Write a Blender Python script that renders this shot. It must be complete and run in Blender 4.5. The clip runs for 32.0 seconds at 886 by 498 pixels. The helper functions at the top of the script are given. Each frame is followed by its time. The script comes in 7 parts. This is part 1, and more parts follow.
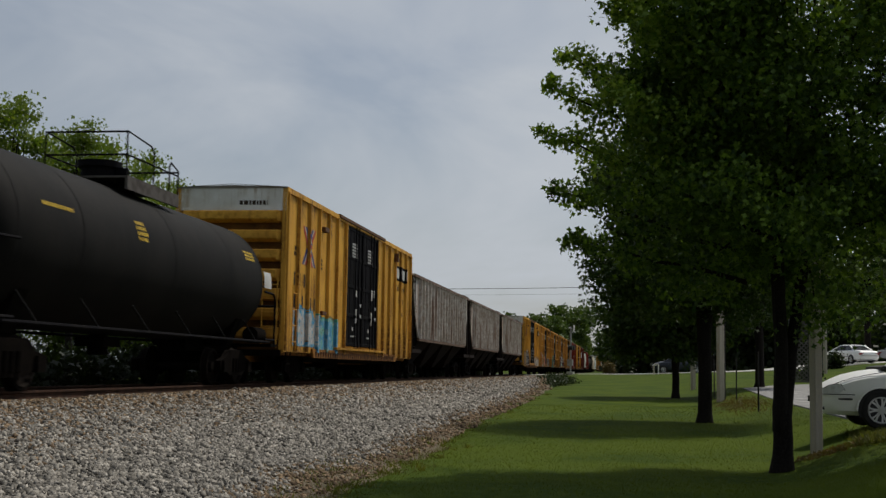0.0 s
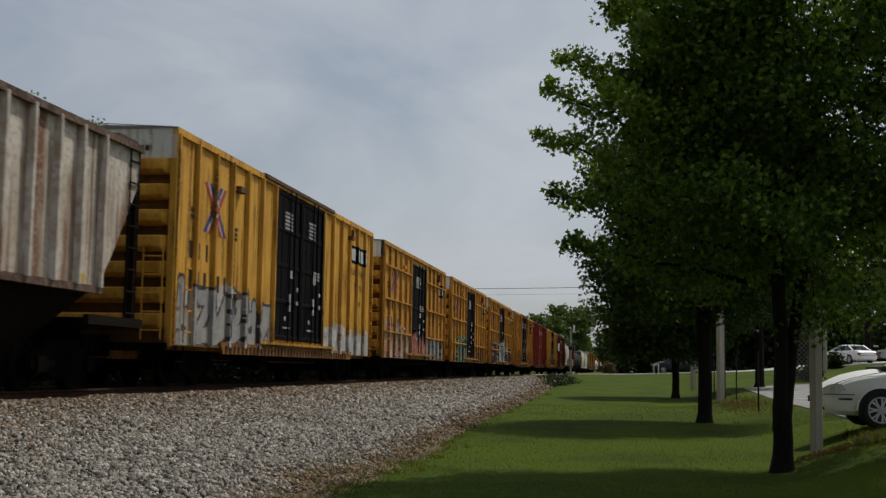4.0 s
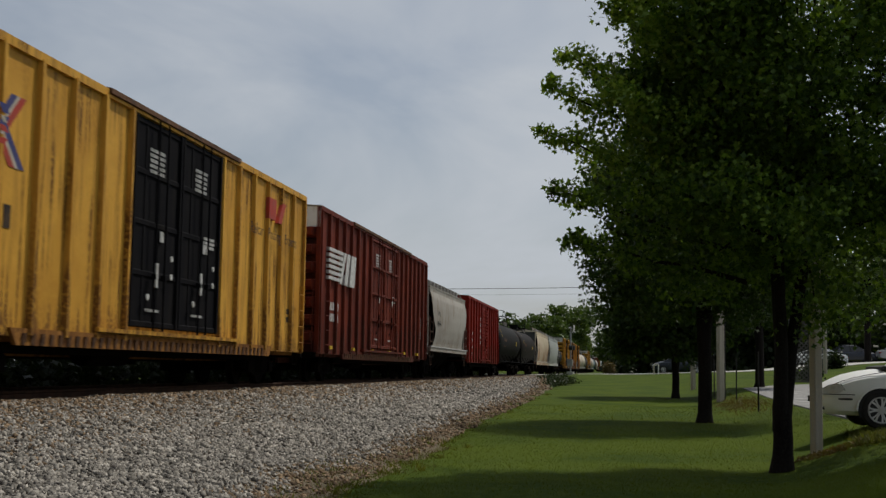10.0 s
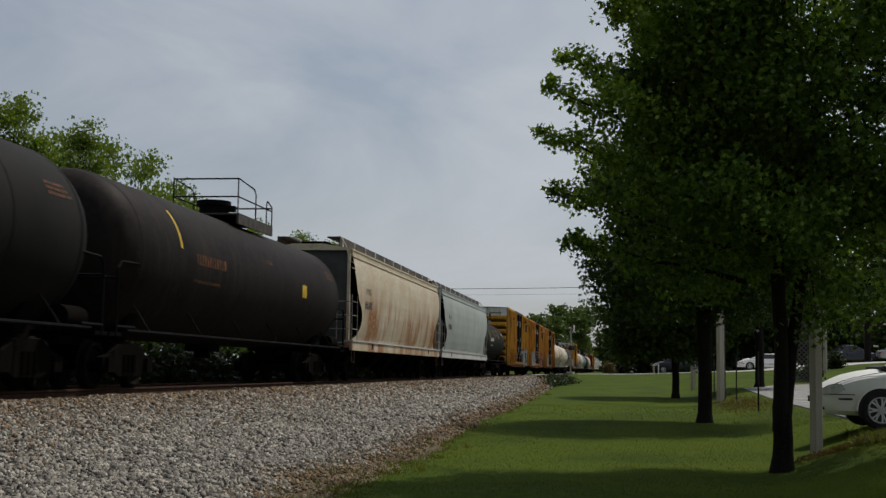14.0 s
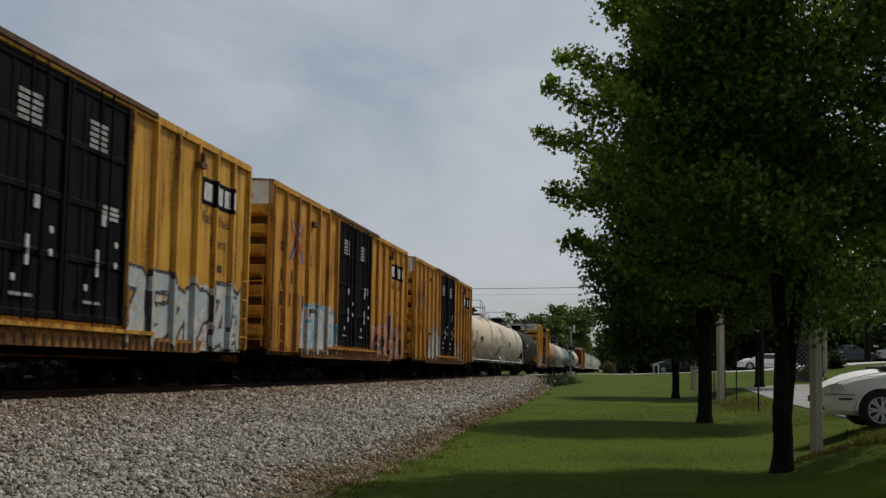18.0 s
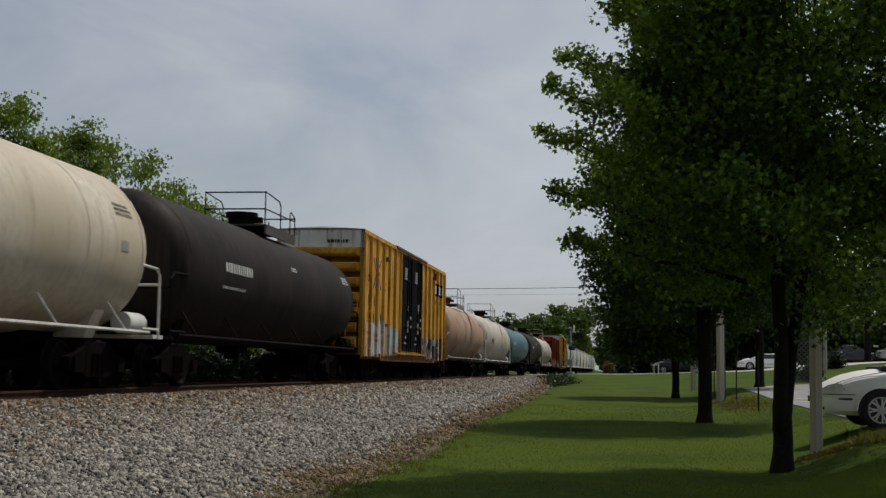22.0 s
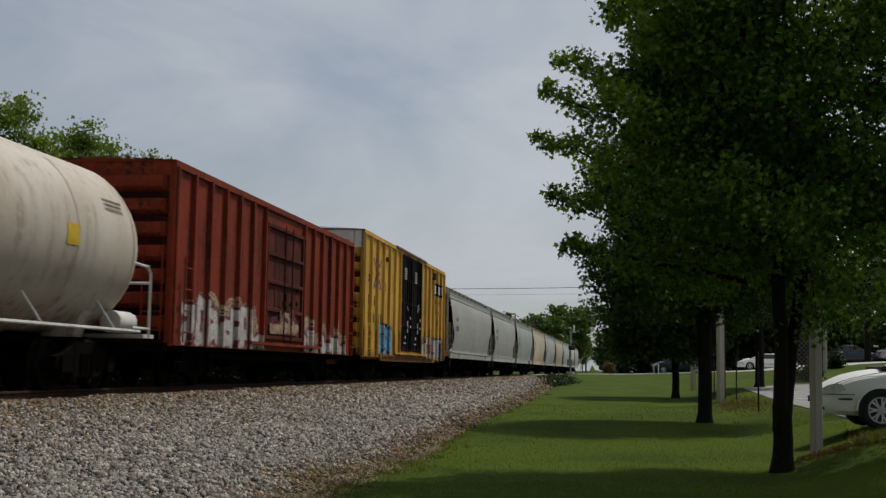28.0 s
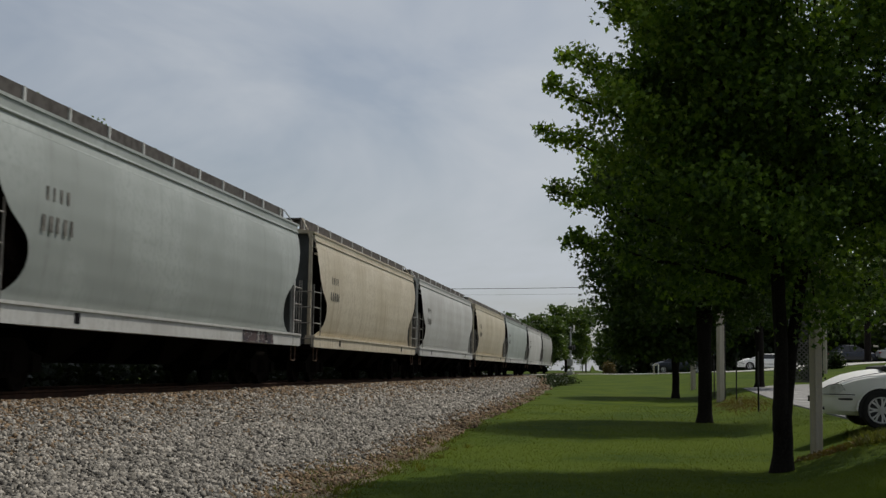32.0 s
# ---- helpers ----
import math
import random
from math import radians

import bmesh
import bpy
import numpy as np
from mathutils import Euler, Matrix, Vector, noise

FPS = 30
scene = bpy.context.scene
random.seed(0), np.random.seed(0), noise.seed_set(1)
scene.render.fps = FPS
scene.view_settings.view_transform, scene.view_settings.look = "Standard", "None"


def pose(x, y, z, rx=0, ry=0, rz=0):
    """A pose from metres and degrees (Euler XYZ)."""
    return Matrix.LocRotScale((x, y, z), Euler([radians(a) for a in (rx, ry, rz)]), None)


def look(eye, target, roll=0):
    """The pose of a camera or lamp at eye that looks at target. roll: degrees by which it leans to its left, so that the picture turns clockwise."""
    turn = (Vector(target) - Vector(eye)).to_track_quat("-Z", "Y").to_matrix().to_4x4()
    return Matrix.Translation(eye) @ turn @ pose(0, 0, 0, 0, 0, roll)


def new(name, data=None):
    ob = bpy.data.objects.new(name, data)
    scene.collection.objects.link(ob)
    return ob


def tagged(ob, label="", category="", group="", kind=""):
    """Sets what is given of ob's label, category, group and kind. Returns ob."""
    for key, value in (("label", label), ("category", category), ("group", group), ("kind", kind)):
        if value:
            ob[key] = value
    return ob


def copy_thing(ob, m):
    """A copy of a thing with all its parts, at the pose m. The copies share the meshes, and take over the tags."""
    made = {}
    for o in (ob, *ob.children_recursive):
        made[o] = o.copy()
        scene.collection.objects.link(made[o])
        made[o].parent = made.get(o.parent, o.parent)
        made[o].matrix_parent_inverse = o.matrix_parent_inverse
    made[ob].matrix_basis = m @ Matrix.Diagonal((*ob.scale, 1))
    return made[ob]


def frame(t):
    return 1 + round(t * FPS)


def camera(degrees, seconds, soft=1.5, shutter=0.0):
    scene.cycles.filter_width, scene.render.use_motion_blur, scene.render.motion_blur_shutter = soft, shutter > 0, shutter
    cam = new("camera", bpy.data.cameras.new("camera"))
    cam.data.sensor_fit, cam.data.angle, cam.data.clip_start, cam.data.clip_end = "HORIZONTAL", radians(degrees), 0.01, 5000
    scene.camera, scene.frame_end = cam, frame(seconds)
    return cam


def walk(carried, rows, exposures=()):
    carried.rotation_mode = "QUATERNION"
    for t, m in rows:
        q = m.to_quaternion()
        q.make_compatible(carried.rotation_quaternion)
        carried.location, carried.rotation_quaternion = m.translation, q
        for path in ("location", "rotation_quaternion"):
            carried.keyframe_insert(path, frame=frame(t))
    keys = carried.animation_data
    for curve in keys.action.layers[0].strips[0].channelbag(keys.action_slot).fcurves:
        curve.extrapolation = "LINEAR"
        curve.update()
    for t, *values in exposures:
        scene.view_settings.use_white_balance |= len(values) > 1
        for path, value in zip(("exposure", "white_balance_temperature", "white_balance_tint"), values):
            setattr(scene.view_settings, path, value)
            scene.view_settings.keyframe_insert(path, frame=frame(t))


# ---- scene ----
# A freight train passes a small lawn with trees; rail top is z = 0, the track runs along y, the camera stands still near the origin.
cam = camera(39.56, 32.0, soft=1.4, shutter=0.13)
EYE = (0.0, 0.0, 0.466)
CAMERA_POSE = pose(EYE[0], EYE[1], EYE[2], 90 + 5.534, 0, 8.466) @ pose(0, 0, 0, 0, 0, 0.95)
walk(cam, [(0, CAMERA_POSE), (32, CAMERA_POSE)], exposures=[(0, -0.78), (32, -0.78)])

# ---- daylight: thin high cloud, sun high on the side of the lawn ----
SUN_ELEVATION, SUN_AZIMUTH = 55.0, 33.0   # azimuth: degrees from +y towards +x
world = bpy.data.worlds.new("world")
scene.world = world
world.use_nodes = True


def build_sky():
    nt = world.node_tree
    nt.nodes.clear()
    out = nt.nodes.new("ShaderNodeOutputWorld")
    bg = nt.nodes.new("ShaderNodeBackground")
    sky = nt.nodes.new("ShaderNodeTexSky")
    sky.sky_type, sky.sun_disc = "NISHITA", False
    sky.sun_elevation, sky.sun_rotation = radians(SUN_ELEVATION), radians(SUN_AZIMUTH)
    sky.air_density, sky.dust_density = 1.0, 2.0
    co = nt.nodes.new("ShaderNodeTexCoord")
    mp = nt.nodes.new("ShaderNodeMapping")
    mp.inputs["Scale"].default_value = (1.2, 1.0, 3.4)
    mp.inputs["Rotation"].default_value = (0.10, 0.16, 0.3)
    nz = nt.nodes.new("ShaderNodeTexNoise")
    nz.inputs["Scale"].default_value, nz.inputs["Detail"].default_value, nz.inputs["Roughness"].default_value = 2.2, 5.0, 0.55
    nz.inputs["Distortion"].default_value = 0.6
    ramp = nt.nodes.new("ShaderNodeValToRGB")
    ramp.color_ramp.elements[0].position, ramp.color_ramp.elements[0].color = 0.34, (0.34, 0.34, 0.34, 1)
    ramp.color_ramp.elements[1].position, ramp.color_ramp.elements[1].color = 0.66, (0.98, 0.98, 0.98, 1)
    scale = nt.nodes.new("ShaderNodeVectorMath")
    scale.operation = "SCALE"
    scale.inputs["Scale"].default_value = 0.10
    mix = nt.nodes.new("ShaderNodeMix")
    mix.data_type = "RGBA"
    mix.inputs[7].default_value = (0.775, 0.828, 0.895, 1)
    nt.links.new(sky.outputs[0], scale.inputs[0])
    nt.links.new(co.outputs["Generated"], mp.inputs[0])
    nt.links.new(mp.outputs[0], nz.inputs["Vector"])
    nt.links.new(nz.outputs[0], ramp.inputs[0])
    nt.links.new(ramp.outputs[0], mix.inputs[0])
    nt.links.new(scale.outputs[0], mix.inputs[6])
    # the cloud veil is bright round the sun and fades away from it
    az, el = radians(SUN_AZIMUTH), radians(SUN_ELEVATION)
    dot = nt.nodes.new("ShaderNodeVectorMath")
    dot.operation = "DOT_PRODUCT"
    dot.inputs[1].default_value = (math.sin(az) * math.cos(el), math.cos(az) * math.cos(el), math.sin(el))
    glow = nt.nodes.new("ShaderNodeMapRange")
    glow.interpolation_type = "SMOOTHSTEP"
    glow.inputs[1].default_value, glow.inputs[2].default_value, glow.inputs[3].default_value, glow.inputs[4].default_value = -0.6, 0.62, 0.42, 1.09
    veil = nt.nodes.new("ShaderNodeVectorMath")
    veil.operation = "SCALE"
    nt.links.new(co.outputs["Generated"], dot.inputs[0])
    nt.links.new(dot.outputs["Value"], glow.inputs[0])
    nt.links.new(mix.outputs[2], veil.inputs[0])
    nt.links.new(glow.outputs[0], veil.inputs["Scale"])
    nt.links.new(veil.outputs[0], bg.inputs["Color"])
    bg.inputs["Strength"].default_value = 1.0
    nt.links.new(bg.outputs[0], out.inputs[0])


build_sky()
sun_data = bpy.data.lights.new("sun", "SUN")
sun_data.energy, sun_data.angle, sun_data.color = 4.7, radians(0.7), (1.0, 0.95, 0.86)
sun = new("sun", sun_data)
_az, _el = radians(SUN_AZIMUTH), radians(SUN_ELEVATION)
sun.matrix_basis = look((40 * math.sin(_az) * math.cos(_el), 40 * math.cos(_az) * math.cos(_el), 40 * math.sin(_el)), (0, 0, 0))


# ---- mesh helpers ----
class Geo:
    """Gathers verts and faces of one mesh."""

    def __init__(self):
        self.v, self.f = [], []

    def poly(self, pts):
        n = len(self.v)
        self.v += [tuple(q) for q in pts]
        self.f.append(tuple(range(n, n + len(pts))))
        return self

    def box(self, x0, x1, y0, y1, z0, z1):
        n = len(self.v)
        self.v += [(x, y, z) for x in (x0, x1) for y in (y0, y1) for z in (z0, z1)]
        for a, b, c, d in ((0, 1, 3, 2), (4, 6, 7, 5), (0, 4, 5, 1), (2, 3, 7, 6), (0, 2, 6, 4), (1, 5, 7, 3)):
            self.f.append((n + a, n + b, n + c, n + d))
        return self

    def loft(self, rings, caps=True, closed=True):
        n, k = len(self.v), len(rings[0])
        for r in rings:
            self.v += [tuple(q) for q in r]
        for i in range(len(rings) - 1):
            for j in range(k if closed else k - 1):
                a, b = n + i * k + j, n + i * k + (j + 1) % k
                self.f.append((a, b, b + k, a + k))
        if caps:
            self.f.append(tuple(range(n + k - 1, n - 1, -1)))
            self.f.append(tuple(range(n + (len(rings) - 1) * k, n + len(rings) * k)))
        return self

    def tube(self, pts, r, n=6, caps=True):
        """A round bar along the points; r: one radius or one for each point."""
        rs = r if isinstance(r, (list, tuple)) else [r] * len(pts)
        P = [Vector(q) for q in pts]
        rings = []
        for i, q in enumerate(P):
            d = (P[min(i + 1, len(P) - 1)] - P[max(i - 1, 0)]).normalized()
            a = d.orthogonal().normalized() if i == 0 else (a - d * a.dot(d)).normalized()
            b = d.cross(a)
            rings.append([q + rs[i] * (math.cos(t) * a + math.sin(t) * b) for t in [2 * math.pi * j / n for j in range(n)]])
        return self.loft(rings, caps)

    def disc(self, c, axis, r, h, n=16):
        c, axis = Vector(c), Vector(axis).normalized()
        return self.tube([c - axis * h / 2, c + axis * h / 2], r, n)

    def add(self, other, m):
        n = len(self.v)
        self.v += [tuple(m @ Vector(q)) for q in other.v]
        self.f += [tuple(n + i for i in f) for f in other.f]
        return self

    def mesh(self, name, material=None, smooth=False):
        me = bpy.data.meshes.new(name)
        me.from_pydata(self.v, [], self.f)
        if material:
            me.materials.append(material)
        bm = bmesh.new()
        bm.from_mesh(me)
        bmesh.ops.recalc_face_normals(bm, faces=bm.faces)
        bm.to_mesh(me)
        bm.free()
        if smooth:
            me.shade_smooth() if smooth is True else me.shade_auto_smooth(angle=radians(smooth)) if hasattr(me, "shade_auto_smooth") else me.shade_smooth()
        return me


def sharp(me, angle):
    """Smooth shading but for edges sharper than the angle."""
    me.shade_smooth()
    me.set_sharp_from_angle(angle=radians(angle))
    return me


def part(name, geo, material, parent, label="", smooth=0, bevel=0.0, m=None):
    me = geo.mesh(name, material) if isinstance(geo, Geo) else geo
    if smooth and isinstance(geo, Geo):
        sharp(me, smooth)
    ob = new(name, me)
    ob.parent = parent
    if m is not None:
        ob.matrix_basis = m
    if bevel:
        md = ob.modifiers.new("bevel", "BEVEL")
        md.width, md.segments, md.limit_method = bevel, 2, "ANGLE"
    if label:
        tagged(ob, label)
    if name.endswith(("lettering", "shapes", "graffiti_lines", "twigs", "far_ribs")):
        tagged(ob, kind="stuff")
    return ob


def thing(name, m, label, category, group="", kind=""):
    ob = new(name)
    ob.empty_display_size = 0.2
    ob.matrix_basis = m
    return tagged(ob, label, category, group, kind)


def single(name, geo, material, label, category, group="", kind="", m=None, smooth=0, bevel=0.0):
    ob = part(name, geo, material, None, "", smooth, bevel, m)
    return tagged(ob, label, category, group, kind)


# ---- materials ----
def material(name, base, second=None, rough=0.8, metal=0.0, scale=3.0, stretch=(1, 1, 1), amount=1.0, low=0.42, high=0.62,
             fine=None, fine_scale=60.0, bump=0.0, bump_scale=40.0, vary=0.0, streak=None, streak_amount=0.6, streak_scale=(5, 5, 0.35), streak_range=(0.52, 0.72), spec=0.2, island=0.0, streak_z=None, drip=None, foot=None):
    """Two-scale procedural surface: base and second colours by large noise, fine grain, vertical streaks, bump, variation by object."""
    mt = bpy.data.materials.new(name)
    mt.use_nodes = True
    nt = mt.node_tree
    bsdf = nt.nodes["Principled BSDF"]
    bsdf.inputs["Roughness"].default_value, bsdf.inputs["Metallic"].default_value = rough, metal
    bsdf.inputs["Specular IOR Level"].default_value = spec
    co = nt.nodes.new("ShaderNodeTexCoord")
    info = nt.nodes.new("ShaderNodeObjectInfo")
    shift = nt.nodes.new("ShaderNodeVectorMath")
    shift.operation = "MULTIPLY_ADD"
    comb = nt.nodes.new("ShaderNodeCombineXYZ")
    for i in range(3):
        nt.links.new(info.outputs["Random"], comb.inputs[i])
    nt.links.new(comb.outputs[0], shift.inputs[0])
    shift.inputs[1].default_value = (37, 53, 29)
    nt.links.new(co.outputs["Object"], shift.inputs[2])

    def tex(sc, st, detail=4.0):
        mp = nt.nodes.new("ShaderNodeMapping")
        mp.inputs["Scale"].default_value = st
        nz = nt.nodes.new("ShaderNodeTexNoise")
        nz.inputs["Scale"].default_value, nz.inputs["Detail"].default_value = sc, detail
        nt.links.new(shift.outputs[0], mp.inputs[0])
        nt.links.new(mp.outputs[0], nz.inputs["Vector"])
        return nz.outputs[0]

    def ramp(v, a, b):
        r = nt.nodes.new("ShaderNodeMapRange")
        r.inputs[1].default_value, r.inputs[2].default_value = a, b
        nt.links.new(v, r.inputs[0])
        return r.outputs[0]

    def times(v, k):
        mth = nt.nodes.new("ShaderNodeMath")
        mth.operation, mth.inputs[1].default_value = "MULTIPLY", k
        nt.links.new(v, mth.inputs[0])
        return mth.outputs[0]

    def mix(fac, a, b):
        mx = nt.nodes.new("ShaderNodeMix")
        mx.data_type = "RGBA"
        nt.links.new(fac, mx.inputs[0])
        for sock, val in ((mx.inputs[6], a), (mx.inputs[7], b)):
            if isinstance(val, tuple):
                sock.default_value = (*val, 1)
            else:
                nt.links.new(val, sock)
        return mx.outputs[2]

    col = mix(times(ramp(tex(scale, stretch), low, high), amount), base, second or tuple(c * 0.75 for c in base))
    if streak:
        amount_of = times(ramp(tex(1.0, streak_scale, 3.0), *streak_range), streak_amount)
        if streak_z:
            sep = nt.nodes.new("ShaderNodeSeparateXYZ")
            nt.links.new(co.outputs["Object"], sep.inputs[0])
            both = nt.nodes.new("ShaderNodeMath")
            both.operation = "MULTIPLY"
            nt.links.new(amount_of, both.inputs[0])
            nt.links.new(ramp(sep.outputs["Z"], *streak_z), both.inputs[1])
            amount_of = both.outputs[0]
        col = mix(amount_of, col, streak)
    if drip:
        # thin runs of rust and soot down the sheet, in patches
        runs = times(ramp(tex(1.0, (9, 9, 0.4), 5.0), 0.50, 0.60), 0.9)
        patch = nt.nodes.new("ShaderNodeMath")
        patch.operation = "MULTIPLY"
        nt.links.new(runs, patch.inputs[0])
        nt.links.new(ramp(tex(0.7, (1, 1, 0.8), 2.0), 0.42, 0.56), patch.inputs[1])
        col = mix(patch.outputs[0], col, drip)
    if foot:
        # rust on boxcars, browner bellies on tanks: uneven tongues from the lower edge
        shade, z0, z1 = foot
        sep = nt.nodes.new("ShaderNodeSeparateXYZ")
        nt.links.new(co.outputs["Object"], sep.inputs[0])
        reach = nt.nodes.new("ShaderNodeMath")
        reach.operation = "MULTIPLY_ADD"
        nt.links.new(tex(1.0, (6, 6, 0.5), 5.0), reach.inputs[0])
        reach.inputs[1].default_value = -(z1 - z0) * 2.6
        nt.links.new(sep.outputs["Z"], reach.inputs[2])
        col = mix(times(ramp(reach.outputs[0], z0 - (z1 - z0) * 0.9, z0 - (z1 - z0) * 1.35), 0.8), col, shade)
    if fine:
        col = mix(times(ramp(tex(fine_scale, (1, 1, 1), 2.0), 0.48, 0.68), 0.8), col, fine)
    if vary or island:
        hsv = nt.nodes.new("ShaderNodeHueSaturation")
        src = info.outputs["Random"]
        if island:
            src = nt.nodes.new("ShaderNodeNewGeometry").outputs["Random Per Island"]
        r = nt.nodes.new("ShaderNodeMapRange")
        r.inputs[3].default_value, r.inputs[4].default_value = 1 - (vary or island), 1 + (vary or island)
        nt.links.new(src, r.inputs[0])
        nt.links.new(r.outputs[0], hsv.inputs["Value"])
        nt.links.new(col, hsv.inputs["Color"])
        col = hsv.outputs[0]
    nt.links.new(col, bsdf.inputs["Base Color"])
    if bump:
        bp = nt.nodes.new("ShaderNodeBump")
        bp.inputs["Strength"].default_value, bp.inputs["Distance"].default_value = bump, 0.02
        nt.links.new(tex(bump_scale, (1, 1, 1), 5.0), bp.inputs["Height"])
        nt.links.new(bp.outputs[0], bsdf.inputs["Normal"])
    return mt


GRASS = material("lawn_grass", (0.055, 0.080, 0.004), (0.030, 0.054, 0.004), 0.9, scale=0.5, fine=(0.062, 0.088, 0.012), fine_scale=6.0, bump=0.6, bump_scale=30, spec=0.05)
BALLAST = material("ballast", (0.085, 0.074, 0.060), (0.05, 0.044, 0.036), 0.95, scale=14, fine=(0.13, 0.12, 0.10), fine_scale=28, bump=1.0, bump_scale=25, spec=0.2)
DIRT = material("dirt", (0.125, 0.098, 0.066), (0.06, 0.047, 0.03), 0.95, scale=1.6, fine=(0.23, 0.19, 0.135), fine_scale=30, bump=0.6, spec=0.15)
CONCRETE = material("concrete", (0.50, 0.49, 0.46), (0.40, 0.39, 0.36), 0.85, scale=0.5, fine=(0.34, 0.33, 0.31), fine_scale=25)
STEEL = material("rail_steel", (0.062, 0.030, 0.018), (0.038, 0.021, 0.014), 0.85, 0.0, scale=4, spec=0.15)


# ---- ground ----
def smooth_step(a, b, v):
    t = max(0.0, min(1.0, (v - a) / (b - a)))
    return t * t * (3 - 2 * t)


def curve(v, knots):
    for (a, za), (b, zb) in zip(knots, knots[1:]):
        if v <= b:
            return za + (zb - za) * max(0.0, (v - a) / (b - a))
    return knots[-1][1]


TRACK_X = -10.23
LAWN = ((-60, -1.0), (20, -1.0), (32, -0.82), (53, -0.72), (90, -0.3), (117, 0.14), (140, 0.16))
LOT = ((-60, -0.47), (26, -0.47), (40, -0.41), (58, -0.18), (68, 0.0), (75, 0.1), (95, 0.5))
RISE = ((-10, 0.05), (0, 0.16), (5, 0.36), (10, 0.6), (13, 0.78), (18, 1.42), (24, 1.75), (45, 2.3), (3000, 2.3))


def lot_edge(y):
    return curve(y, ((-60, 3.4), (20, 4.25), (22.5, 4.62), (27, 4.66), (33, 4.74), (44, 4.85), (56, 5.13), (140, 6.4)))


def ballast_edge(y):
    """Where the ballast's foot meets the lawn."""
    return -3.35 - 0.014 * max(y, 0) - 2.3 * smooth_step(62, 116, y) - 0.32 * noise.noise((0.3, y * 0.25, 1.7)) - 0.24 * noise.noise((5.3, y * 1.1, 1.7))


def bed_height(x, y):
    """The ballast's cross-section: flat crown under the track, long flat slope to the lawn."""
    foot = curve(y, LAWN)
    e = -3.35 - 0.014 * max(y, 0)
    d = abs(x - TRACK_X)
    if x < TRACK_X:
        z = curve(d, ((1.75, -0.16), (3.6, -0.75)))
    else:
        z = curve(d, ((1.75, -0.16), (e - TRACK_X, foot)))
    return z + 0.03 * noise.noise((x * 0.8, y * 0.8, 3.0))


def ground_height(x, y):
    lawn = curve(y, LAWN)
    e = -3.35 - 0.014 * max(y, 0)
    if x < TRACK_X:
        z = -0.75 if y < 100 else curve(y, ((100, -0.75), (125, 0.0)))
    elif x < e:
        z = bed_height(x, y) - 0.12
    else:
        le = lot_edge(y)
        z = lawn + (curve(y, LOT) - lawn) * smooth_step(le - 2.3, le, x)
        far = curve(x, RISE)
        z += (far - z) * smooth_step(68, 100, y) * smooth_step(-4, 6, x)
    z += 0.035 * noise.noise((x * 0.35, y * 0.35, 0.0)) if -60 < y < 117 and x < lot_edge(y) - 0.5 else 0
    if abs(x - TRACK_X) < 4:
        z = min(z, bed_height(x, y) - 0.12)
    return z


def axis_steps(*pieces):
    out = []
    for a, b, st in pieces:
        n = max(1, round((b - a) / st))
        out += [a + (b - a) * i / n for i in range(n)]
    return out + [pieces[-1][1]]


def sheet(xs, ys, height):
    g = Geo()
    g.v = [(x, y, height(x, y)) for y in ys for x in xs]
    n = len(xs)
    g.f = [(j * n + i, j * n + i + 1, (j + 1) * n + i + 1, (j + 1) * n + i) for j in range(len(ys) - 1) for i in range(n - 1)]
    return g


GX = axis_steps((-2600, -200, 400), (-200, -30, 17), (-30, -14, 1.0), (-14, 12, 0.4), (12, 40, 2), (40, 200, 16), (200, 2600, 400))
GY = axis_steps((-300, -20, 40), (-20, 4, 3), (4, 60, 0.7), (60, 140, 2), (140, 400, 20), (400, 3600, 400))
ground = single("ground", sheet(GX, GY, ground_height), GRASS, "mown green lawn with a bank up to a car park", "ground", kind="structure", smooth=60)


def bed_sheet():
    g = Geo()
    ys = axis_steps((-40, 4, 3), (4, 60, 0.5), (60, 119, 2), (119, 420, 20), (420, 1100, 60))
    k = 26
    for y in ys:
        e = ballast_edge(y)
        xs = [TRACK_X - 3.6] + [TRACK_X - 1.75 + (e + 0.3 - TRACK_X + 1.75) * i / (k - 2) for i in range(k - 1)]
        for i, x in enumerate(xs):
            z = bed_height(x, y)
            if i == k - 1:
                z = ground_height(x, y) - 0.03
            g.v.append((x, y, z))
    g.f = [(j * k + i, j * k + i + 1, (j + 1) * k + i + 1, (j + 1) * k + i) for j in range(len(ys) - 1) for i in range(k - 1)]
    return g


ballast_bed = single("ballast_bed", bed_sheet(), BALLAST, "broad grey crushed stone ballast slope below the track", "ballast", kind="structure", smooth=60)


def rail_profile(x):
    return [(x - 0.07, -0.17), (x + 0.07, -0.17), (x + 0.07, -0.15), (x + 0.012, -0.13), (x + 0.012, -0.045), (x + 0.036, -0.035), (x + 0.036, -0.004), (x, 0.0), (x - 0.036, -0.004), (x - 0.036, -0.035), (x - 0.012, -0.045), (x - 0.012, -0.13), (x - 0.07, -0.15)]


def rails():
    for side in (0.755, -0.755):
        g = Geo().loft([[(x, y, z) for x, z in rail_profile(TRACK_X + side)] for y in (-60, 0, 60, 130, 400, 1100)])
        single("rail", g, STEEL, "rusty brown steel rail on the ballast", "rail", "rails of the track", "structure")


rails()


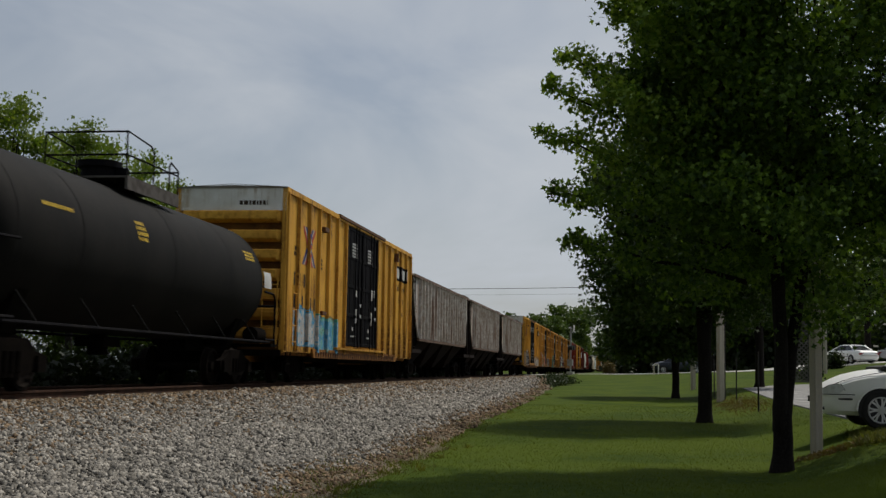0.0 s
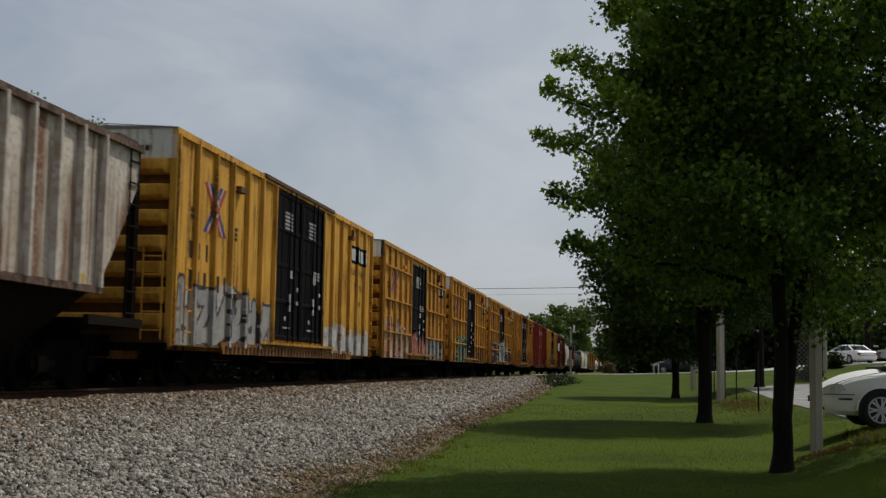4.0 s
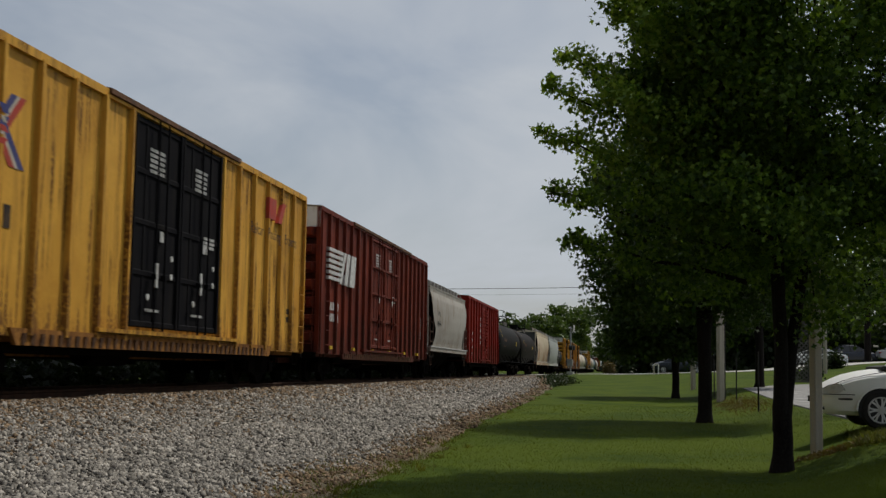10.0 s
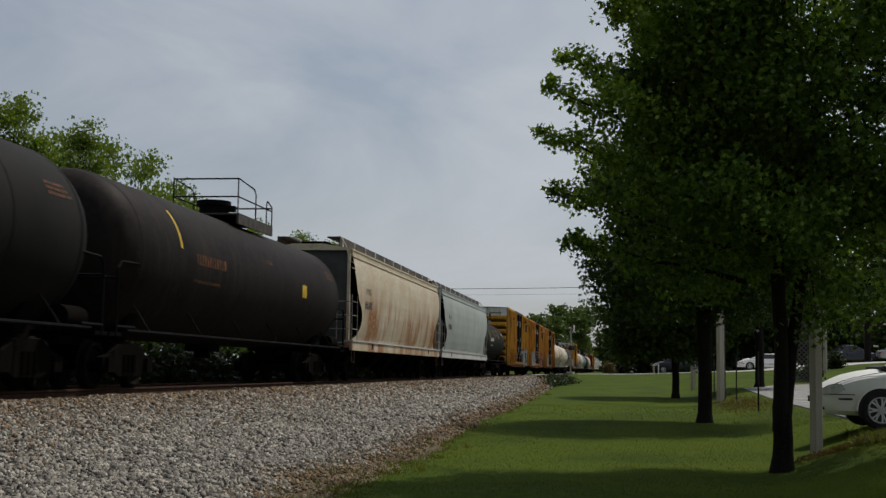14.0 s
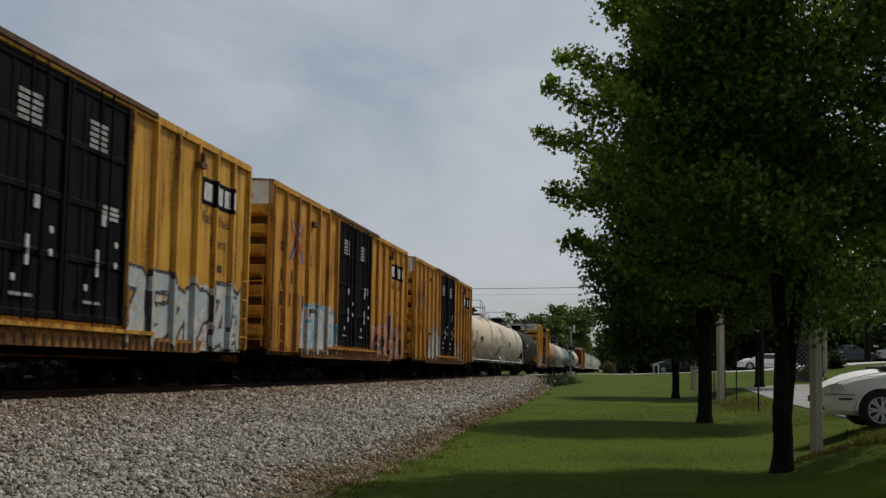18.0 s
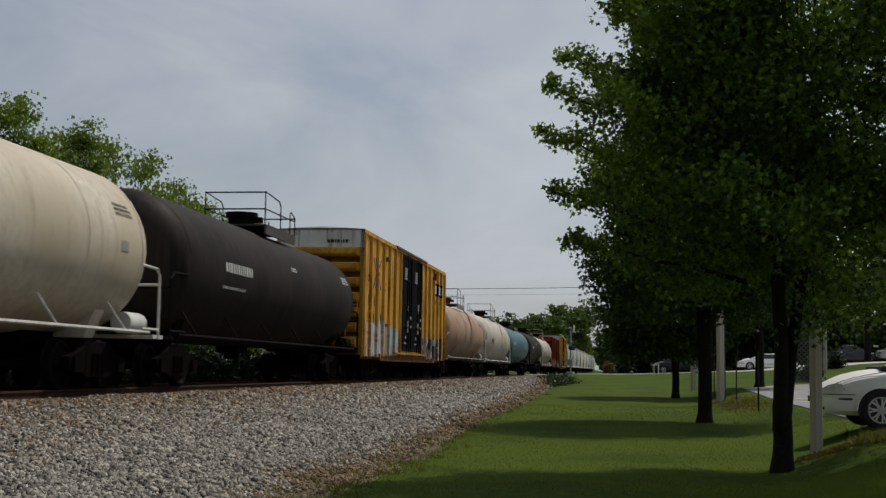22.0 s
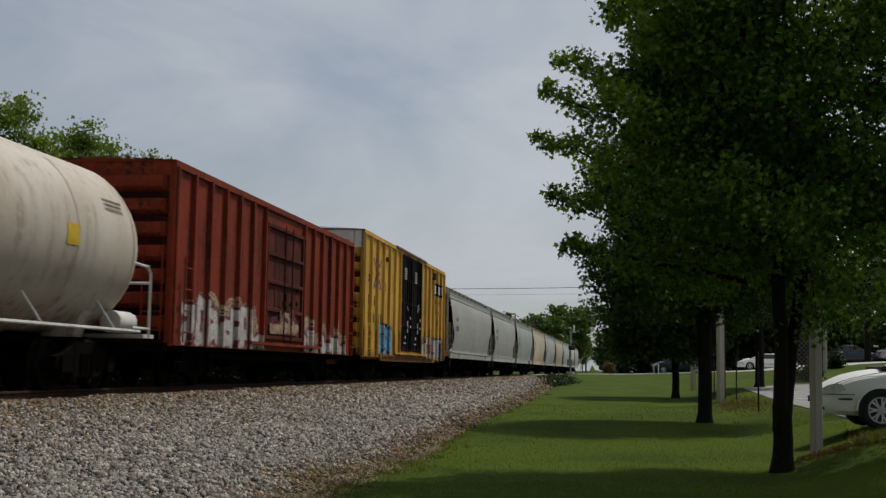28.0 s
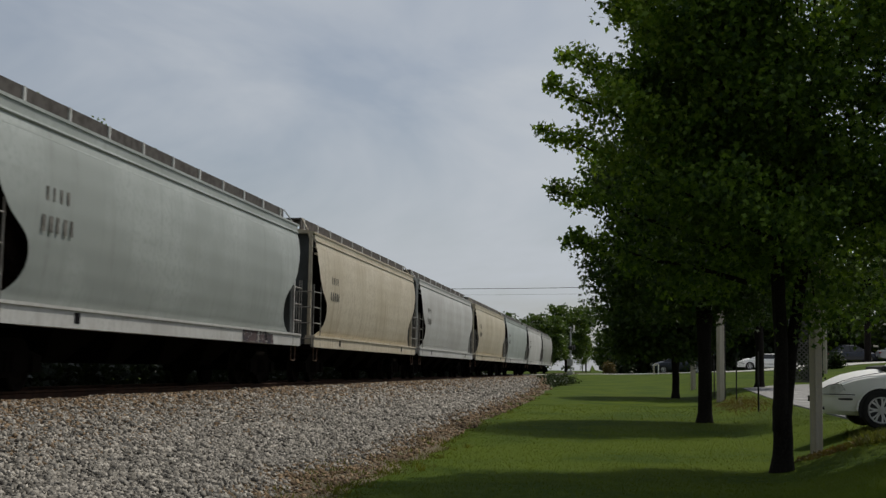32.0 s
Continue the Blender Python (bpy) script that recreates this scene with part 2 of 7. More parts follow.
def crossing_road():
    g = Geo()
    xs = axis_steps((-300, -15, 60), (-15, -6, 0.75), (-6, 12, 3), (12, 46, 3), (46, 300, 40))
    def top(x):
        return curve(x, ((-400, 0.0), (TRACK_X + 1.8, 0.0), (-5, 0.15), (0, 0.2), (5, 0.4), (10, 0.64), (13, 0.82), (18, 1.46), (24, 1.79), (45, 2.34), (400, 2.34)))
    rings = [[(x, 118.5, top(x)), (x, 126, top(x) + 0.02), (x, 126, top(x) - 0.3), (x, 118.5, top(x) - 0.3)] for x in xs]
    single("road", g.loft(rings), CONCRETE, "pale concrete road over a level crossing", "road", kind="structure")


crossing_road()


# ---- train: paints ----
RUST = (0.085, 0.035, 0.016)
YELLOW = material("yellow_paint", (0.68, 0.365, 0.06), (0.54, 0.27, 0.042), 0.55, scale=0.8, streak=(0.22, 0.095, 0.02), streak_amount=0.7, fine=(0.60, 0.32, 0.05), fine_scale=14, bump=0.08, bump_scale=8, vary=0.08, drip=(0.11, 0.045, 0.014), foot=((0.13, 0.055, 0.02), 0.85, 1.75), spec=0.08)
# recess colours of the ends: shade between the bands painted in, with some dirt
END_SHADE = material("shaded_grimy_brown_end", (0.13, 0.06, 0.017), (0.075, 0.036, 0.013), 0.85, scale=2.0, fine=(0.17, 0.08, 0.02), fine_scale=8, spec=0.1)
END_SHADE_RED = material("shaded_red_end", (0.05, 0.013, 0.01), (0.03, 0.01, 0.008), 0.85, scale=2.0, fine=(0.07, 0.018, 0.013), fine_scale=8, spec=0.1)
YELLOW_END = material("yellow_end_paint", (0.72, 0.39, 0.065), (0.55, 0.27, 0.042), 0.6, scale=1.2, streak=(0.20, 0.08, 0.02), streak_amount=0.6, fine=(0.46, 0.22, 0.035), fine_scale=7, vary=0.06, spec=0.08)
AMBER = material("dirty_amber_paint", (0.60, 0.305, 0.055), (0.44, 0.205, 0.038), 0.6, scale=0.7, streak=(0.17, 0.072, 0.02), streak_amount=0.75, fine=(0.52, 0.255, 0.046), fine_scale=12, bump=0.08, bump_scale=8, vary=0.08, drip=(0.11, 0.045, 0.014), foot=((0.13, 0.055, 0.02), 0.85, 1.75), spec=0.08)
OCHRE = material("weathered_ochre_paint", (0.60, 0.29, 0.05), (0.44, 0.19, 0.032), 0.6, scale=0.9, streak=(0.18, 0.07, 0.018), streak_amount=0.75, fine=(0.50, 0.235, 0.042), fine_scale=14, vary=0.06, drip=(0.11, 0.045, 0.014), foot=((0.13, 0.055, 0.02), 0.85, 1.75), spec=0.08)
LEMON = material("lemon_yellow_paint", (0.70, 0.42, 0.085), (0.57, 0.33, 0.065), 0.55, scale=0.9, streak=(0.3, 0.15, 0.03), streak_amount=0.5, fine=(0.54, 0.32, 0.05), fine_scale=14, vary=0.05, drip=(0.26, 0.13, 0.03), foot=((0.16, 0.075, 0.022), 0.85, 1.5), spec=0.08)
RED = material("oxide_red_paint", (0.235, 0.030, 0.016), (0.165, 0.022, 0.013), 0.6, scale=0.8, streak=(0.09, 0.02, 0.014), streak_amount=0.55, fine=(0.20, 0.026, 0.014), fine_scale=12, vary=0.05, drip=(0.05, 0.016, 0.012), foot=((0.06, 0.024, 0.016), 0.85, 1.7), spec=0.08)
MAROON = material("maroon_paint", (0.175, 0.032, 0.016), (0.115, 0.022, 0.012), 0.6, scale=0.8, streak=(0.07, 0.018, 0.014), streak_amount=0.6, fine=(0.12, 0.025, 0.02), fine_scale=12, drip=(0.05, 0.016, 0.012), foot=((0.06, 0.024, 0.016), 0.85, 1.7), spec=0.08)
BRIGHT_RED = material("red_paint", (0.27, 0.021, 0.012), (0.20, 0.017, 0.011), 0.55, scale=0.8, streak=(0.10, 0.02, 0.015), streak_amount=0.6, fine=(0.185, 0.015, 0.010), fine_scale=12, drip=(0.10, 0.016, 0.012), foot=((0.09, 0.03, 0.018), 0.85, 1.4), spec=0.08)
BRICK_RED = material("brick_red_paint", (0.235, 0.036, 0.016), (0.15, 0.026, 0.014), 0.65, scale=0.9, streak=(0.10, 0.03, 0.02), streak_amount=0.5, fine=(0.23, 0.045, 0.022), fine_scale=12, drip=(0.045, 0.016, 0.012), spec=0.08)
BLACK = material("black_paint", (0.007, 0.007, 0.009), (0.011, 0.0105, 0.0115), 0.75, scale=1.5, streak=(0.022, 0.019, 0.017), streak_amount=0.5, fine=(0.010, 0.0095, 0.0105), fine_scale=16, spec=0.03)
SILL_RUST = material("rusted_ochre_sill", (0.30, 0.135, 0.035), (0.13, 0.055, 0.02), 0.85, scale=1.4, fine=(0.38, 0.18, 0.045), fine_scale=9, drip=(0.05, 0.022, 0.012), spec=0.08)
DOOR_BROWN = material("dark_brown_door_paint", (0.075, 0.020, 0.014), (0.13, 0.028, 0.017), 0.8, scale=1.6, streak=(0.035, 0.014, 0.012), streak_amount=0.7, fine=(0.06, 0.02, 0.015), fine_scale=9, drip=(0.03, 0.012, 0.01), spec=0.08)
# grime and wheel steel hold the shade below the train in their colour
SHADED_GRIME = material("shaded_grime", (0.0045, 0.0037, 0.0033), (0.007, 0.0055, 0.0045), 0.95, scale=3, fine=(0.009, 0.0068, 0.0053), fine_scale=20, spec=0.02)
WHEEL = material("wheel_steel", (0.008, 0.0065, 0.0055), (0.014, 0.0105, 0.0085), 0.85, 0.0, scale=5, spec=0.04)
HEADER = material("rusty_header", (0.12, 0.055, 0.024), (0.06, 0.03, 0.018), 0.8, scale=3, fine=(0.16, 0.09, 0.05), fine_scale=12)
ROOF = material("galvanised_roof", (0.30, 0.29, 0.27), (0.2, 0.16, 0.12), 0.55, 0.2, scale=1.2, fine=(0.25, 0.23, 0.2), fine_scale=10)
CAP_WHITE = material("white_cap_paint", (0.80, 0.80, 0.77), (0.66, 0.64, 0.58), 0.6, scale=1.2, fine=(0.72, 0.71, 0.67), fine_scale=10, drip=(0.42, 0.34, 0.24))
WHITE = material("white_paint", (0.62, 0.62, 0.60), (0.48, 0.47, 0.44), 0.6, scale=1.5, streak=(0.33, 0.29, 0.24), streak_amount=0.5, fine=(0.55, 0.54, 0.52), fine_scale=15)
LETTER_WHITE = material("white_lettering", (0.6, 0.6, 0.58), (0.45, 0.44, 0.42), 0.7, scale=6)
LETTER_BLACK = material("black_lettering", (0.03, 0.02, 0.014), (0.06, 0.038, 0.022), 0.7, scale=6)
LETTER_GREY = material("worn_grey_lettering", (0.10, 0.095, 0.085), (0.2, 0.19, 0.17), 0.7, scale=8)
LOGO_RED = material("red_emblem_paint", (0.42, 0.05, 0.035), (0.35, 0.06, 0.04), 0.6, scale=4)
LOGO_PALE = material("pale_emblem_paint", (0.5, 0.46, 0.38), (0.42, 0.38, 0.3), 0.6, scale=4)
LOGO_BLUE = material("blue_emblem_paint", (0.045, 0.05, 0.16), (0.07, 0.07, 0.18), 0.6, scale=4)
PLACARD = material("yellow_placard", (0.62, 0.42, 0.03), (0.5, 0.33, 0.03), 0.6, scale=5)
SPRAY = {
    "blue": material("blue_spray_paint", (0.05, 0.24, 0.42), (0.10, 0.34, 0.5), 0.6, scale=3, fine=(0.4, 0.5, 0.52), fine_scale=6),
    "teal": material("teal_spray_paint", (0.08, 0.34, 0.29), (0.16, 0.42, 0.34), 0.6, scale=3, fine=(0.45, 0.42, 0.33), fine_scale=7),
    "white": material("white_spray_paint", (0.55, 0.54, 0.52), (0.42, 0.40, 0.37), 0.65, scale=2.5, fine=(0.32, 0.3, 0.28), fine_scale=6),
    "pale_blue": material("pale_blue_spray_paint", (0.40, 0.46, 0.48), (0.3, 0.38, 0.43), 0.65, scale=2.5, fine=(0.45, 0.36, 0.2), fine_scale=5),
    "grey": material("grey_spray_paint", (0.27, 0.27, 0.27), (0.36, 0.34, 0.3), 0.65, scale=2.5),
    "cream": material("cream_spray_paint", (0.44, 0.38, 0.26), (0.30, 0.20, 0.12), 0.65, scale=2.5, fine=(0.3, 0.15, 0.08), fine_scale=5),
    "red": material("red_spray_paint", (0.36, 0.07, 0.06), (0.28, 0.08, 0.06), 0.65, scale=3, fine=(0.45, 0.3, 0.25), fine_scale=6),
    "dark": material("dark_spray_paint", (0.04, 0.035, 0.045), (0.09, 0.06, 0.06), 0.6, scale=3),
    "maroon": material("maroon_spray_paint", (0.15, 0.025, 0.04), (0.10, 0.03, 0.05), 0.6, scale=3),
    "green": material("dark_green_spray_paint", (0.045, 0.08, 0.05), (0.08, 0.12, 0.08), 0.6, scale=3),
    "orange": material("orange_spray_paint", (0.5, 0.2, 0.08), (0.42, 0.22, 0.12), 0.6, scale=3),
}


# ---- train: running gear, built once ----
def wheel_geo():
    g = Geo()
    prof = [(0.47, -0.10), (0.43, -0.075), (0.42, 0.05), (0.37, 0.055), (0.33, 0.0), (0.14, -0.03), (0.12, 0.05), (0.0001, 0.05)]
    n = 20
    g.loft([[(x, r * math.cos(2 * math.pi * j / n), 0.42 + r * math.sin(2 * math.pi * j / n)) for j in range(n)] for r, x in prof], caps=False)
    g.loft([[(x, r * math.cos(2 * math.pi * j / n), 0.42 + r * math.sin(2 * math.pi * j / n)) for j in range(n)] for r, x in ((0.47, -0.10), (0.35, -0.09), (0.08, -0.09), (0.08, -0.75))], caps=False)
    return g


def side_frame_geo():
    g = Geo()
    out = [(-1.15, 0.34), (-1.15, 0.56), (-0.75, 0.64), (-0.42, 0.82), (0.42, 0.82), (0.75, 0.64), (1.15, 0.56), (1.15, 0.34), (0.78, 0.36), (0.45, 0.22), (-0.45, 0.22), (-0.78, 0.36)]
    g.loft([[(x, y, z) for y, z in out] for x in (-0.07, 0.07)])
    for s in (-1, 1):
        g.box(-0.12, 0.13, s * 0.9 - 0.14, s * 0.9 + 0.14, 0.30, 0.56)
    for y in (-0.2, 0.0, 0.2):
        g.tube([(0.05, y, 0.3), (0.05, y, 0.62)], 0.075, 8)
    return g


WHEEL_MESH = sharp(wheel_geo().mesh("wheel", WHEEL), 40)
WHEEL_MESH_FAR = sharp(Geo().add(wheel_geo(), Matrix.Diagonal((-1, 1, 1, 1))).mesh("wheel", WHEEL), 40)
FRAME_MESH = sharp(side_frame_geo().mesh("side_frame", SHADED_GRIME), 40)
BOLSTER_MESH = Geo().box(-1.0, 1.0, -0.22, 0.22, 0.48, 0.80).box(-0.4, 0.4, -0.35, 0.35, 0.74, 0.86).mesh("truck", SHADED_GRIME)
COUPLER_MESH = Geo().box(-0.11, 0.11, -0.75, 0.1, 0.70, 0.95).box(-0.19, 0.16, -0.98, -0.70, 0.66, 1.0).box(-0.24, 0.24, -0.12, 0.1, 0.6, 1.02).tube([(0.25, 0, 0.85), (0.35, -0.45, 0.45), (0.3, -0.8, 0.5)], 0.03).mesh("coupler", SHADED_GRIME)


def running_gear(car, length, truck_in):
    """Two trucks with their wheels, and a coupler at each end."""
    for s in (-1, 1):
        y = s * (length / 2 - truck_in)
        truck = part("truck", BOLSTER_MESH, None, car, m=pose(0, y, 0))
        for dy in (-0.9, 0.9):
            part("wheel", WHEEL_MESH, None, truck, m=pose(0.755, dy, 0))
            part("wheel", WHEEL_MESH_FAR, None, truck, m=pose(-0.755, dy, 0))
        for x in (1.0, -1.0):
            part("side_frame", FRAME_MESH, None, truck, m=pose(x, 0, 0))
        part("coupler", COUPLER_MESH, None, car, m=pose(0, s * length / 2, 0, 0, 0, 180 if s > 0 else 0))


def ladder_geo(x, y0, y1, z0, z1, n, r=0.016):
    g = Geo().tube([(x, y0, z0), (x, y0, z1)], r).tube([(x, y1, z0), (x, y1, z1)], r)
    for i in range(n):
        z = z0 + (z1 - z0) * (i + 0.5) / n
        g.tube([(x, y0, z), (x, y1, z)], r)
    return g


def bars(g, x, y0, z0, w, h, rows, seed, gap=0.45):
    """Lines of short bars that stand for writing."""
    rnd = random.Random(seed)
    for i in range(rows):
        z = z0 - i * h * (1 + gap)
        cut = rnd.uniform(0, 0.22) * w
        y = y0 + cut / 2
        end = y0 + w - cut / 2
        while y < end:
            k = h * rnd.uniform(0.4, 1.1) * rnd.choice((0.6, 1, 1))
            g.box(x, x + 0.004, y, min(y + k, end), z - h, z)
            y += k + h * 0.28
    return g


def stroke(g, x, pts, w):
    """A flat ribbon of paint along points of the y-z plane."""
    L, R = [], []
    for i, (y, z) in enumerate(pts):
        a, b = pts[max(i - 1, 0)], pts[min(i + 1, len(pts) - 1)]
        dy, dz = b[0] - a[0], b[1] - a[1]
        k = math.hypot(dy, dz) or 1
        L.append((x, y - dz / k * w / 2, z + dy / k * w / 2))
        R.append((x, y + dz / k * w / 2, z - dy / k * w / 2))
    for i in range(len(pts) - 1):
        g.poly([L[i], R[i], R[i + 1], L[i + 1]])


def over_ribs(g, y0, y1, z0, z1, ribs, x=1.46, depth=0.09, lift=0.004):
    """A rectangle of paint on the sheet, stepping out over each rib that it crosses."""
    cuts = sorted({y0, y1, *[c for r in ribs for c in (r - 0.062, r + 0.062) if y0 < c < y1]})
    for a, b in zip(cuts, cuts[1:]):
        on = any(abs((a + b) / 2 - r) < 0.0625 for r in ribs)
        xx = x + lift + (depth if on else 0)
        g.poly([(xx, a, z0), (xx, b, z0), (xx, b, z1), (xx, a, z1)])
        if on:
            for c in (a, b):
                g.poly([(x + lift, c, z0), (xx, c, z0), (xx, c, z1), (x + lift, c, z1)])
    return g


def graffiti(car, x, y0, y1, z0, z1, fill, lines, seed, ribs=(), depth=0.09, letters=6, rough=0.18, accents=()):
    """A sprayed piece of letter-like shapes over sheet and ribs: ground, body, outline, inner strokes."""
    rng = np.random.default_rng(seed)
    cell = 0.034
    ny, nz = int((y1 - y0) / cell), int((z1 - z0) / cell)
    Y, Z = np.meshgrid(y0 + cell * (np.arange(ny) + 0.5), z0 + cell * (np.arange(nz) + 0.5), indexing="ij")
    H, w = z1 - z0, (y1 - y0) / letters
    dist = np.full(Y.shape, 9.0)
    core = np.full(Y.shape, 9.0)
    r = min(0.17, w * 0.17)
    for i in range(letters):
        top = 1 - rough * rng.uniform(0.1, 1.0)
        base = rng.uniform(0.06, 0.14)
        lean = rng.uniform(-0.18, 0.18)
        u0, u1, mid = rng.uniform(0.08, 0.25), rng.uniform(0.72, 0.95), rng.uniform(0.35, 0.6) * top
        strokes = [(u0, base, u0 + lean, top * 0.88), (u1, base, u1 + lean, top * rng.uniform(0.6, 0.9)), (u0, mid, u1, mid + rng.uniform(-0.15, 0.15)), (u0 + lean, top * 0.86, u1 + lean, top * rng.uniform(0.7, 0.88)), (u0, base, u1, base + rng.uniform(0, 0.2)), (u0, base, u1, top * 0.8)]
        pick = rng.permutation(6)[:4]
        for k, q in enumerate(pick):
            ua, va, ub, vb = strokes[q]
            ay, az, by, bz = y0 + w * (i + ua), z0 + H * va, y0 + w * (i + ub), z0 + H * vb
            L = max(1e-6, (by - ay) ** 2 + (bz - az) ** 2)
            t = np.clip(((Y - ay) * (by - ay) + (Z - az) * (bz - az)) / L, 0, 1)
            d = np.hypot(Y - ay - t * (by - ay), Z - az - t * (bz - az))
            dist = np.minimum(dist, d)
            if k % 2 == 0:
                core = np.minimum(core, d)
    # an uneven cloud of paint behind the shapes
    knots = rng.uniform(0.35, 1.0, max(4, int((y1 - y0) / 0.45))) if rough > 0.2 else rng.uniform(0.75, 1.0, max(4, int((y1 - y0) / 0.45)))
    edge = np.interp(np.linspace(0, len(knots) - 1, ny), np.arange(len(knots)), knots)
    taper = np.clip(np.minimum(np.arange(ny), ny - 1 - np.arange(ny)) * cell / 0.5, 0, 1) ** 0.5
    fade = (edge * (0.35 + 0.65 * taper))[:, None] * H + z0
    paint = np.zeros(Y.shape, int)
    paint[(Z < fade) & (rng.random(Y.shape) > 0.03 + 0.25 * rough)] = 1
    if accents:
        paint[dist < r + 0.075] = 3
    paint[dist < r - 0.012] = 2
    if len(accents) > 1:
        paint[(core < r * 0.6) & (np.sin(Y * 5.1 + seed) + np.sin(Z * 6.3) > -0.5)] = 4
    worn = rng.random(Y.shape) < 0.02 + 0.08 * rough
    paint[worn & (paint > 1)] = 1
    rib = np.zeros(ny, bool)
    for ry in ribs:
        rib |= np.abs(Y[:, 0] - ry) < 0.066
    for k, colour in ((1, fill), (2, lines), *[(3 + j, c) for j, c in enumerate(accents[:2])]):
        g = Geo()
        for j in range(ny):
            col = paint[j] == k
            if not col.any():
                continue
            ends = np.flatnonzero(np.diff(np.concatenate(([0], col.view(np.int8), [0]))))
            xx, ya = x + 0.004 + (depth if rib[j] else 0), y0 + cell * j
            for a, b in zip(ends[::2], ends[1::2]):
                za, zb = z0 + cell * a, z0 + cell * b
                n = len(g.v)
                g.v += [(xx, ya, za), (xx, ya + cell, za), (xx, ya + cell, zb), (xx, ya, zb)]
                g.f.append((n, n + 1, n + 2, n + 3))
                if rib[j] and (j == 0 or not rib[j - 1]):
                    n = len(g.v)
                    g.v += [(xx - depth, ya, za), (xx, ya, za), (xx, ya, zb), (xx - depth, ya, zb)]
                    g.f.append((n, n + 1, n + 2, n + 3))
        if g.f:
            tagged(part("graffiti", g, SPRAY[colour], car), colour.replace("_", " ") + " sprayed graffiti", kind="stuff")


# ---- train: boxcars ----
RIB_MESHES = {}


def rib_mesh(paint, h, depth=0.09):
    key = (paint.name, round(h, 2), depth)
    if key not in RIB_MESHES:
        g = Geo().loft([[(0, -0.06, z), (depth, -0.045, z), (depth, 0.045, z), (0, 0.06, z)] for z in (0, h)])
        RIB_MESHES[key] = g.mesh("rib", paint)
    return RIB_MESHES[key]


def end_wall(length, sign, eave, low, paint, top):
    """An end of deep horizontal corrugations below a plain top panel: the recessed sheet, and its proud bands one by one."""
    g = Geo()
    y = sign * (length / 2 - 0.06)
    W = 1.38
    n = 7
    z1 = eave - top
    step = (z1 - low - 0.1) / n
    g.box(-W, W, min(y - sign * 0.10, y - sign * 0.14), max(y - sign * 0.10, y - sign * 0.14), low, z1 + 0.02)
    bands = []
    for i in range(n):
        z = low + 0.1 + (i + 1) * step
        prof = [(-0.10, -0.31), (0.06, -0.285), (0.135, -0.22), (0.158, -0.11), (0.15, -0.03), (0.10, 0.0), (-0.10, 0.015)]
        b = Geo().loft([[(x, y + sign * (d if abs(x) < W - 0.05 else min(d, -0.02)), z + dz) for d, dz in prof] for x in (-W, -W + 0.12, W - 0.12, W)])
        bands.append(b)
    return g, y, bands


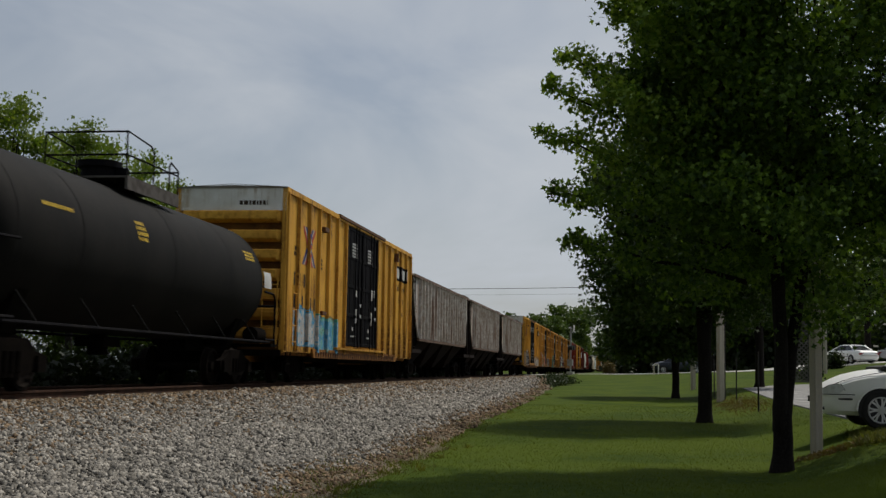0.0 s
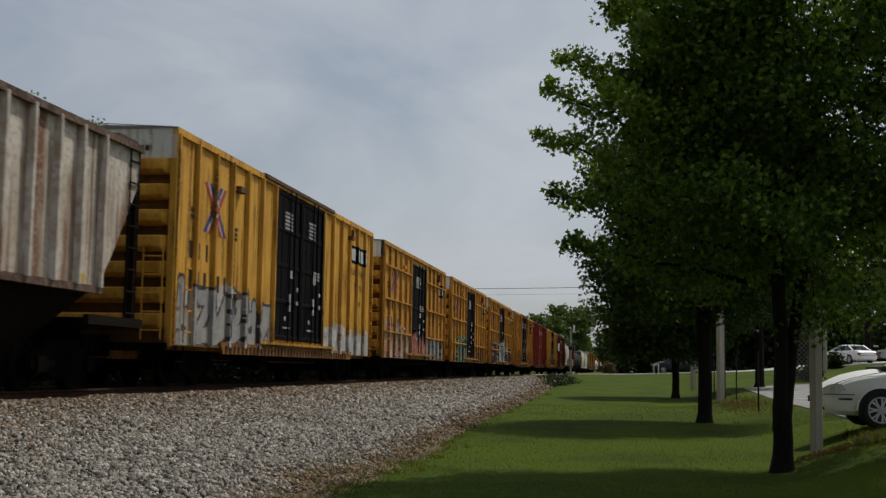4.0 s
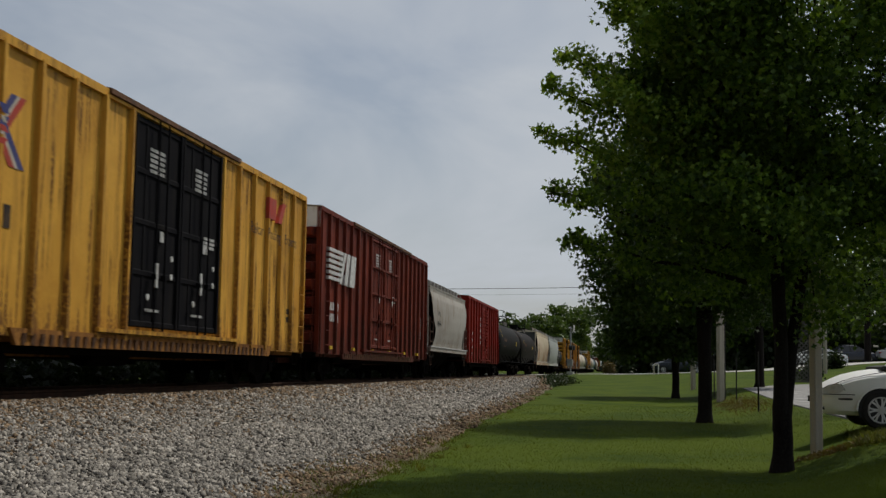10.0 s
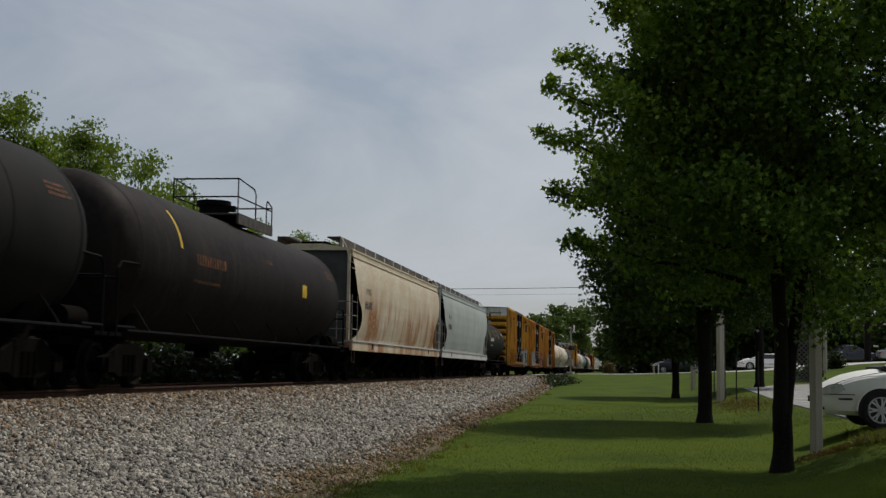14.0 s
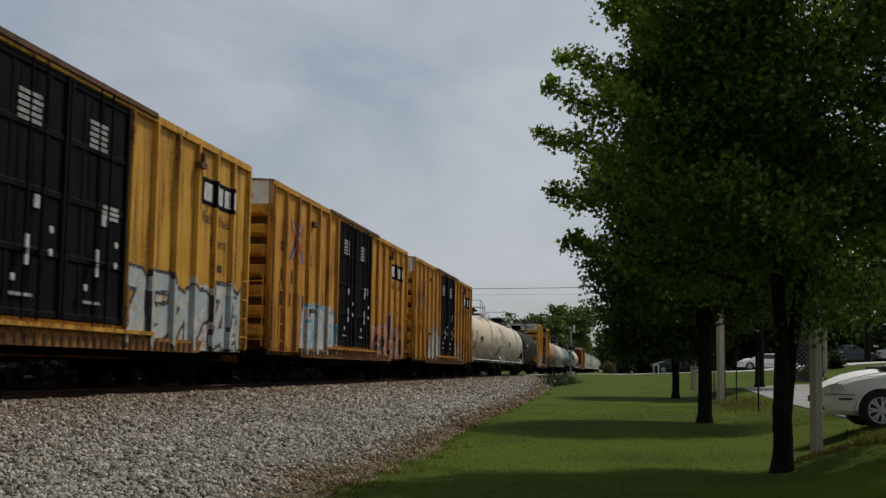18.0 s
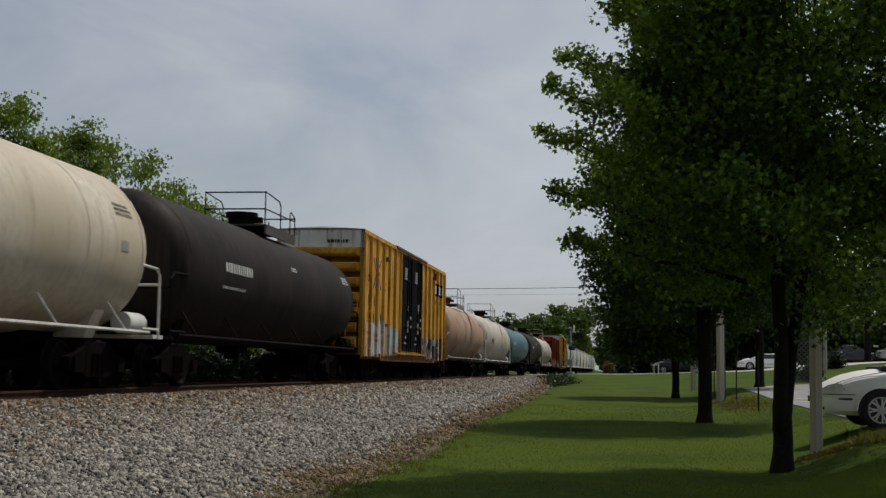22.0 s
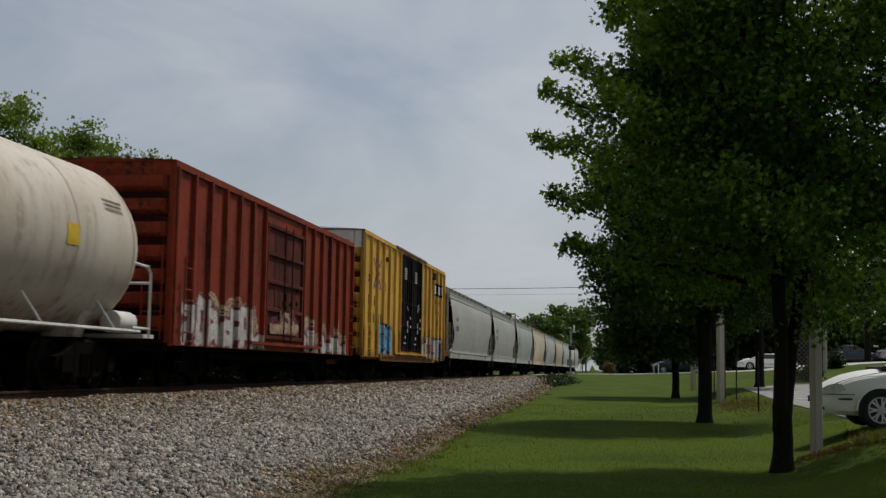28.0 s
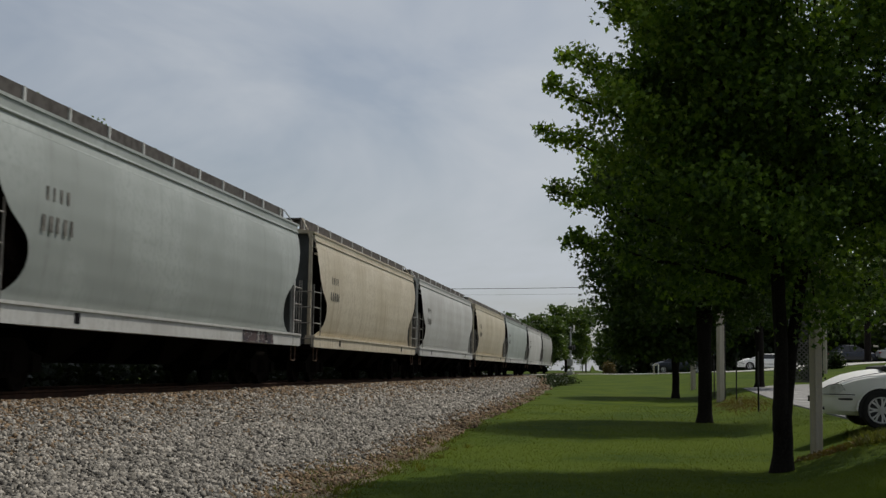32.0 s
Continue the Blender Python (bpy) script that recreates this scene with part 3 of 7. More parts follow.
def boxcar(name, label, length, eave, paint, end_paint, door_paint, door, ribs_each, low=0.83, belts=(), roof_paint=ROOF, cap=CAP_WHITE, cap_h=0.62, raised=None, belly=True, ladder=True, y_shift=0.0):
    """door: (half width, leaves, bottom, top). Local y runs along the car, the camera side is +x."""
    car = thing(name, pose(TRACK_X, 0, 0), label, "freight car", "cars of the freight train")
    h, X = length / 2, 1.46
    dw, leaves, dz0, dz1 = door
    # sides: two stretches of sheet beside the door opening, lintel and sill
    for s in (1, -1):
        x0, x1 = sorted((s * (X - 0.05), s * X))
        part("side_wall", Geo().box(x0, x1, -h, -dw, low, eave), paint, car)
        part("side_wall", Geo().box(x0, x1, dw, h, low, eave), paint, car)
        part("lintel", Geo().box(x0, x1, -dw, dw, dz1, eave), paint, car)
        part("threshold", Geo().box(x0, x1, -dw, dw, low, dz0), paint, car)
    # side sill, deeper between the trucks
    g = Geo()
    if belly:
        for s in (1, -1):
            x0, x1 = sorted((s * (X - 0.02), s * (X + 0.05)))
            g.loft([[(x, -h + 3.0, low + 0.12), (x, -h + 3.2, low - 0.13), (x, h - 3.2, low - 0.13), (x, h - 3.0, low + 0.12)] for x in (x0, x1)])
        if "sill_rib" not in RIB_MESHES:
            RIB_MESHES["sill_rib"] = Geo().loft([[(0, -0.06, z), (d, -0.05, z), (d, 0.05, z), (0, 0.06, z)] for z, d in ((-0.125, 0.012), (0.05, 0.035))]).mesh("sill_rib", HEADER)
        for i in range(int((length - 6.8) / 0.3)):
            part("sill_rib", RIB_MESHES["sill_rib"], None, car, m=pose(X + 0.05, -h + 3.4 + i * 0.3, low))
    g.box(-1.3, 1.3, -h + 0.3, h - 0.3, low - 0.08, low + 0.05)
    g.box(-0.3, 0.3, -h + 0.1, h - 0.1, low - 0.28, low)
    part("side_sill", g, (SILL_RUST if end_paint is YELLOW_END else paint) if belly else SHADED_GRIME, car)
    part("underframe", Geo().box(-1.2, 1.2, -h + 3.2, h - 3.2, low - 0.24, low - 0.1).tube([(0.7, -2.5, 0.62), (0.7, -0.8, 0.62)], 0.22, 10).box(-0.9, -0.3, 1.2, 2.4, 0.45, 0.75).tube([(0.2, -h + 3, 0.55), (0.2, h - 3, 0.55)], 0.04), SHADED_GRIME, car)
    # ribs of the camera side one by one, those of the far side as one piece
    span = h - dw
    ys = [s * (dw + 0.12 + (span - 0.24) * i / (ribs_each - 1)) for s in (-1, 1) for i in range(ribs_each)]
    rh = eave - 0.12 - low - 0.02
    rm = rib_mesh(paint, rh)
    for y in ys:
        part("rib", rm, None, car, m=pose(X, y, low + 0.02))
    far = Geo()
    for y in ys:
        far.box(-X - 0.09, -X, y - 0.05, y + 0.05, low + 0.02, low + 0.02 + rh)
    part("far_ribs", far, paint, car)
    for z in belts:
        for a, b in ((-h + 0.1, -dw - 0.06), (dw + 0.06, h - 0.1)):
            part("belt_rail", Geo().loft([[(X, y, z - 0.05), (X + 0.10, y, z - 0.03), (X + 0.10, y, z + 0.03), (X, y, z + 0.05)] for y in (a, b)]), paint, car)
    # eaves, roof
    part("top_chord", Geo().box(X - 0.05, X + 0.06, -h, h, eave - 0.14, eave).box(-X - 0.06, -X + 0.05, -h, h, eave - 0.14, eave), paint, car)
    g = Geo()
    k = int(length / 1.2)
    g.loft([[(-X - 0.05, y, eave + 0.002), (0, y, eave + 0.05), (X + 0.05, y, eave + 0.002), (X + 0.05, y, eave - 0.03), (-X - 0.05, y, eave - 0.03)] for y in (-h - 0.02, h + 0.02)])
    for i in range(k + 1):
        y = -h + length * i / k
        g.loft([[(-X, y + d, eave + 0.0), (0, y + d, eave + 0.08), (X, y + d, eave + 0.0)] for d in (-0.05, 0.05)], caps=False, closed=False)
    part("roof", g, roof_paint, car)
    if raised:
        a, b = raised
        part("door_header", Geo().loft([[(X + 0.04, y, eave - 0.09), (X + 0.10, y, eave - 0.07), (X + 0.10, y, eave + 0.02), (X, y, eave + 0.035)] for y in (a, b)]), HEADER, car, "rusty brown header under the roof edge")
    # ends
    for s in (-1, 1):
        g, y, bands = end_wall(length, s, eave, low, end_paint, cap_h)
        # recessed sheet painted dark for its shade, the proud bands left bright
        wall = part("end_wall", g, END_SHADE if end_paint is YELLOW_END else END_SHADE_RED, car, "recessed sheet of the end in grime and painted shade")
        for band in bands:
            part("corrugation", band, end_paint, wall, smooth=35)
        part("end_cap", Geo().loft([[(-1.50, y + s * d, eave - cap_h), (1.50, y + s * d, eave - cap_h), (1.50, y + s * d, eave + 0.0), (0, y + s * d, eave + 0.05), (-1.50, y + s * d, eave + 0.0)] for d in (0.0, 0.06)]), cap, wall, "plain top panel of the end")
        if cap is CAP_WHITE:
            part("end_lettering", bars(Geo(), 0, 0, 0, 0.8, 0.11, 1, 3), LETTER_BLACK, wall, m=Matrix.Translation((0.2 if s < 0 else -0.2, y + s * 0.065, eave - 0.36)) @ pose(0, 0, 0, 0, 0, -90 * -s))
        for xs in (1, -1):
            part("corner_post", Geo().box(min(xs * 1.38, xs * 1.51), max(xs * 1.38, xs * 1.51), min(s * (h - 0.1), s * h), max(s * (h - 0.1), s * h), low - 0.02, eave - 0.02), paint, car)
        if ladder:
            part("end_ladder", Geo().add(ladder_geo(0, 0.95, 1.35, low + 0.1, low + 1.9, 5), pose(0, s * (h + 0.14), 0, 0, 0, -90)), end_paint, car)
            part("side_ladder", ladder_geo(X + 0.15, s * (h - 0.62) - 0.2, s * (h - 0.62) + 0.2, low + 0.05, low + 1.75, 4), paint, car)
            part("stirrup_step", Geo().tube([(X, s * (h - 0.85), low), (X, s * (h - 0.82), low - 0.32), (X, s * (h - 0.42), low - 0.32), (X, s * (h - 0.4), low)], 0.018), SHADED_GRIME, car)
        part("end_sill", Geo().box(-1.45, 1.45, min(s * h, s * (h + 0.12)), max(s * h, s * (h + 0.12)), low - 0.12, low + 0.04), SHADED_GRIME, car)
    # plug doors
    wl = 2 * dw / leaves
    for i in range(leaves):
        a, b = -dw + i * wl + 0.03, -dw + (i + 1) * wl - 0.03
        x = X + 0.02
        leaf = part("door", Geo().box(x - 0.05, x, a, b, dz0, dz1), door_paint, car)
        nz = 4
        relief = 0.022 if door_paint is BLACK else 0.06
        plate = LETTER_WHITE if door_paint is BLACK else SHADED_GRIME
        for j in range(nz + 1):
            z = dz0 + (dz1 - dz0 - 0.12) * j / nz
            part("door_rail", Geo().loft([[(x, y, z), (x + relief, y, z + 0.02), (x + relief, y, z + 0.10), (x, y, z + 0.12)] for y in (a, b)]), door_paint, leaf)
        for j in range(5):
            y = a + (b - a - 0.08) * j / 4
            part("door_stile", Geo().box(x, x + 0.015 + 0.04 * (j in (0, 4)), y, y + 0.08, dz0, dz1), door_paint, leaf)
        for f in (0.42, 0.62):
            y = a + (b - a) * f
            part("lock_rod", Geo().tube([(x + 0.1, y, dz0 - 0.05), (x + 0.1, y, dz1 + 0.04)], 0.02).box(x + 0.05, x + 0.14, y - 0.05, y + 0.05, dz0 + 0.9, dz0 + 1.0), door_paint, leaf)
        part("door_handle", Geo().box(x + 0.11, x + 0.14, a + wl * 0.4, a + wl * 0.4 + 0.09, dz0 + 0.75, dz0 + 1.2), plate, leaf, "worn handle plate")
        for f, zz in ((0.28, 0.55), (0.75, 1.0), (0.75, 1.35)):
            part("latch_plate", Geo().disc((x + 0.10, a + wl * f, dz0 + zz), (1, 0, 0), 0.06, 0.02, 10), plate, leaf, "worn latch plate")
        g = bars(Geo(), x + 0.026, a + wl * 0.3, dz1 - 0.5, wl * 0.32, 0.062, 5, 11 + i, 0.6)
        bars(g, x + 0.026, a + wl * 0.55, dz1 - 2.0, wl * 0.12, 0.2, 1, 17 + i)
        if i == leaves - 1:
            bars(g, x + 0.026, a + wl * 0.55, dz0 + 2.0, wl * 0.3, 0.06, 3, 5)
        bars(g, x + 0.026, a + wl * 0.3, dz0 + 0.35, wl * 0.3, 0.05, 1, 8 + i)
        if door_paint not in (DOOR_BROWN, BRIGHT_RED):
            part("door_lettering", g, LETTER_WHITE, leaf, "small white lettering")
    for z in (dz0 - 0.14,):
        part("door_track", Geo().box(X, X + (0.12 if z < 2 else 0.055), -dw - (wl if leaves > 1 else 2.2) * 0.55, dw + wl * 0.55, z, z + 0.07), paint, car)
    running_gear(car, length, 2.6)
    car["rib_count"] = ribs_each
    return car, ys


def emblem(car, y, z, size, ribs=(), x=1.46):
    """Two crossed bars, each blue, pale and red side by side, as plain shapes over sheet and ribs."""
    for dy in (1, -1):
        for colour, lab, off, wd in ((LOGO_BLUE, "blue", -0.13 * dy, 0.13), (LOGO_PALE, "pale", 0.0, 0.07), (LOGO_RED, "red", 0.12 * dy, 0.13)):
            g = Geo()
            n = 24
            for i in range(n):
                t0, t1 = i / n, (i + 1) / n
                ya, yb = [y + dy * size * (t - 0.5) * 0.95 + off * size for t in (t0, t1)]
                za, zb = [z - 0.08 - size * 0.5 + size * 1.0 * t for t in (t0, t1)]
                on = any(abs((ya + yb) / 2 - r) < 0.055 for r in ribs)
                xx = x + (0.005 if dy > 0 else 0.008) + (0.09 if on else 0)
                h = wd * size * 0.72
                g.poly([(xx, ya - h, za), (xx, ya + h, za), (xx, yb + h, zb), (xx, yb - h, zb)])
            part("emblem", g, colour, car, "faded " + lab + " bar of a crossed emblem")


def spaced_bars(g, x, y0, z, n, h, gap, seed):
    """A row of well-spaced upright blocks that stand for large characters."""
    rnd = random.Random(seed)
    for i in range(n):
        y = y0 + i * gap
        w = h * rnd.uniform(0.3, 0.5)
        g.box(x, x + 0.003, y, y + w, z, z + h)
    return g


WORDS = {}


def words(text, size):
    """A flat mesh of words in the built-in font, reading along +y with its face to +x."""
    if (text, size) not in WORDS:
        cu = bpy.data.curves.new("words", "FONT")
        cu.body, cu.size, cu.align_x = text, size, "CENTER"
        ob = bpy.data.objects.new("words", cu)
        me = bpy.data.meshes.new_from_object(ob)
        bpy.data.objects.remove(ob)
        me.transform(Matrix(((0, 0, 1, 0), (1, 0, 0, 0), (0, 1, 0, 0), (0, 0, 0, 1))))
        me.materials.clear()
        me.materials.append(LETTER_BLACK)
        WORDS[text, size] = me
    return WORDS[text, size]


def yellow_lettering(car, h, eave, seed, dw, ys=(), span=(3.2, 1.0)):
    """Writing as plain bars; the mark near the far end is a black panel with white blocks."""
    X = 1.464
    big = spaced_bars(Geo(), X, -h + 1.0, eave - 2.5, 4, 0.36, 0.5, seed)
    spaced_bars(big, X, -h + 1.0, eave - 3.1, 6, 0.36, 0.44, seed + 1)
    part("lettering", big, LETTER_BLACK, car, "faded black lettering")
    small = bars(Geo(), X, -h + 0.95, eave - 1.45, 0.5, 0.1, 2, seed + 2)
    bars(small, X, -h + 3.6, eave - 1.55, 0.5, 0.08, 3, seed + 3)
    mid = h - (span[0] + span[1]) / 2
    k = (span[0] - span[1]) / 2.2
    part("slogan", words("Railcar Pooling", 0.35 * k), None, car, "slogan in faded dark letters", m=Matrix.Translation((X + 0.001, mid, eave - 1.68)))
    part("slogan", words("Experts", 0.35 * k), None, car, "slogan in faded dark letters", m=Matrix.Translation((X + 0.001, mid, eave - 2.15)))
    bars(small, X, mid - 0.4, eave - 2.5, 0.8, 0.16, 1, seed + 5, 0.7)
    part("small_lettering", small, LETTER_BLACK, car, "faded small lettering")
    panel, shapes = Geo(), Geo()
    over_ribs(panel, h - span[0], h - span[1], eave - 1.3, eave - 0.72, ys)
    w = (span[0] - span[1] - 0.2) / 3
    for i in range(3):
        a = h - span[0] + 0.12 + i * w
        over_ribs(shapes, a, a + w * 0.8, eave - 1.2, eave - 0.82, ys, lift=0.008)
    part("name_panel", panel, BLACK, car, "black painted panel")
    part("name_panel_mark", shapes, LETTER_WHITE, car, "white painted blocks")
    part("bracket", Geo().box(X, X + 0.16, h - span[0] - 0.5, h - span[0] - 0.2, eave - 0.62, eave - 0.5), HEADER, car)
    part("bracket", Geo().box(X, X + 0.16, h - span[0] - 0.4, h - span[0] - 0.3, eave - 0.5, eave - 0.3), HEADER, car)
    part("bracket", Geo().box(X, X + 0.16, -h + 3.75, -h + 4.2, eave - 0.75, eave - 0.62), paint_of(car), car)
    part("bracket", Geo().box(X, X + 0.14, -h + 3.7, -h + 4.2, 1.95, 2.05), paint_of(car), car)


def paint_of(car):
    return car.children[0].data.materials[0]


T_DOOR = (2.42, 2, 1.12, 4.96)
F_DOOR = (1.80, 1, 1.12, 4.80)


def wide_boxcar(label, length, paint=YELLOW, **kw):
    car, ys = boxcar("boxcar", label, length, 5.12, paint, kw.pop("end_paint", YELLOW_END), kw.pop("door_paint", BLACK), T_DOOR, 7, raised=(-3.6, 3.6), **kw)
    return car, ys


TRAIN = []


def place(car, a, b):
    """Remember where along the track the car's middle stands at the start."""
    TRAIN.append((car, (a + b) / 2))
    return car


def yellow_wide(a, b, label, seed, paint=YELLOW, logo=True, panel=True):
    car, ys = wide_boxcar(label, b - a, paint)
    yellow_lettering(car, (b - a) / 2, 5.12, seed, 2.42, ys) if panel else None
    if logo:
        emblem(car, -(b - a) / 2 + 2.52, 3.86, 1.06, ys)
    place(car, a, b)
    return car, ys, (b - a) / 2


def yellow_narrow(a, b, label, seed):
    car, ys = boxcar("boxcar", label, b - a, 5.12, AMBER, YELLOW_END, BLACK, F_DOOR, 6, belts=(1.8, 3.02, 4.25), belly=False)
    yellow_lettering(car, (b - a) / 2, 5.12, seed, 1.8, ys, (2.1, 0.35))
    emblem(car, -(b - a) / 2 + 2.37, 3.86, 1.06, ys)
    place(car, a, b)
    return car, ys, (b - a) / 2


def boxcars():
    X = 1.46
    c, ys, h = yellow_wide(30.91, 49.88, "yellow boxcar with black double doors and blue graffiti", 21)
    graffiti(c, X, -h + 0.9, -h + 3.6, 1.0, 2.2, "blue", "white", 1, ys, letters=5)
    graffiti(c, X, -h + 3.4, -h + 6.3, 0.85, 2.0, "green", "blue", 2, ys, letters=4, accents=("teal",))
    c, ys, h = yellow_wide(107.3, 126.36, "yellow boxcar with black doors and white graffiti along its foot", 22)
    graffiti(c, X, -h + 0.3, -2.6, 0.85, 2.3, "white", "grey", 3, ys, letters=6, accents=("dark",), rough=0.3)
    graffiti(c, X, 2.6, h - 0.3, 0.85, 1.9, "grey", "white", 4, ys, letters=7, rough=0.3)
    c, ys, h = yellow_narrow(128.42, 144.02, "yellow boxcar with a black door and worn orange and white graffiti", 23)
    graffiti(c, X, -h + 0.3, -2.0, 0.85, 2.5, "white", "cream", 5, ys, letters=6, accents=("red", "orange"), rough=0.3)
    graffiti(c, X, 2.0, h - 0.5, 0.85, 2.0, "cream", "grey", 6, ys, letters=6, accents=("dark",), rough=0.3)
    graffiti(c, X + 0.08, -1.7, 1.7, 1.0, 2.1, "dark", "red", 61, (), letters=6, accents=("maroon", "orange"), rough=0.6)
    c, ys, h = yellow_narrow(146.18, 161.9, "yellow boxcar with a black door and teal graffiti", 24)
    graffiti(c, X, -h + 2.2, -1.85, 0.85, 2.35, "teal", "green", 7, ys, letters=3, accents=("teal", "cream"), rough=0.25)
    graffiti(c, X, h - 4.2, h - 0.8, 0.95, 1.65, "green", "dark", 8, (), letters=4, rough=0.95)
    c, ys, h = yellow_narrow(164.12, 179.82, "yellow boxcar with large white and maroon graffiti", 25)
    graffiti(c, X, -h + 2.2, -1.82, 0.85, 2.45, "dark", "maroon", 9, ys, letters=6, accents=("white", "dark"), rough=0.12)
    graffiti(c, X, 1.82, h - 0.3, 0.85, 2.25, "dark", "maroon", 10, ys, letters=7, accents=("white", "maroon"), rough=0.12)
    graffiti(c, X + 0.08, -1.8, 1.8, 1.0, 2.4, "green", "dark", 11, (), letters=5, accents=("white", "teal"), rough=0.12)
    graffiti(c, X, -h + 1.5, -h + 3.0, 0.85, 2.0, "blue", "teal", 62, ys, letters=1, rough=0.1)
    c, ys, h = yellow_wide(182.1, 201.43, "dirty amber boxcar with black double plug doors", 26, paint=AMBER)
    c, ys = boxcar("boxcar", "dark red boxcar with ribbed sides and double doors", 18.92, 5.12, RED, RED, RED, T_DOOR, 8, raised=(-5.2, 5.2))
    h = 9.46
    g = bars(Geo(), X + 0.004, -h + 1.5, 3.2, 1.2, 0.26, 1, 31)
    bars(g, X + 0.004, -h + 1.2, 2.8, 1.4, 0.26, 1, 32)
    bars(g, X + 0.004, h - 1.2, 2.6, 0.5, 0.08, 8, 33)
    part("lettering", g, LETTER_WHITE, c, "small white lettering")
    part("safety_patch", Geo().box(X, X + 0.094, h - 0.55, h - 0.4, 1.0, 1.6), PLACARD, c, "yellow reflective patch")
    place(c, 203.28, 222.2)
    c, ys, h = yellow_wide(224.16, 243.4, "plain yellow boxcar with dark double doors", 27, panel=False)
    g = bars(Geo(), X + 0.004, -h + 1.3, 2.7, 1.8, 0.34, 1, 40)
    bars(g, X + 0.004, h - 1.6, 1.95, 0.4, 0.14, 2, 41, 0.5)
    part("lettering", g, LETTER_BLACK, c, "faded dark lettering")
    for word, y in (("Railcar", 4.98), ("Pooling", 6.45), ("Experts", 7.95)):
        part("slogan", words(word, 0.38), None, c, "slogan in dark letters", m=Matrix.Translation((X + 0.097, y, 3.58)))
    for a0, a1, b0, b1, z0, z1 in ((5.95, 6.55, 5.95, 6.55, 4.08, 4.6), (6.75, 7.05, 7.15, 7.45, 4.05, 4.6)):
        part("emblem_block", Geo().loft([[(x, a0, z0), (x, a1, z0), (x, b1, z1), (x, b0, z1)] for x in (X, X + 0.096)]), LOGO_RED, c, "faded red painted block")
    c, ys = boxcar("boxcar", "maroon boxcar with a white striped emblem and double doors", 19.36, 5.12, MAROON, MAROON, MAROON, T_DOOR, 8, raised=(-5.4, 5.4))
    h = 9.68
    for i in range(6):
        part("emblem_stripe", Geo().box(X, X + 0.096, -h + 0.9, -h + 2.5 + 0.05 * i, 3.05 + 0.17 * i, 3.15 + 0.17 * i), LETTER_WHITE, c, "white painted stripe")
    for a0, a1, b0, b1 in ((2.3, 2.6, 2.9, 3.2), (2.95, 3.35, 3.35, 3.75), (3.7, 4.4, 3.95, 4.6)):
        part("emblem_block", Geo().loft([[(x, -h + a0, 3.0), (x, -h + a1, 3.0), (x, -h + b1, 4.0), (x, -h + b0, 4.0)] for x in (X, X + 0.097)]), LETTER_WHITE, c, "large white slanting block")
    g = bars(Geo(), X + 0.004, -h + 1.1, 2.4, 1.6, 0.24, 2, 34)
    bars(g, X + 0.004, h - 1.3, 2.6, 0.5, 0.08, 8, 35)
    part("lettering", g, LETTER_WHITE, c, "small white lettering")
    g = Geo()
    for i in range(6):
        g.box(X, X + 0.095, -h + 1.3 + i * 3.1, -h + 1.6 + i * 3.1, 0.98, 1.08)
    part("reflector_strip", g, PLACARD, c, "yellow reflector strips")
    place(c, 245.12, 264.48)
    c, ys = boxcar("boxcar", "bright red boxcar with a ribbed sliding door", 16.38, 4.58, BRIGHT_RED, BRIGHT_RED, BRIGHT_RED, (1.5, 1, 1.1, 4.2), 6, cap=BRIGHT_RED, cap_h=0.3, roof_paint=BRIGHT_RED, belly=False)
    h = 8.19
    g = Geo()
    for i in range(14):
        g.box(X + 0.02, X + 0.085, -1.4, 1.4, 1.2 + i * 0.21, 1.3 + i * 0.21)
    part("door_corrugation", g, BRIGHT_RED, c)
    g = bars(Geo(), X + 0.004, -h + 1.5, 2.6, 0.9, 0.18, 4, 36, 1.2)
    bars(g, X + 0.004, -2.1, 3.6, 0.4, 0.2, 5, 37, 0.8)
    part("lettering", g, LETTER_WHITE, c, "white lettering")
    graffiti(c, X, h - 1.4, h - 0.5, 0.9, 2.0, "cream", "white", 38, (), letters=2, rough=0.5)
    place(c, 279.3, 295.68)
    c, ys, h = yellow_wide(387.04, 406.22, "yellow boxcar with pale blue graffiti beside its doors", 28)
    graffiti(c, X, 2.5, h - 0.3, 0.75, 2.4, "white", "pale_blue", 12, ys, letters=6, rough=0.35, accents=("dark", "white"))
    c, ys, h = yellow_wide(408.09, 427.38, "yellow boxcar with light blue sprayed patch", 29, paint=OCHRE)
    graffiti(c, X, -h + 3.1, -2.55, 0.8, 2.35, "pale_blue", "white", 13, ys, letters=3, accents=("blue",))
    graffiti(c, X, 2.5, h - 0.9, 0.8, 2.6, "red", "orange", 14, ys, letters=4, rough=0.5, accents=("grey", "dark"))
    c, ys, h = yellow_wide(429.25, 448.57, "ochre boxcar with streaks of pale paint and black doors", 30, paint=OCHRE)
    graffiti(c, X, -h + 4.2, -2.55, 0.8, 2.6, "pale_blue", "white", 15, ys, letters=4, rough=0.5)
    graffiti(c, X, 2.5, 5.4, 0.85, 2.1, "grey", "cream", 16, ys, letters=3, rough=0.4, accents=("red",))
    c, ys, h = yellow_wide(503.05, 522.07, "yellow boxcar with white paint over its lower side", 31)
    graffiti(c, X, -h + 0.8, -h + 4.0, 0.85, 2.25, "white", "white", 17, ys, letters=3, accents=("cream",))
    graffiti(c, X, -h + 4.4, -2.6, 0.9, 2.1, "grey", "pale_blue", 18, ys, letters=2)
    graffiti(c, X, 2.6, h - 0.5, 0.85, 1.9, "white", "dark", 19, ys, letters=6)
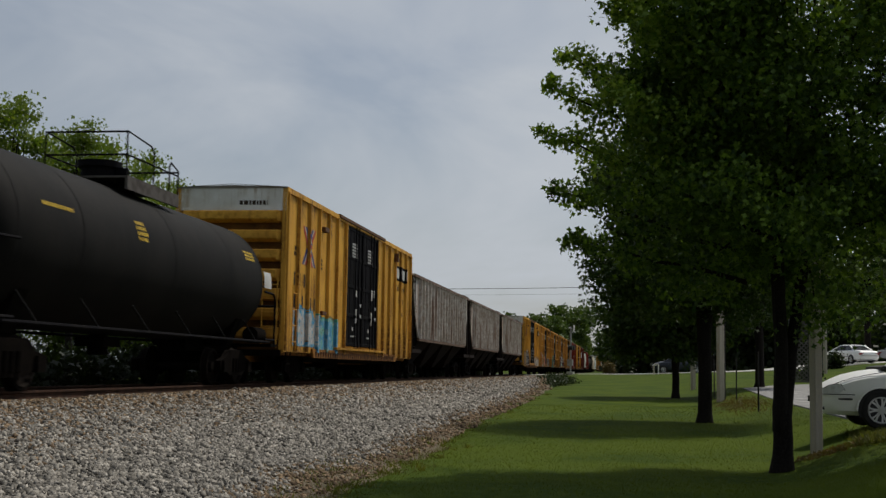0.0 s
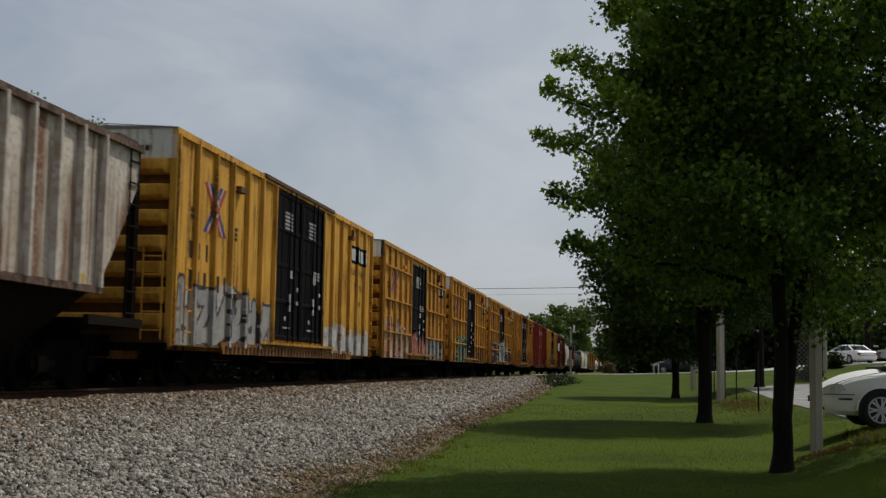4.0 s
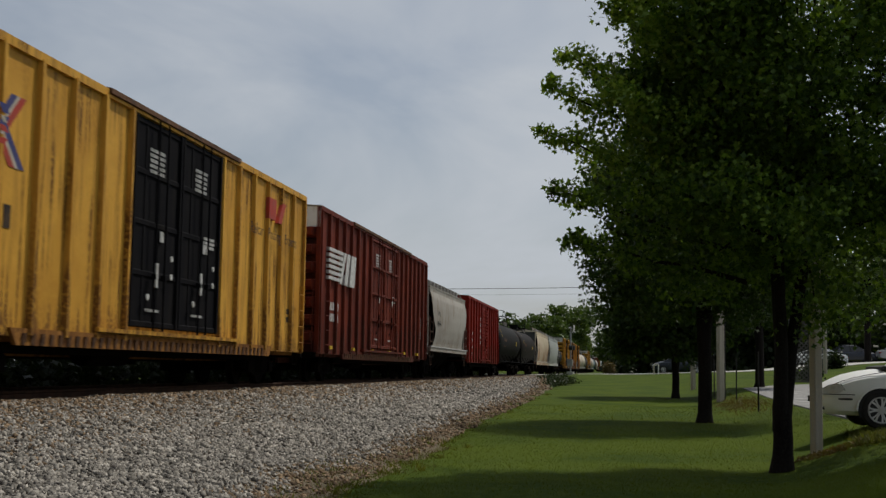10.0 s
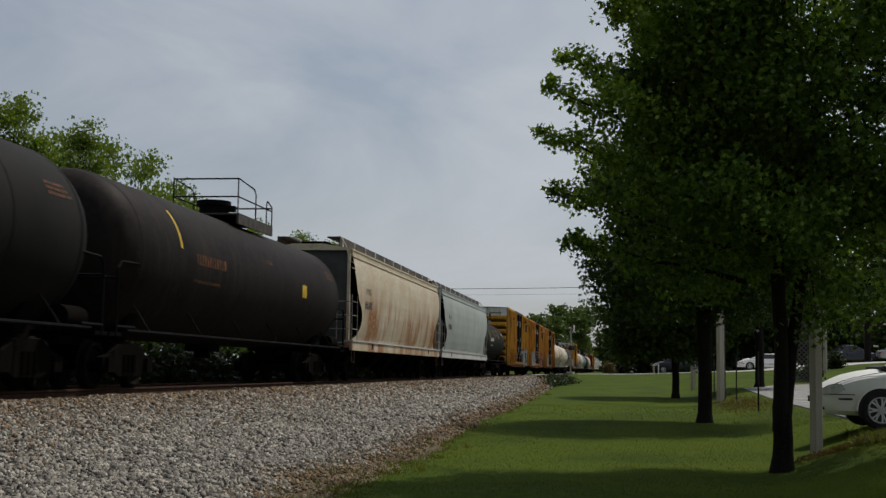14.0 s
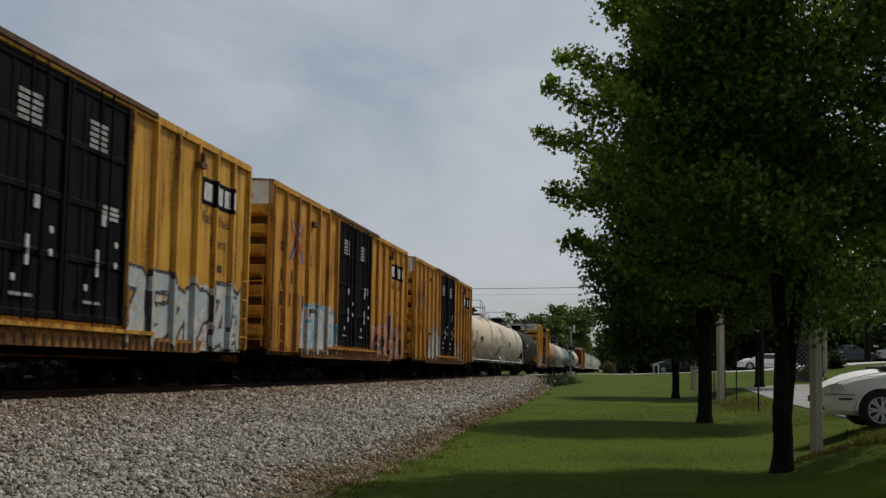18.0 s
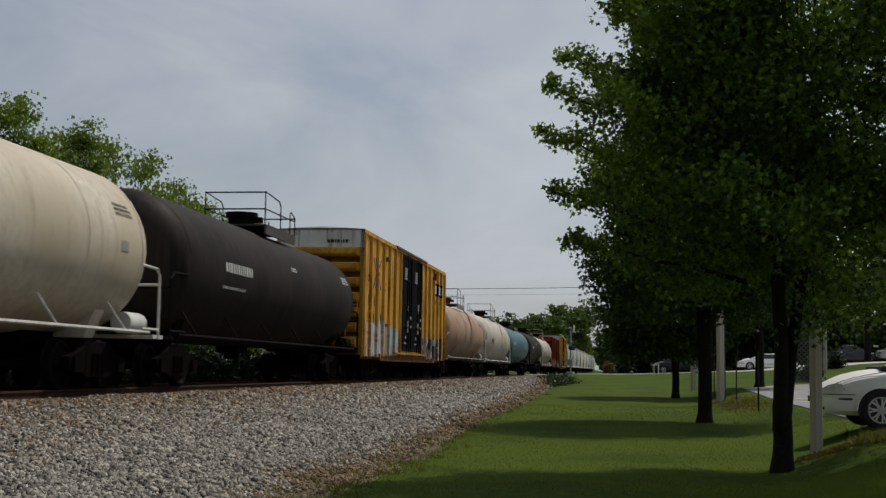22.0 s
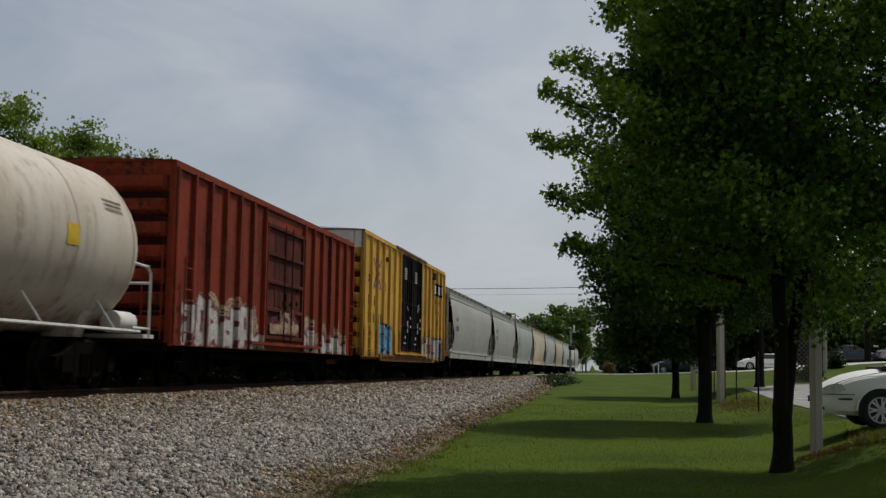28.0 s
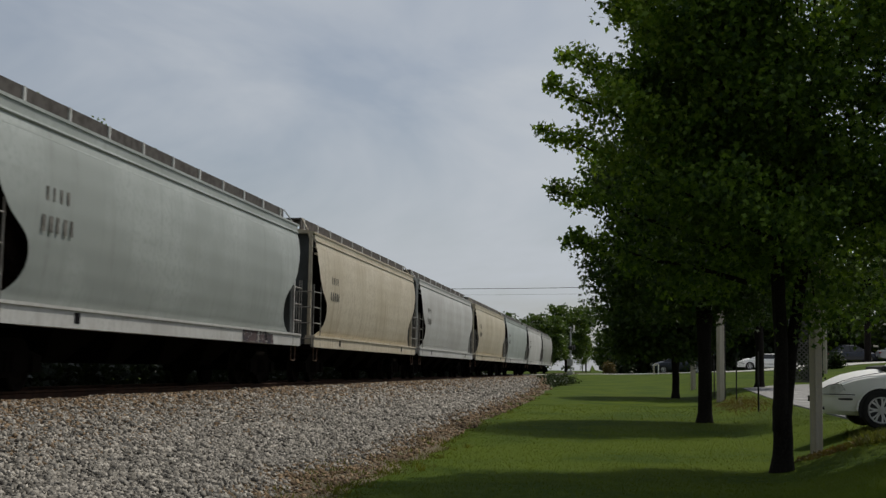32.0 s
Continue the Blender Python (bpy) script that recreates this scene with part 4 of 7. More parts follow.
    c, ys = boxcar("boxcar", "brick red boxcar with patches of cream paint over its lower side", 16.09, 4.46, BRICK_RED, BRICK_RED, DOOR_BROWN, (1.75, 1, 1.1, 4.0), 7, cap=BRICK_RED, cap_h=0.3, roof_paint=BRICK_RED, belly=False)
    h = 8.05
    graffiti(c, X, -h + 0.7, -1.9, 0.85, 2.1, "cream", "white", 20, ys, letters=7, accents=("maroon",), rough=0.95)
    graffiti(c, X, 1.9, h - 1.0, 0.85, 1.9, "cream", "white", 63, ys, letters=8, accents=("maroon",), rough=0.95)
    graffiti(c, X + 0.08, -1.4, 1.3, 1.25, 1.95, "maroon", "cream", 64, (), letters=6, rough=0.7)
    place(c, 611.43, 627.52)
    c, ys, h = yellow_wide(629.14, 647.98, "lemon yellow boxcar with blue and red graffiti", 32, paint=LEMON)
    graffiti(c, X, -h + 3.0, -h + 5.4, 0.95, 2.1, "pale_blue", "blue", 65, ys, letters=2, accents=("dark",), rough=0.3)
    graffiti(c, X, 2.6, h - 0.9, 0.85, 1.9, "red", "white", 66, ys, letters=4, accents=("dark",))
    graffiti(c, X, h - 2.2, h - 0.3, 0.85, 1.9, "white", "dark", 67, ys, letters=4, accents=("dark",))


boxcars()


# ---- train: covered hoppers ----
HOPPER = {
    "grey": material("grey_hopper_paint", (0.43, 0.43, 0.41), (0.35, 0.35, 0.33), 0.5, scale=0.5, streak=(0.26, 0.25, 0.23), streak_amount=0.4, fine=(0.36, 0.36, 0.34), fine_scale=9),
    "green": material("grey_green_hopper_paint", (0.42, 0.45, 0.43), (0.345, 0.37, 0.35), 0.5, scale=0.5, streak=(0.25, 0.26, 0.24), streak_amount=0.4, fine=(0.34, 0.37, 0.35), fine_scale=9),
    "pale": material("pale_hopper_paint", (0.55, 0.55, 0.53), (0.46, 0.45, 0.43), 0.5, scale=0.5, streak=(0.30, 0.28, 0.25), streak_amount=0.4, fine=(0.45, 0.45, 0.43), fine_scale=9),
    "dusty": material("dusty_grey_hopper_paint", (0.40, 0.375, 0.335), (0.32, 0.29, 0.25), 0.6, scale=0.5, streak=(0.24, 0.20, 0.16), streak_amount=0.5, fine=(0.36, 0.335, 0.295), fine_scale=9, drip=(0.2, 0.14, 0.09)),
    "beige": material("beige_hopper_paint", (0.58, 0.52, 0.41), (0.49, 0.43, 0.32), 0.5, scale=0.5, streak=(0.30, 0.22, 0.13), streak_amount=0.5, fine=(0.45, 0.39, 0.29), fine_scale=9),
    "rusty": material("rust_stained_beige_paint", (0.62, 0.54, 0.41), (0.53, 0.43, 0.29), 0.55, scale=0.7, streak=(0.30, 0.11, 0.03), streak_amount=0.95, streak_scale=(1.1, 1.1, 0.3), streak_range=(0.45, 0.62), streak_z=(3.3, 2.3), fine=(0.46, 0.38, 0.26), fine_scale=9),
    "ribbed": material("weathered_grey_rust_paint", (0.56, 0.54, 0.51), (0.42, 0.38, 0.34), 0.7, scale=0.9, streak=(0.15, 0.075, 0.045), streak_amount=0.75, streak_scale=(2.2, 2.2, 0.3), streak_range=(0.5, 0.66), fine=(0.46, 0.43, 0.4), fine_scale=12, vary=0.06, drip=(0.16, 0.075, 0.04)),
    "ribbed_brown": material("brown_grey_hopper_paint", (0.52, 0.44, 0.385), (0.36, 0.285, 0.24), 0.75, scale=0.9, streak=(0.13, 0.07, 0.05), streak_amount=0.8, streak_scale=(2.2, 2.2, 0.3), streak_range=(0.5, 0.66), fine=(0.38, 0.33, 0.29), fine_scale=12, drip=(0.16, 0.075, 0.04)),
    "ribbed_rust": material("rust_streaked_cream_paint", (0.66, 0.59, 0.50), (0.50, 0.41, 0.32), 0.7, scale=0.8, streak=(0.19, 0.075, 0.03), streak_amount=0.95, streak_scale=(1.1, 1.1, 0.35), streak_range=(0.5, 0.6), fine=(0.34, 0.3, 0.25), fine_scale=12, drip=(0.16, 0.075, 0.04)),
}
WALKWAY = material("walkway_grating", (0.10, 0.09, 0.08), (0.06, 0.05, 0.045), 0.7, 0.2, scale=5)
# rust taken down to near black, shade under and behind the sheets included
SHADED_RUST = material("shaded_rusty_steel", (0.014, 0.009, 0.0075), (0.008, 0.006, 0.0055), 0.95, scale=3, fine=(0.022, 0.014, 0.01), fine_scale=14, spec=0.06)
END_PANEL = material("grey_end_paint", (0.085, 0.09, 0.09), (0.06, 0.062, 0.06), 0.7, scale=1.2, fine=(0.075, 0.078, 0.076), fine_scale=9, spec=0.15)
RAIL_GREY = material("grey_railing_paint", (0.30, 0.285, 0.26), (0.2, 0.18, 0.16), 0.6, scale=4)
RIB_PALE = material("worn_pale_rib_paint", (0.66, 0.62, 0.57), (0.46, 0.40, 0.34), 0.75, scale=2.5, fine=(0.4, 0.31, 0.24), fine_scale=8, drip=(0.2, 0.1, 0.06))
RUST_EDGE = material("rust_brown_chord", (0.14, 0.085, 0.06), (0.07, 0.042, 0.03), 0.9, scale=2, fine=(0.2, 0.15, 0.12), fine_scale=10)


def bay_geo(y0, y1, z1, z0=0.45, w1=1.25, w0=0.5):
    c = (y0 + y1) / 2
    return Geo().loft([[(-w1, y0, z1), (w1, y0, z1), (w1, y1, z1), (-w1, y1, z1)], [(-w0, c - 0.35, z0), (w0, c - 0.35, z0), (w0, c + 0.35, z0), (-w0, c + 0.35, z0)]])


def roof_walk(car, length, z, paint=WALKWAY, w=0.62):
    h = length / 2
    g = Geo()
    for s in (-1, 1):
        g.box(min(s * w, s * (w + 0.42)), max(s * w, s * (w + 0.42)), -h + 0.25, h - 0.25, z + 0.36, z + 0.40)
        g.box(min(s * (w + 0.40), s * (w + 0.43)), max(s * (w + 0.40), s * (w + 0.43)), -h + 0.25, h - 0.25, z + 0.02, z + 0.41)
    part("roof_walk", g, paint, car, "dark roof walkway")
    n = 11
    for i in range(n):
        y = -h + 0.6 + (length - 1.2) * i / (n - 1)
        part("walkway_bracket", Geo().box(w + 0.425, w + 0.46, y - 0.03, y + 0.03, z - 0.06, z + 0.41), LETTER_WHITE if paint is WALKWAY else paint, car)


def hatches(car, length, z, n=6):
    for i in range(n):
        y = -length / 2 + length * (i + 0.5) / n
        part("roof_hatch", Geo().box(-0.42, 0.42, y - 0.6, y + 0.6, z + 0.05, z + 0.2), SHADED_GRIME, car)


def smooth_hopper(a, b, colour, label, eave=4.20, sill_paint=None, walk_dark=True, beads=True, stain=None, sill=(1.0, 1.28)):
    """Curved-side covered hopper: bulging side sheets with teardrop ends, end posts, ladders and a pale sill."""
    length = b - a
    h = length / 2
    paint = HOPPER[colour]
    car = thing("covered_hopper", pose(TRACK_X, 0, 0), label, "freight car", "cars of the freight train")
    prof = [(1.36, 1.30), (1.45, 1.50), (1.52, 1.85), (1.575, 2.3), (1.60, 2.8), (1.59, 3.3), (1.55, 3.7), (1.52, eave - 0.42), (1.46, eave - 0.2)]

    def cut(z):
        return 0.30 + curve(z, ((1.30, 0.25), (1.38, 0.50), (1.48, 0.86), (1.62, 1.12), (1.80, 1.28), (2.0, 1.34), (2.2, 1.28), (2.36, 1.12), (2.5, 0.86), (2.64, 0.60), (2.95, 0.30), (3.5, 0.04), (6.0, 0.0)))

    zs = [1.30 + (eave - 1.50) * i / 30 for i in range(31)]
    for s in (1, -1):
        n = 15
        rows = []
        for z in zs:
            x, c = curve(z, [(q, p) for p, q in prof]), cut(z)
            rows.append([(s * x, -h + c + (length - 2 * c) * j / n, z) for j in range(n + 1)])
        g = Geo().loft(rows, caps=False, closed=False)
        part("side_sheet", g, paint, car, smooth=60)
    # core behind the sheets: end slopes and inner walls, coloured dark for their shadow
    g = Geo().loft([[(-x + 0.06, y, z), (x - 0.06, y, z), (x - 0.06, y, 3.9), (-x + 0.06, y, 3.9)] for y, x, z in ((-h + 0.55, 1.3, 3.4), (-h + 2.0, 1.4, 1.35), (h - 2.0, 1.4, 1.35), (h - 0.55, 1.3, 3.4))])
    part("slope_sheet", g, SHADED_RUST, car)
    # top: beaded fascia and roof
    zt = eave - 0.22
    part("fascia", Geo().box(1.40, 1.47, -h + 0.3, h - 0.3, zt - 0.02, eave).box(-1.47, -1.40, -h + 0.3, h - 0.3, zt - 0.02, eave), paint, car)
    if beads:
        for k in range(3):
            z = eave - 0.62 + k * 0.19
            part("fascia_bead", Geo().tube([(1.50 - 0.01 * k, -h + 0.3, z), (1.50 - 0.01 * k, h - 0.3, z)], 0.035, 6), paint, car)
    part("roof", Geo().loft([[(-1.49, y, eave), (-0.5, y, eave + 0.16), (0.5, y, eave + 0.16), (1.49, y, eave), (1.49, y, eave - 0.05), (-1.49, y, eave - 0.05)] for y in (-h + 0.18, h - 0.18)]), paint, car)
    hatches(car, length, eave + 0.12)
    roof_walk(car, length, eave, WALKWAY if walk_dark else paint)
    # sill, ends
    sp = sill_paint or paint
    part("side_sill", Geo().box(1.30, 1.57, -h + 0.1, h - 0.1, *sill).box(-1.57, -1.30, -h + 0.1, h - 0.1, *sill), sp, car)
    part("sill_flange", Geo().box(1.30, 1.60, -h + 0.1, h - 0.1, sill[1], sill[1] + 0.05), HOPPER["pale"] if colour != "beige" else sp, car, "pale flange along the sill")
    rail = RUST_EDGE if colour == "dusty" else RAIL_GREY
    for s in (-1, 1):
        ye = s * (h - 0.2)
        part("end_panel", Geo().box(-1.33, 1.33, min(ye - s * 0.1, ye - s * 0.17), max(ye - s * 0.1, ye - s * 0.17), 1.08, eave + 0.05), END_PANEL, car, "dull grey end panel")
        for x in (1.38, -1.38):
            part("end_post", Geo().box(x - 0.045, x + 0.045, min(s * (h - 0.28), s * (h - 0.18)), max(s * (h - 0.28), s * (h - 0.18)), 1.0, eave), sp if x > 0 else SHADED_RUST, car)
        part("end_platform", Geo().box(-1.5, 1.5, min(s * (h - 1.5), s * h), max(s * (h - 1.5), s * h), 0.95, 1.08), SHADED_GRIME, car)
        part("side_ladder", ladder_geo(1.56, s * (h - 0.42) - 0.4, s * (h - 0.42) + 0.4, 1.02, 2.78, 4, 0.016), rail, car)
        part("stirrup_step", Geo().tube([(1.5, s * (h - 0.75), 1.0), (1.5, s * (h - 0.72), 0.62), (1.5, s * (h - 0.35), 0.62), (1.5, s * (h - 0.32), 1.0)], 0.014), RUST_EDGE, car)
        part("end_ladder", Geo().add(ladder_geo(0, 0.62, 1.5, 1.02, 2.78, 4, 0.016).tube([(0, 1.06, 1.02), (0, 1.06, 2.56)], 0.016), pose(0, s * (h - 0.02), 0, 0, 0, -90)), rail, car)
        part("corner_grab", Geo().tube([(1.42, s * (h - 0.2), eave - 0.5), (1.3, s * (h - 0.12), eave + 0.05), (1.08, s * (h - 0.3), eave + 0.39)], 0.02), sp, car)
    for i in range(4):
        c = -h + 3.4 + (length - 6.8) * (i + 0.5) / 4
        part("hopper_bay", bay_geo(c - 1.25, c + 1.25, 1.34), SHADED_GRIME, car)
    part("underframe", Geo().box(-0.35, 0.35, -h + 0.1, h - 0.1, 0.75, 1.0), SHADED_GRIME, car)
    g = spaced_bars(Geo(), 1.602, -h + 2.0, 2.9, 4, 0.21, 0.23, int(a))
    spaced_bars(g, 1.60, -h + 1.9, 2.42, 5, 0.25, 0.24, int(a) + 1)
    part("lettering", g, LETTER_GREY, car, "faded dark lettering")
    part("stencil", Geo().box(1.571, 1.576, -h + 3.2, -h + 3.4, 1.08, 1.25).box(1.571, 1.576, h - 3.4, h - 3.2, 1.08, 1.25), BLACK, car)
    if stain:
        graffiti(car, 1.572, h - 5.2, h - 2.6, 1.0, 1.33, "grey", "dark", stain, (), letters=4, rough=0.5)
    running_gear(car, length, 2.0)
    return place(car, a, b)


def ribbed_hopper(a, b, colour, label, eave=4.38):
    """Older hopper with many outside posts, dark hopper bays below a short side."""
    length = b - a
    h = length / 2
    paint = HOPPER[colour]
    car = thing("covered_hopper", pose(TRACK_X, 0, 0), label, "freight car", "cars of the freight train")
    zb = 1.72
    X = 1.44
    # side sheet with slanting ends
    for s in (1, -1):
        x0, x1 = s * X, s * (X - 0.05)
        part("side_sheet", Geo().loft([[(x, -h + 1.9, zb), (x, -h + 1.35, zb + 0.6), (x, -h + 0.35, eave - 0.75), (x, -h + 0.3, eave), (x, h - 0.3, eave), (x, h - 0.35, eave - 0.75), (x, h - 1.35, zb + 0.6), (x, h - 1.9, zb)] for x in (x0, x1)]), paint, car)
    ribs = [-(h - 1.95) + 2 * (h - 1.95) * i / 17 for i in range(18)]
    hgt = eave - zb
    rm = Geo().loft([[(0, -0.045, z), (0.12, -0.035, z), (0.12, 0.035, z), (0, 0.045, z)] for z in (0, hgt - 0.06)]).mesh("rib", RIB_PALE)
    for y in ribs:
        part("rib", rm, None, car, m=pose(X, y, zb))
    part("top_chord", Geo().box(X - 0.04, X + 0.1, -h + 0.3, h - 0.3, eave - 0.1, eave + 0.02).box(-X - 0.1, -X + 0.04, -h + 0.3, h - 0.3, eave - 0.1, eave + 0.02), RUST_EDGE, car)
    part("bottom_chord", Geo().box(X - 0.04, X + 0.06, -h + 1.8, h - 1.8, zb - 0.1, zb + 0.02).box(-X - 0.06, -X + 0.04, -h + 1.8, h - 1.8, zb - 0.1, zb + 0.02), RUST_EDGE, car)
    part("slope_sheet", Geo().loft([[(-1.38, y, z), (1.38, y, z), (1.38, y, eave - 0.1), (-1.38, y, eave - 0.1)] for y, z in ((-h + 0.6, eave - 0.7), (-h + 2.2, zb), (h - 2.2, zb), (h - 0.6, eave - 0.7))]), SHADED_RUST, car)
    part("roof", Geo().loft([[(-1.5, y, eave + 0.02), (0, y, eave + 0.14), (1.5, y, eave + 0.02), (1.5, y, eave - 0.04), (-1.5, y, eave - 0.04)] for y in (-h + 0.25, h - 0.25)]), paint, car)
    hatches(car, length, eave + 0.05, 8)
    part("roof_walk", Geo().box(-0.75, -0.4, -h + 0.1, h - 0.1, eave + 0.24, eave + 0.28).box(0.4, 1.3, -h + 0.02, -h + 0.9, eave + 0.14, eave + 0.18).box(0.4, 1.3, h - 0.9, h - 0.02, eave + 0.14, eave + 0.18), WALKWAY, car)
    for s in (-1, 1):
        part("end_panel", Geo().box(-1.4, 1.4, min(s * (h - 0.34), s * (h - 0.28)), max(s * (h - 0.34), s * (h - 0.28)), eave - 0.75, eave), paint, car)
        for x in (1.36, -1.36):
            part("end_post", Geo().box(x - 0.08, x + 0.08, min(s * (h - 0.4), s * (h - 0.26)), max(s * (h - 0.4), s * (h - 0.26)), 1.2, eave), SHADED_RUST, car)
        part("end_ladder", ladder_geo(1.47, s * (h - 0.55) - 0.2, s * (h - 0.55) + 0.2, 1.15, eave - 0.1, 8, 0.018), SHADED_RUST, car)
        part("end_platform", Geo().box(-1.45, 1.45, min(s * (h - 2.1), s * h), max(s * (h - 2.1), s * h), 1.08, 1.22), SHADED_RUST, car)
        part("end_platform_edge", Geo().box(1.40, 1.5, min(s * (h - 2.3), s * h), max(s * (h - 2.3), s * h), 1.1, 1.26), SHADED_RUST, car)
    for i in range(4):
        c = -h + 2.0 + (length - 4.0) * (i + 0.5) / 4
        part("hopper_bay", bay_geo(c - 1.75, c + 1.75, zb - 0.05, 0.5, 1.4, 0.6), SHADED_RUST, car)
    part("underframe", Geo().box(-0.35, 0.35, -h + 0.1, h - 0.1, 0.75, 1.05), SHADED_GRIME, car)
    g = bars(Geo(), X + 0.004, -h + 3.2, 2.6, 0.5, 0.1, 4, int(a) + 2)
    if colour == "ribbed":
        spaced_bars(g, X + 0.004, 1.5, 3.0, 5, 0.34, 0.55, int(a))
        spaced_bars(g, X + 0.004, 1.5, 2.5, 5, 0.32, 0.5, int(a) + 1)
    part("lettering", g, LETTER_BLACK, car, "faded dark lettering")
    for i in (1, 6, 9, 12, 16):
        y = ribs[i] - 0.1
        part("reflector_patch", Geo().box(X, X + 0.006, y + 0.15, y + 0.5, zb + 0.06, zb + 0.2), PLACARD, car)
    running_gear(car, length, 2.2)
    return place(car, a, b)


def hoppers():
    ribbed_hopper(50.4, 69.3, "ribbed", "weathered grey ribbed hopper with rust streaks")
    ribbed_hopper(69.5, 87.3, "ribbed_brown", "dirty brown-grey ribbed hopper with dark end bays")
    ribbed_hopper(87.5, 105.9, "ribbed_rust", "pale ribbed hopper with brown rust streaks")
    smooth_hopper(265.37, 278.25, "dusty", "short dusty grey curved-side hopper", beads=False, sill=(1.24, 1.42), sill_paint=HOPPER["dusty"])
    smooth_hopper(333.19, 352.14, "rusty", "beige curved-side hopper with large rust stains", eave=4.28)
    smooth_hopper(352.98, 372.41, "green", "pale grey-green curved-side hopper with white sill", eave=4.28, sill_paint=WHITE)
    smooth_hopper(649.7, 668.95, "grey", "light grey curved-side covered hopper", eave=4.28)
    ends = ((669.95, 686.69), (687.92, 705.01), (706.32, 723.44), (724.46, 743.01), (744.38, 762.4), (763.28, 782.6), (783.9, 802.2), (803.2, 821.1))
    looks = (("grey", "light grey curved-side covered hopper"), ("green", "grey-green curved-side hopper with dark tag on its sill"), ("beige", "cream beige curved-side covered hopper"), ("pale", "whitish curved-side covered hopper"),
             ("beige", "cream curved-side covered hopper"), ("green", "grey-green curved-side covered hopper"), ("pale", "whitish curved-side covered hopper"), ("grey", "grey hopper at the train's tail"))
    for i, ((a, b), (c, lab)) in enumerate(zip(ends, looks)):
        smooth_hopper(a, b, c, lab, eave=4.28, sill_paint=HOPPER["beige" if c == "beige" else "pale"], stain=70 if i == 1 else None)


hoppers()


# ---- train: tank cars ----
TANK = {
    "black": material("black_tank_paint", (0.0085, 0.0083, 0.008), (0.014, 0.013, 0.012), 0.7, scale=0.7, streak=(0.016, 0.014, 0.0125), streak_amount=0.5, fine=(0.011, 0.0105, 0.010), fine_scale=10, spec=0.07),
    "brown": material("brown_black_tank_paint", (0.011, 0.009, 0.0085), (0.018, 0.0145, 0.0125), 0.6, scale=0.7, streak=(0.042, 0.031, 0.026), streak_amount=0.5, fine=(0.022, 0.018, 0.016), fine_scale=10, spec=0.05),
    "plum": material("plum_tank_paint", (0.027, 0.021, 0.0195), (0.018, 0.0145, 0.014), 0.6, scale=0.7, streak=(0.05, 0.038, 0.034), streak_amount=0.5, spec=0.05),
    "tan": material("tan_tank_paint", (0.64, 0.535, 0.41), (0.54, 0.435, 0.315), 0.55, scale=0.8, streak=(0.30, 0.20, 0.12), streak_amount=0.6, streak_scale=(0.9, 0.9, 0.9), streak_range=(0.54, 0.72), fine=(0.48, 0.38, 0.27), fine_scale=9),
    "cream": material("cream_white_tank_paint", (0.62, 0.55, 0.45), (0.50, 0.42, 0.31), 0.5, scale=0.5, streak=(0.27, 0.21, 0.14), streak_amount=0.45, fine=(0.5, 0.44, 0.34), fine_scale=9),
    "salmon": material("salmon_tank_paint", (0.34, 0.20, 0.125), (0.37, 0.295, 0.225), 0.65, foot=((0.15, 0.105, 0.072), 1.0, 2.1), scale=0.5, low=0.42, high=0.6, streak=(0.26, 0.09, 0.045), streak_amount=0.75, streak_scale=(0.75, 0.75, 0.75), streak_range=(0.56, 0.66), fine=(0.31, 0.2, 0.13), fine_scale=9),
    "white": material("white_tank_paint", (0.56, 0.50, 0.43), (0.44, 0.375, 0.30), 0.5, scale=0.5, streak=(0.26, 0.19, 0.13), streak_amount=0.65, foot=((0.20, 0.145, 0.10), 0.9, 1.9), fine=(0.5, 0.455, 0.39), fine_scale=9),
    "blue": material("teal_blue_tank_paint", (0.045, 0.130, 0.155), (0.033, 0.098, 0.118), 0.45, scale=0.6, streak=(0.17, 0.21, 0.21), streak_amount=0.6, streak_scale=(1.2, 1.2, 0.6), streak_range=(0.55, 0.72), fine=(0.05, 0.14, 0.17), fine_scale=9),
}
STAIN = material("rust_stain", (0.13, 0.085, 0.055), (0.28, 0.2, 0.13), 0.8, scale=2.5, fine=(0.07, 0.045, 0.03), fine_scale=9)
RUST_INK = material("faded_orange_lettering", (0.16, 0.06, 0.018), (0.05, 0.028, 0.016), 0.7, scale=7)
DARK_RED = material("dark_red_lid_paint", (0.10, 0.022, 0.018), (0.07, 0.02, 0.016), 0.6, scale=3)


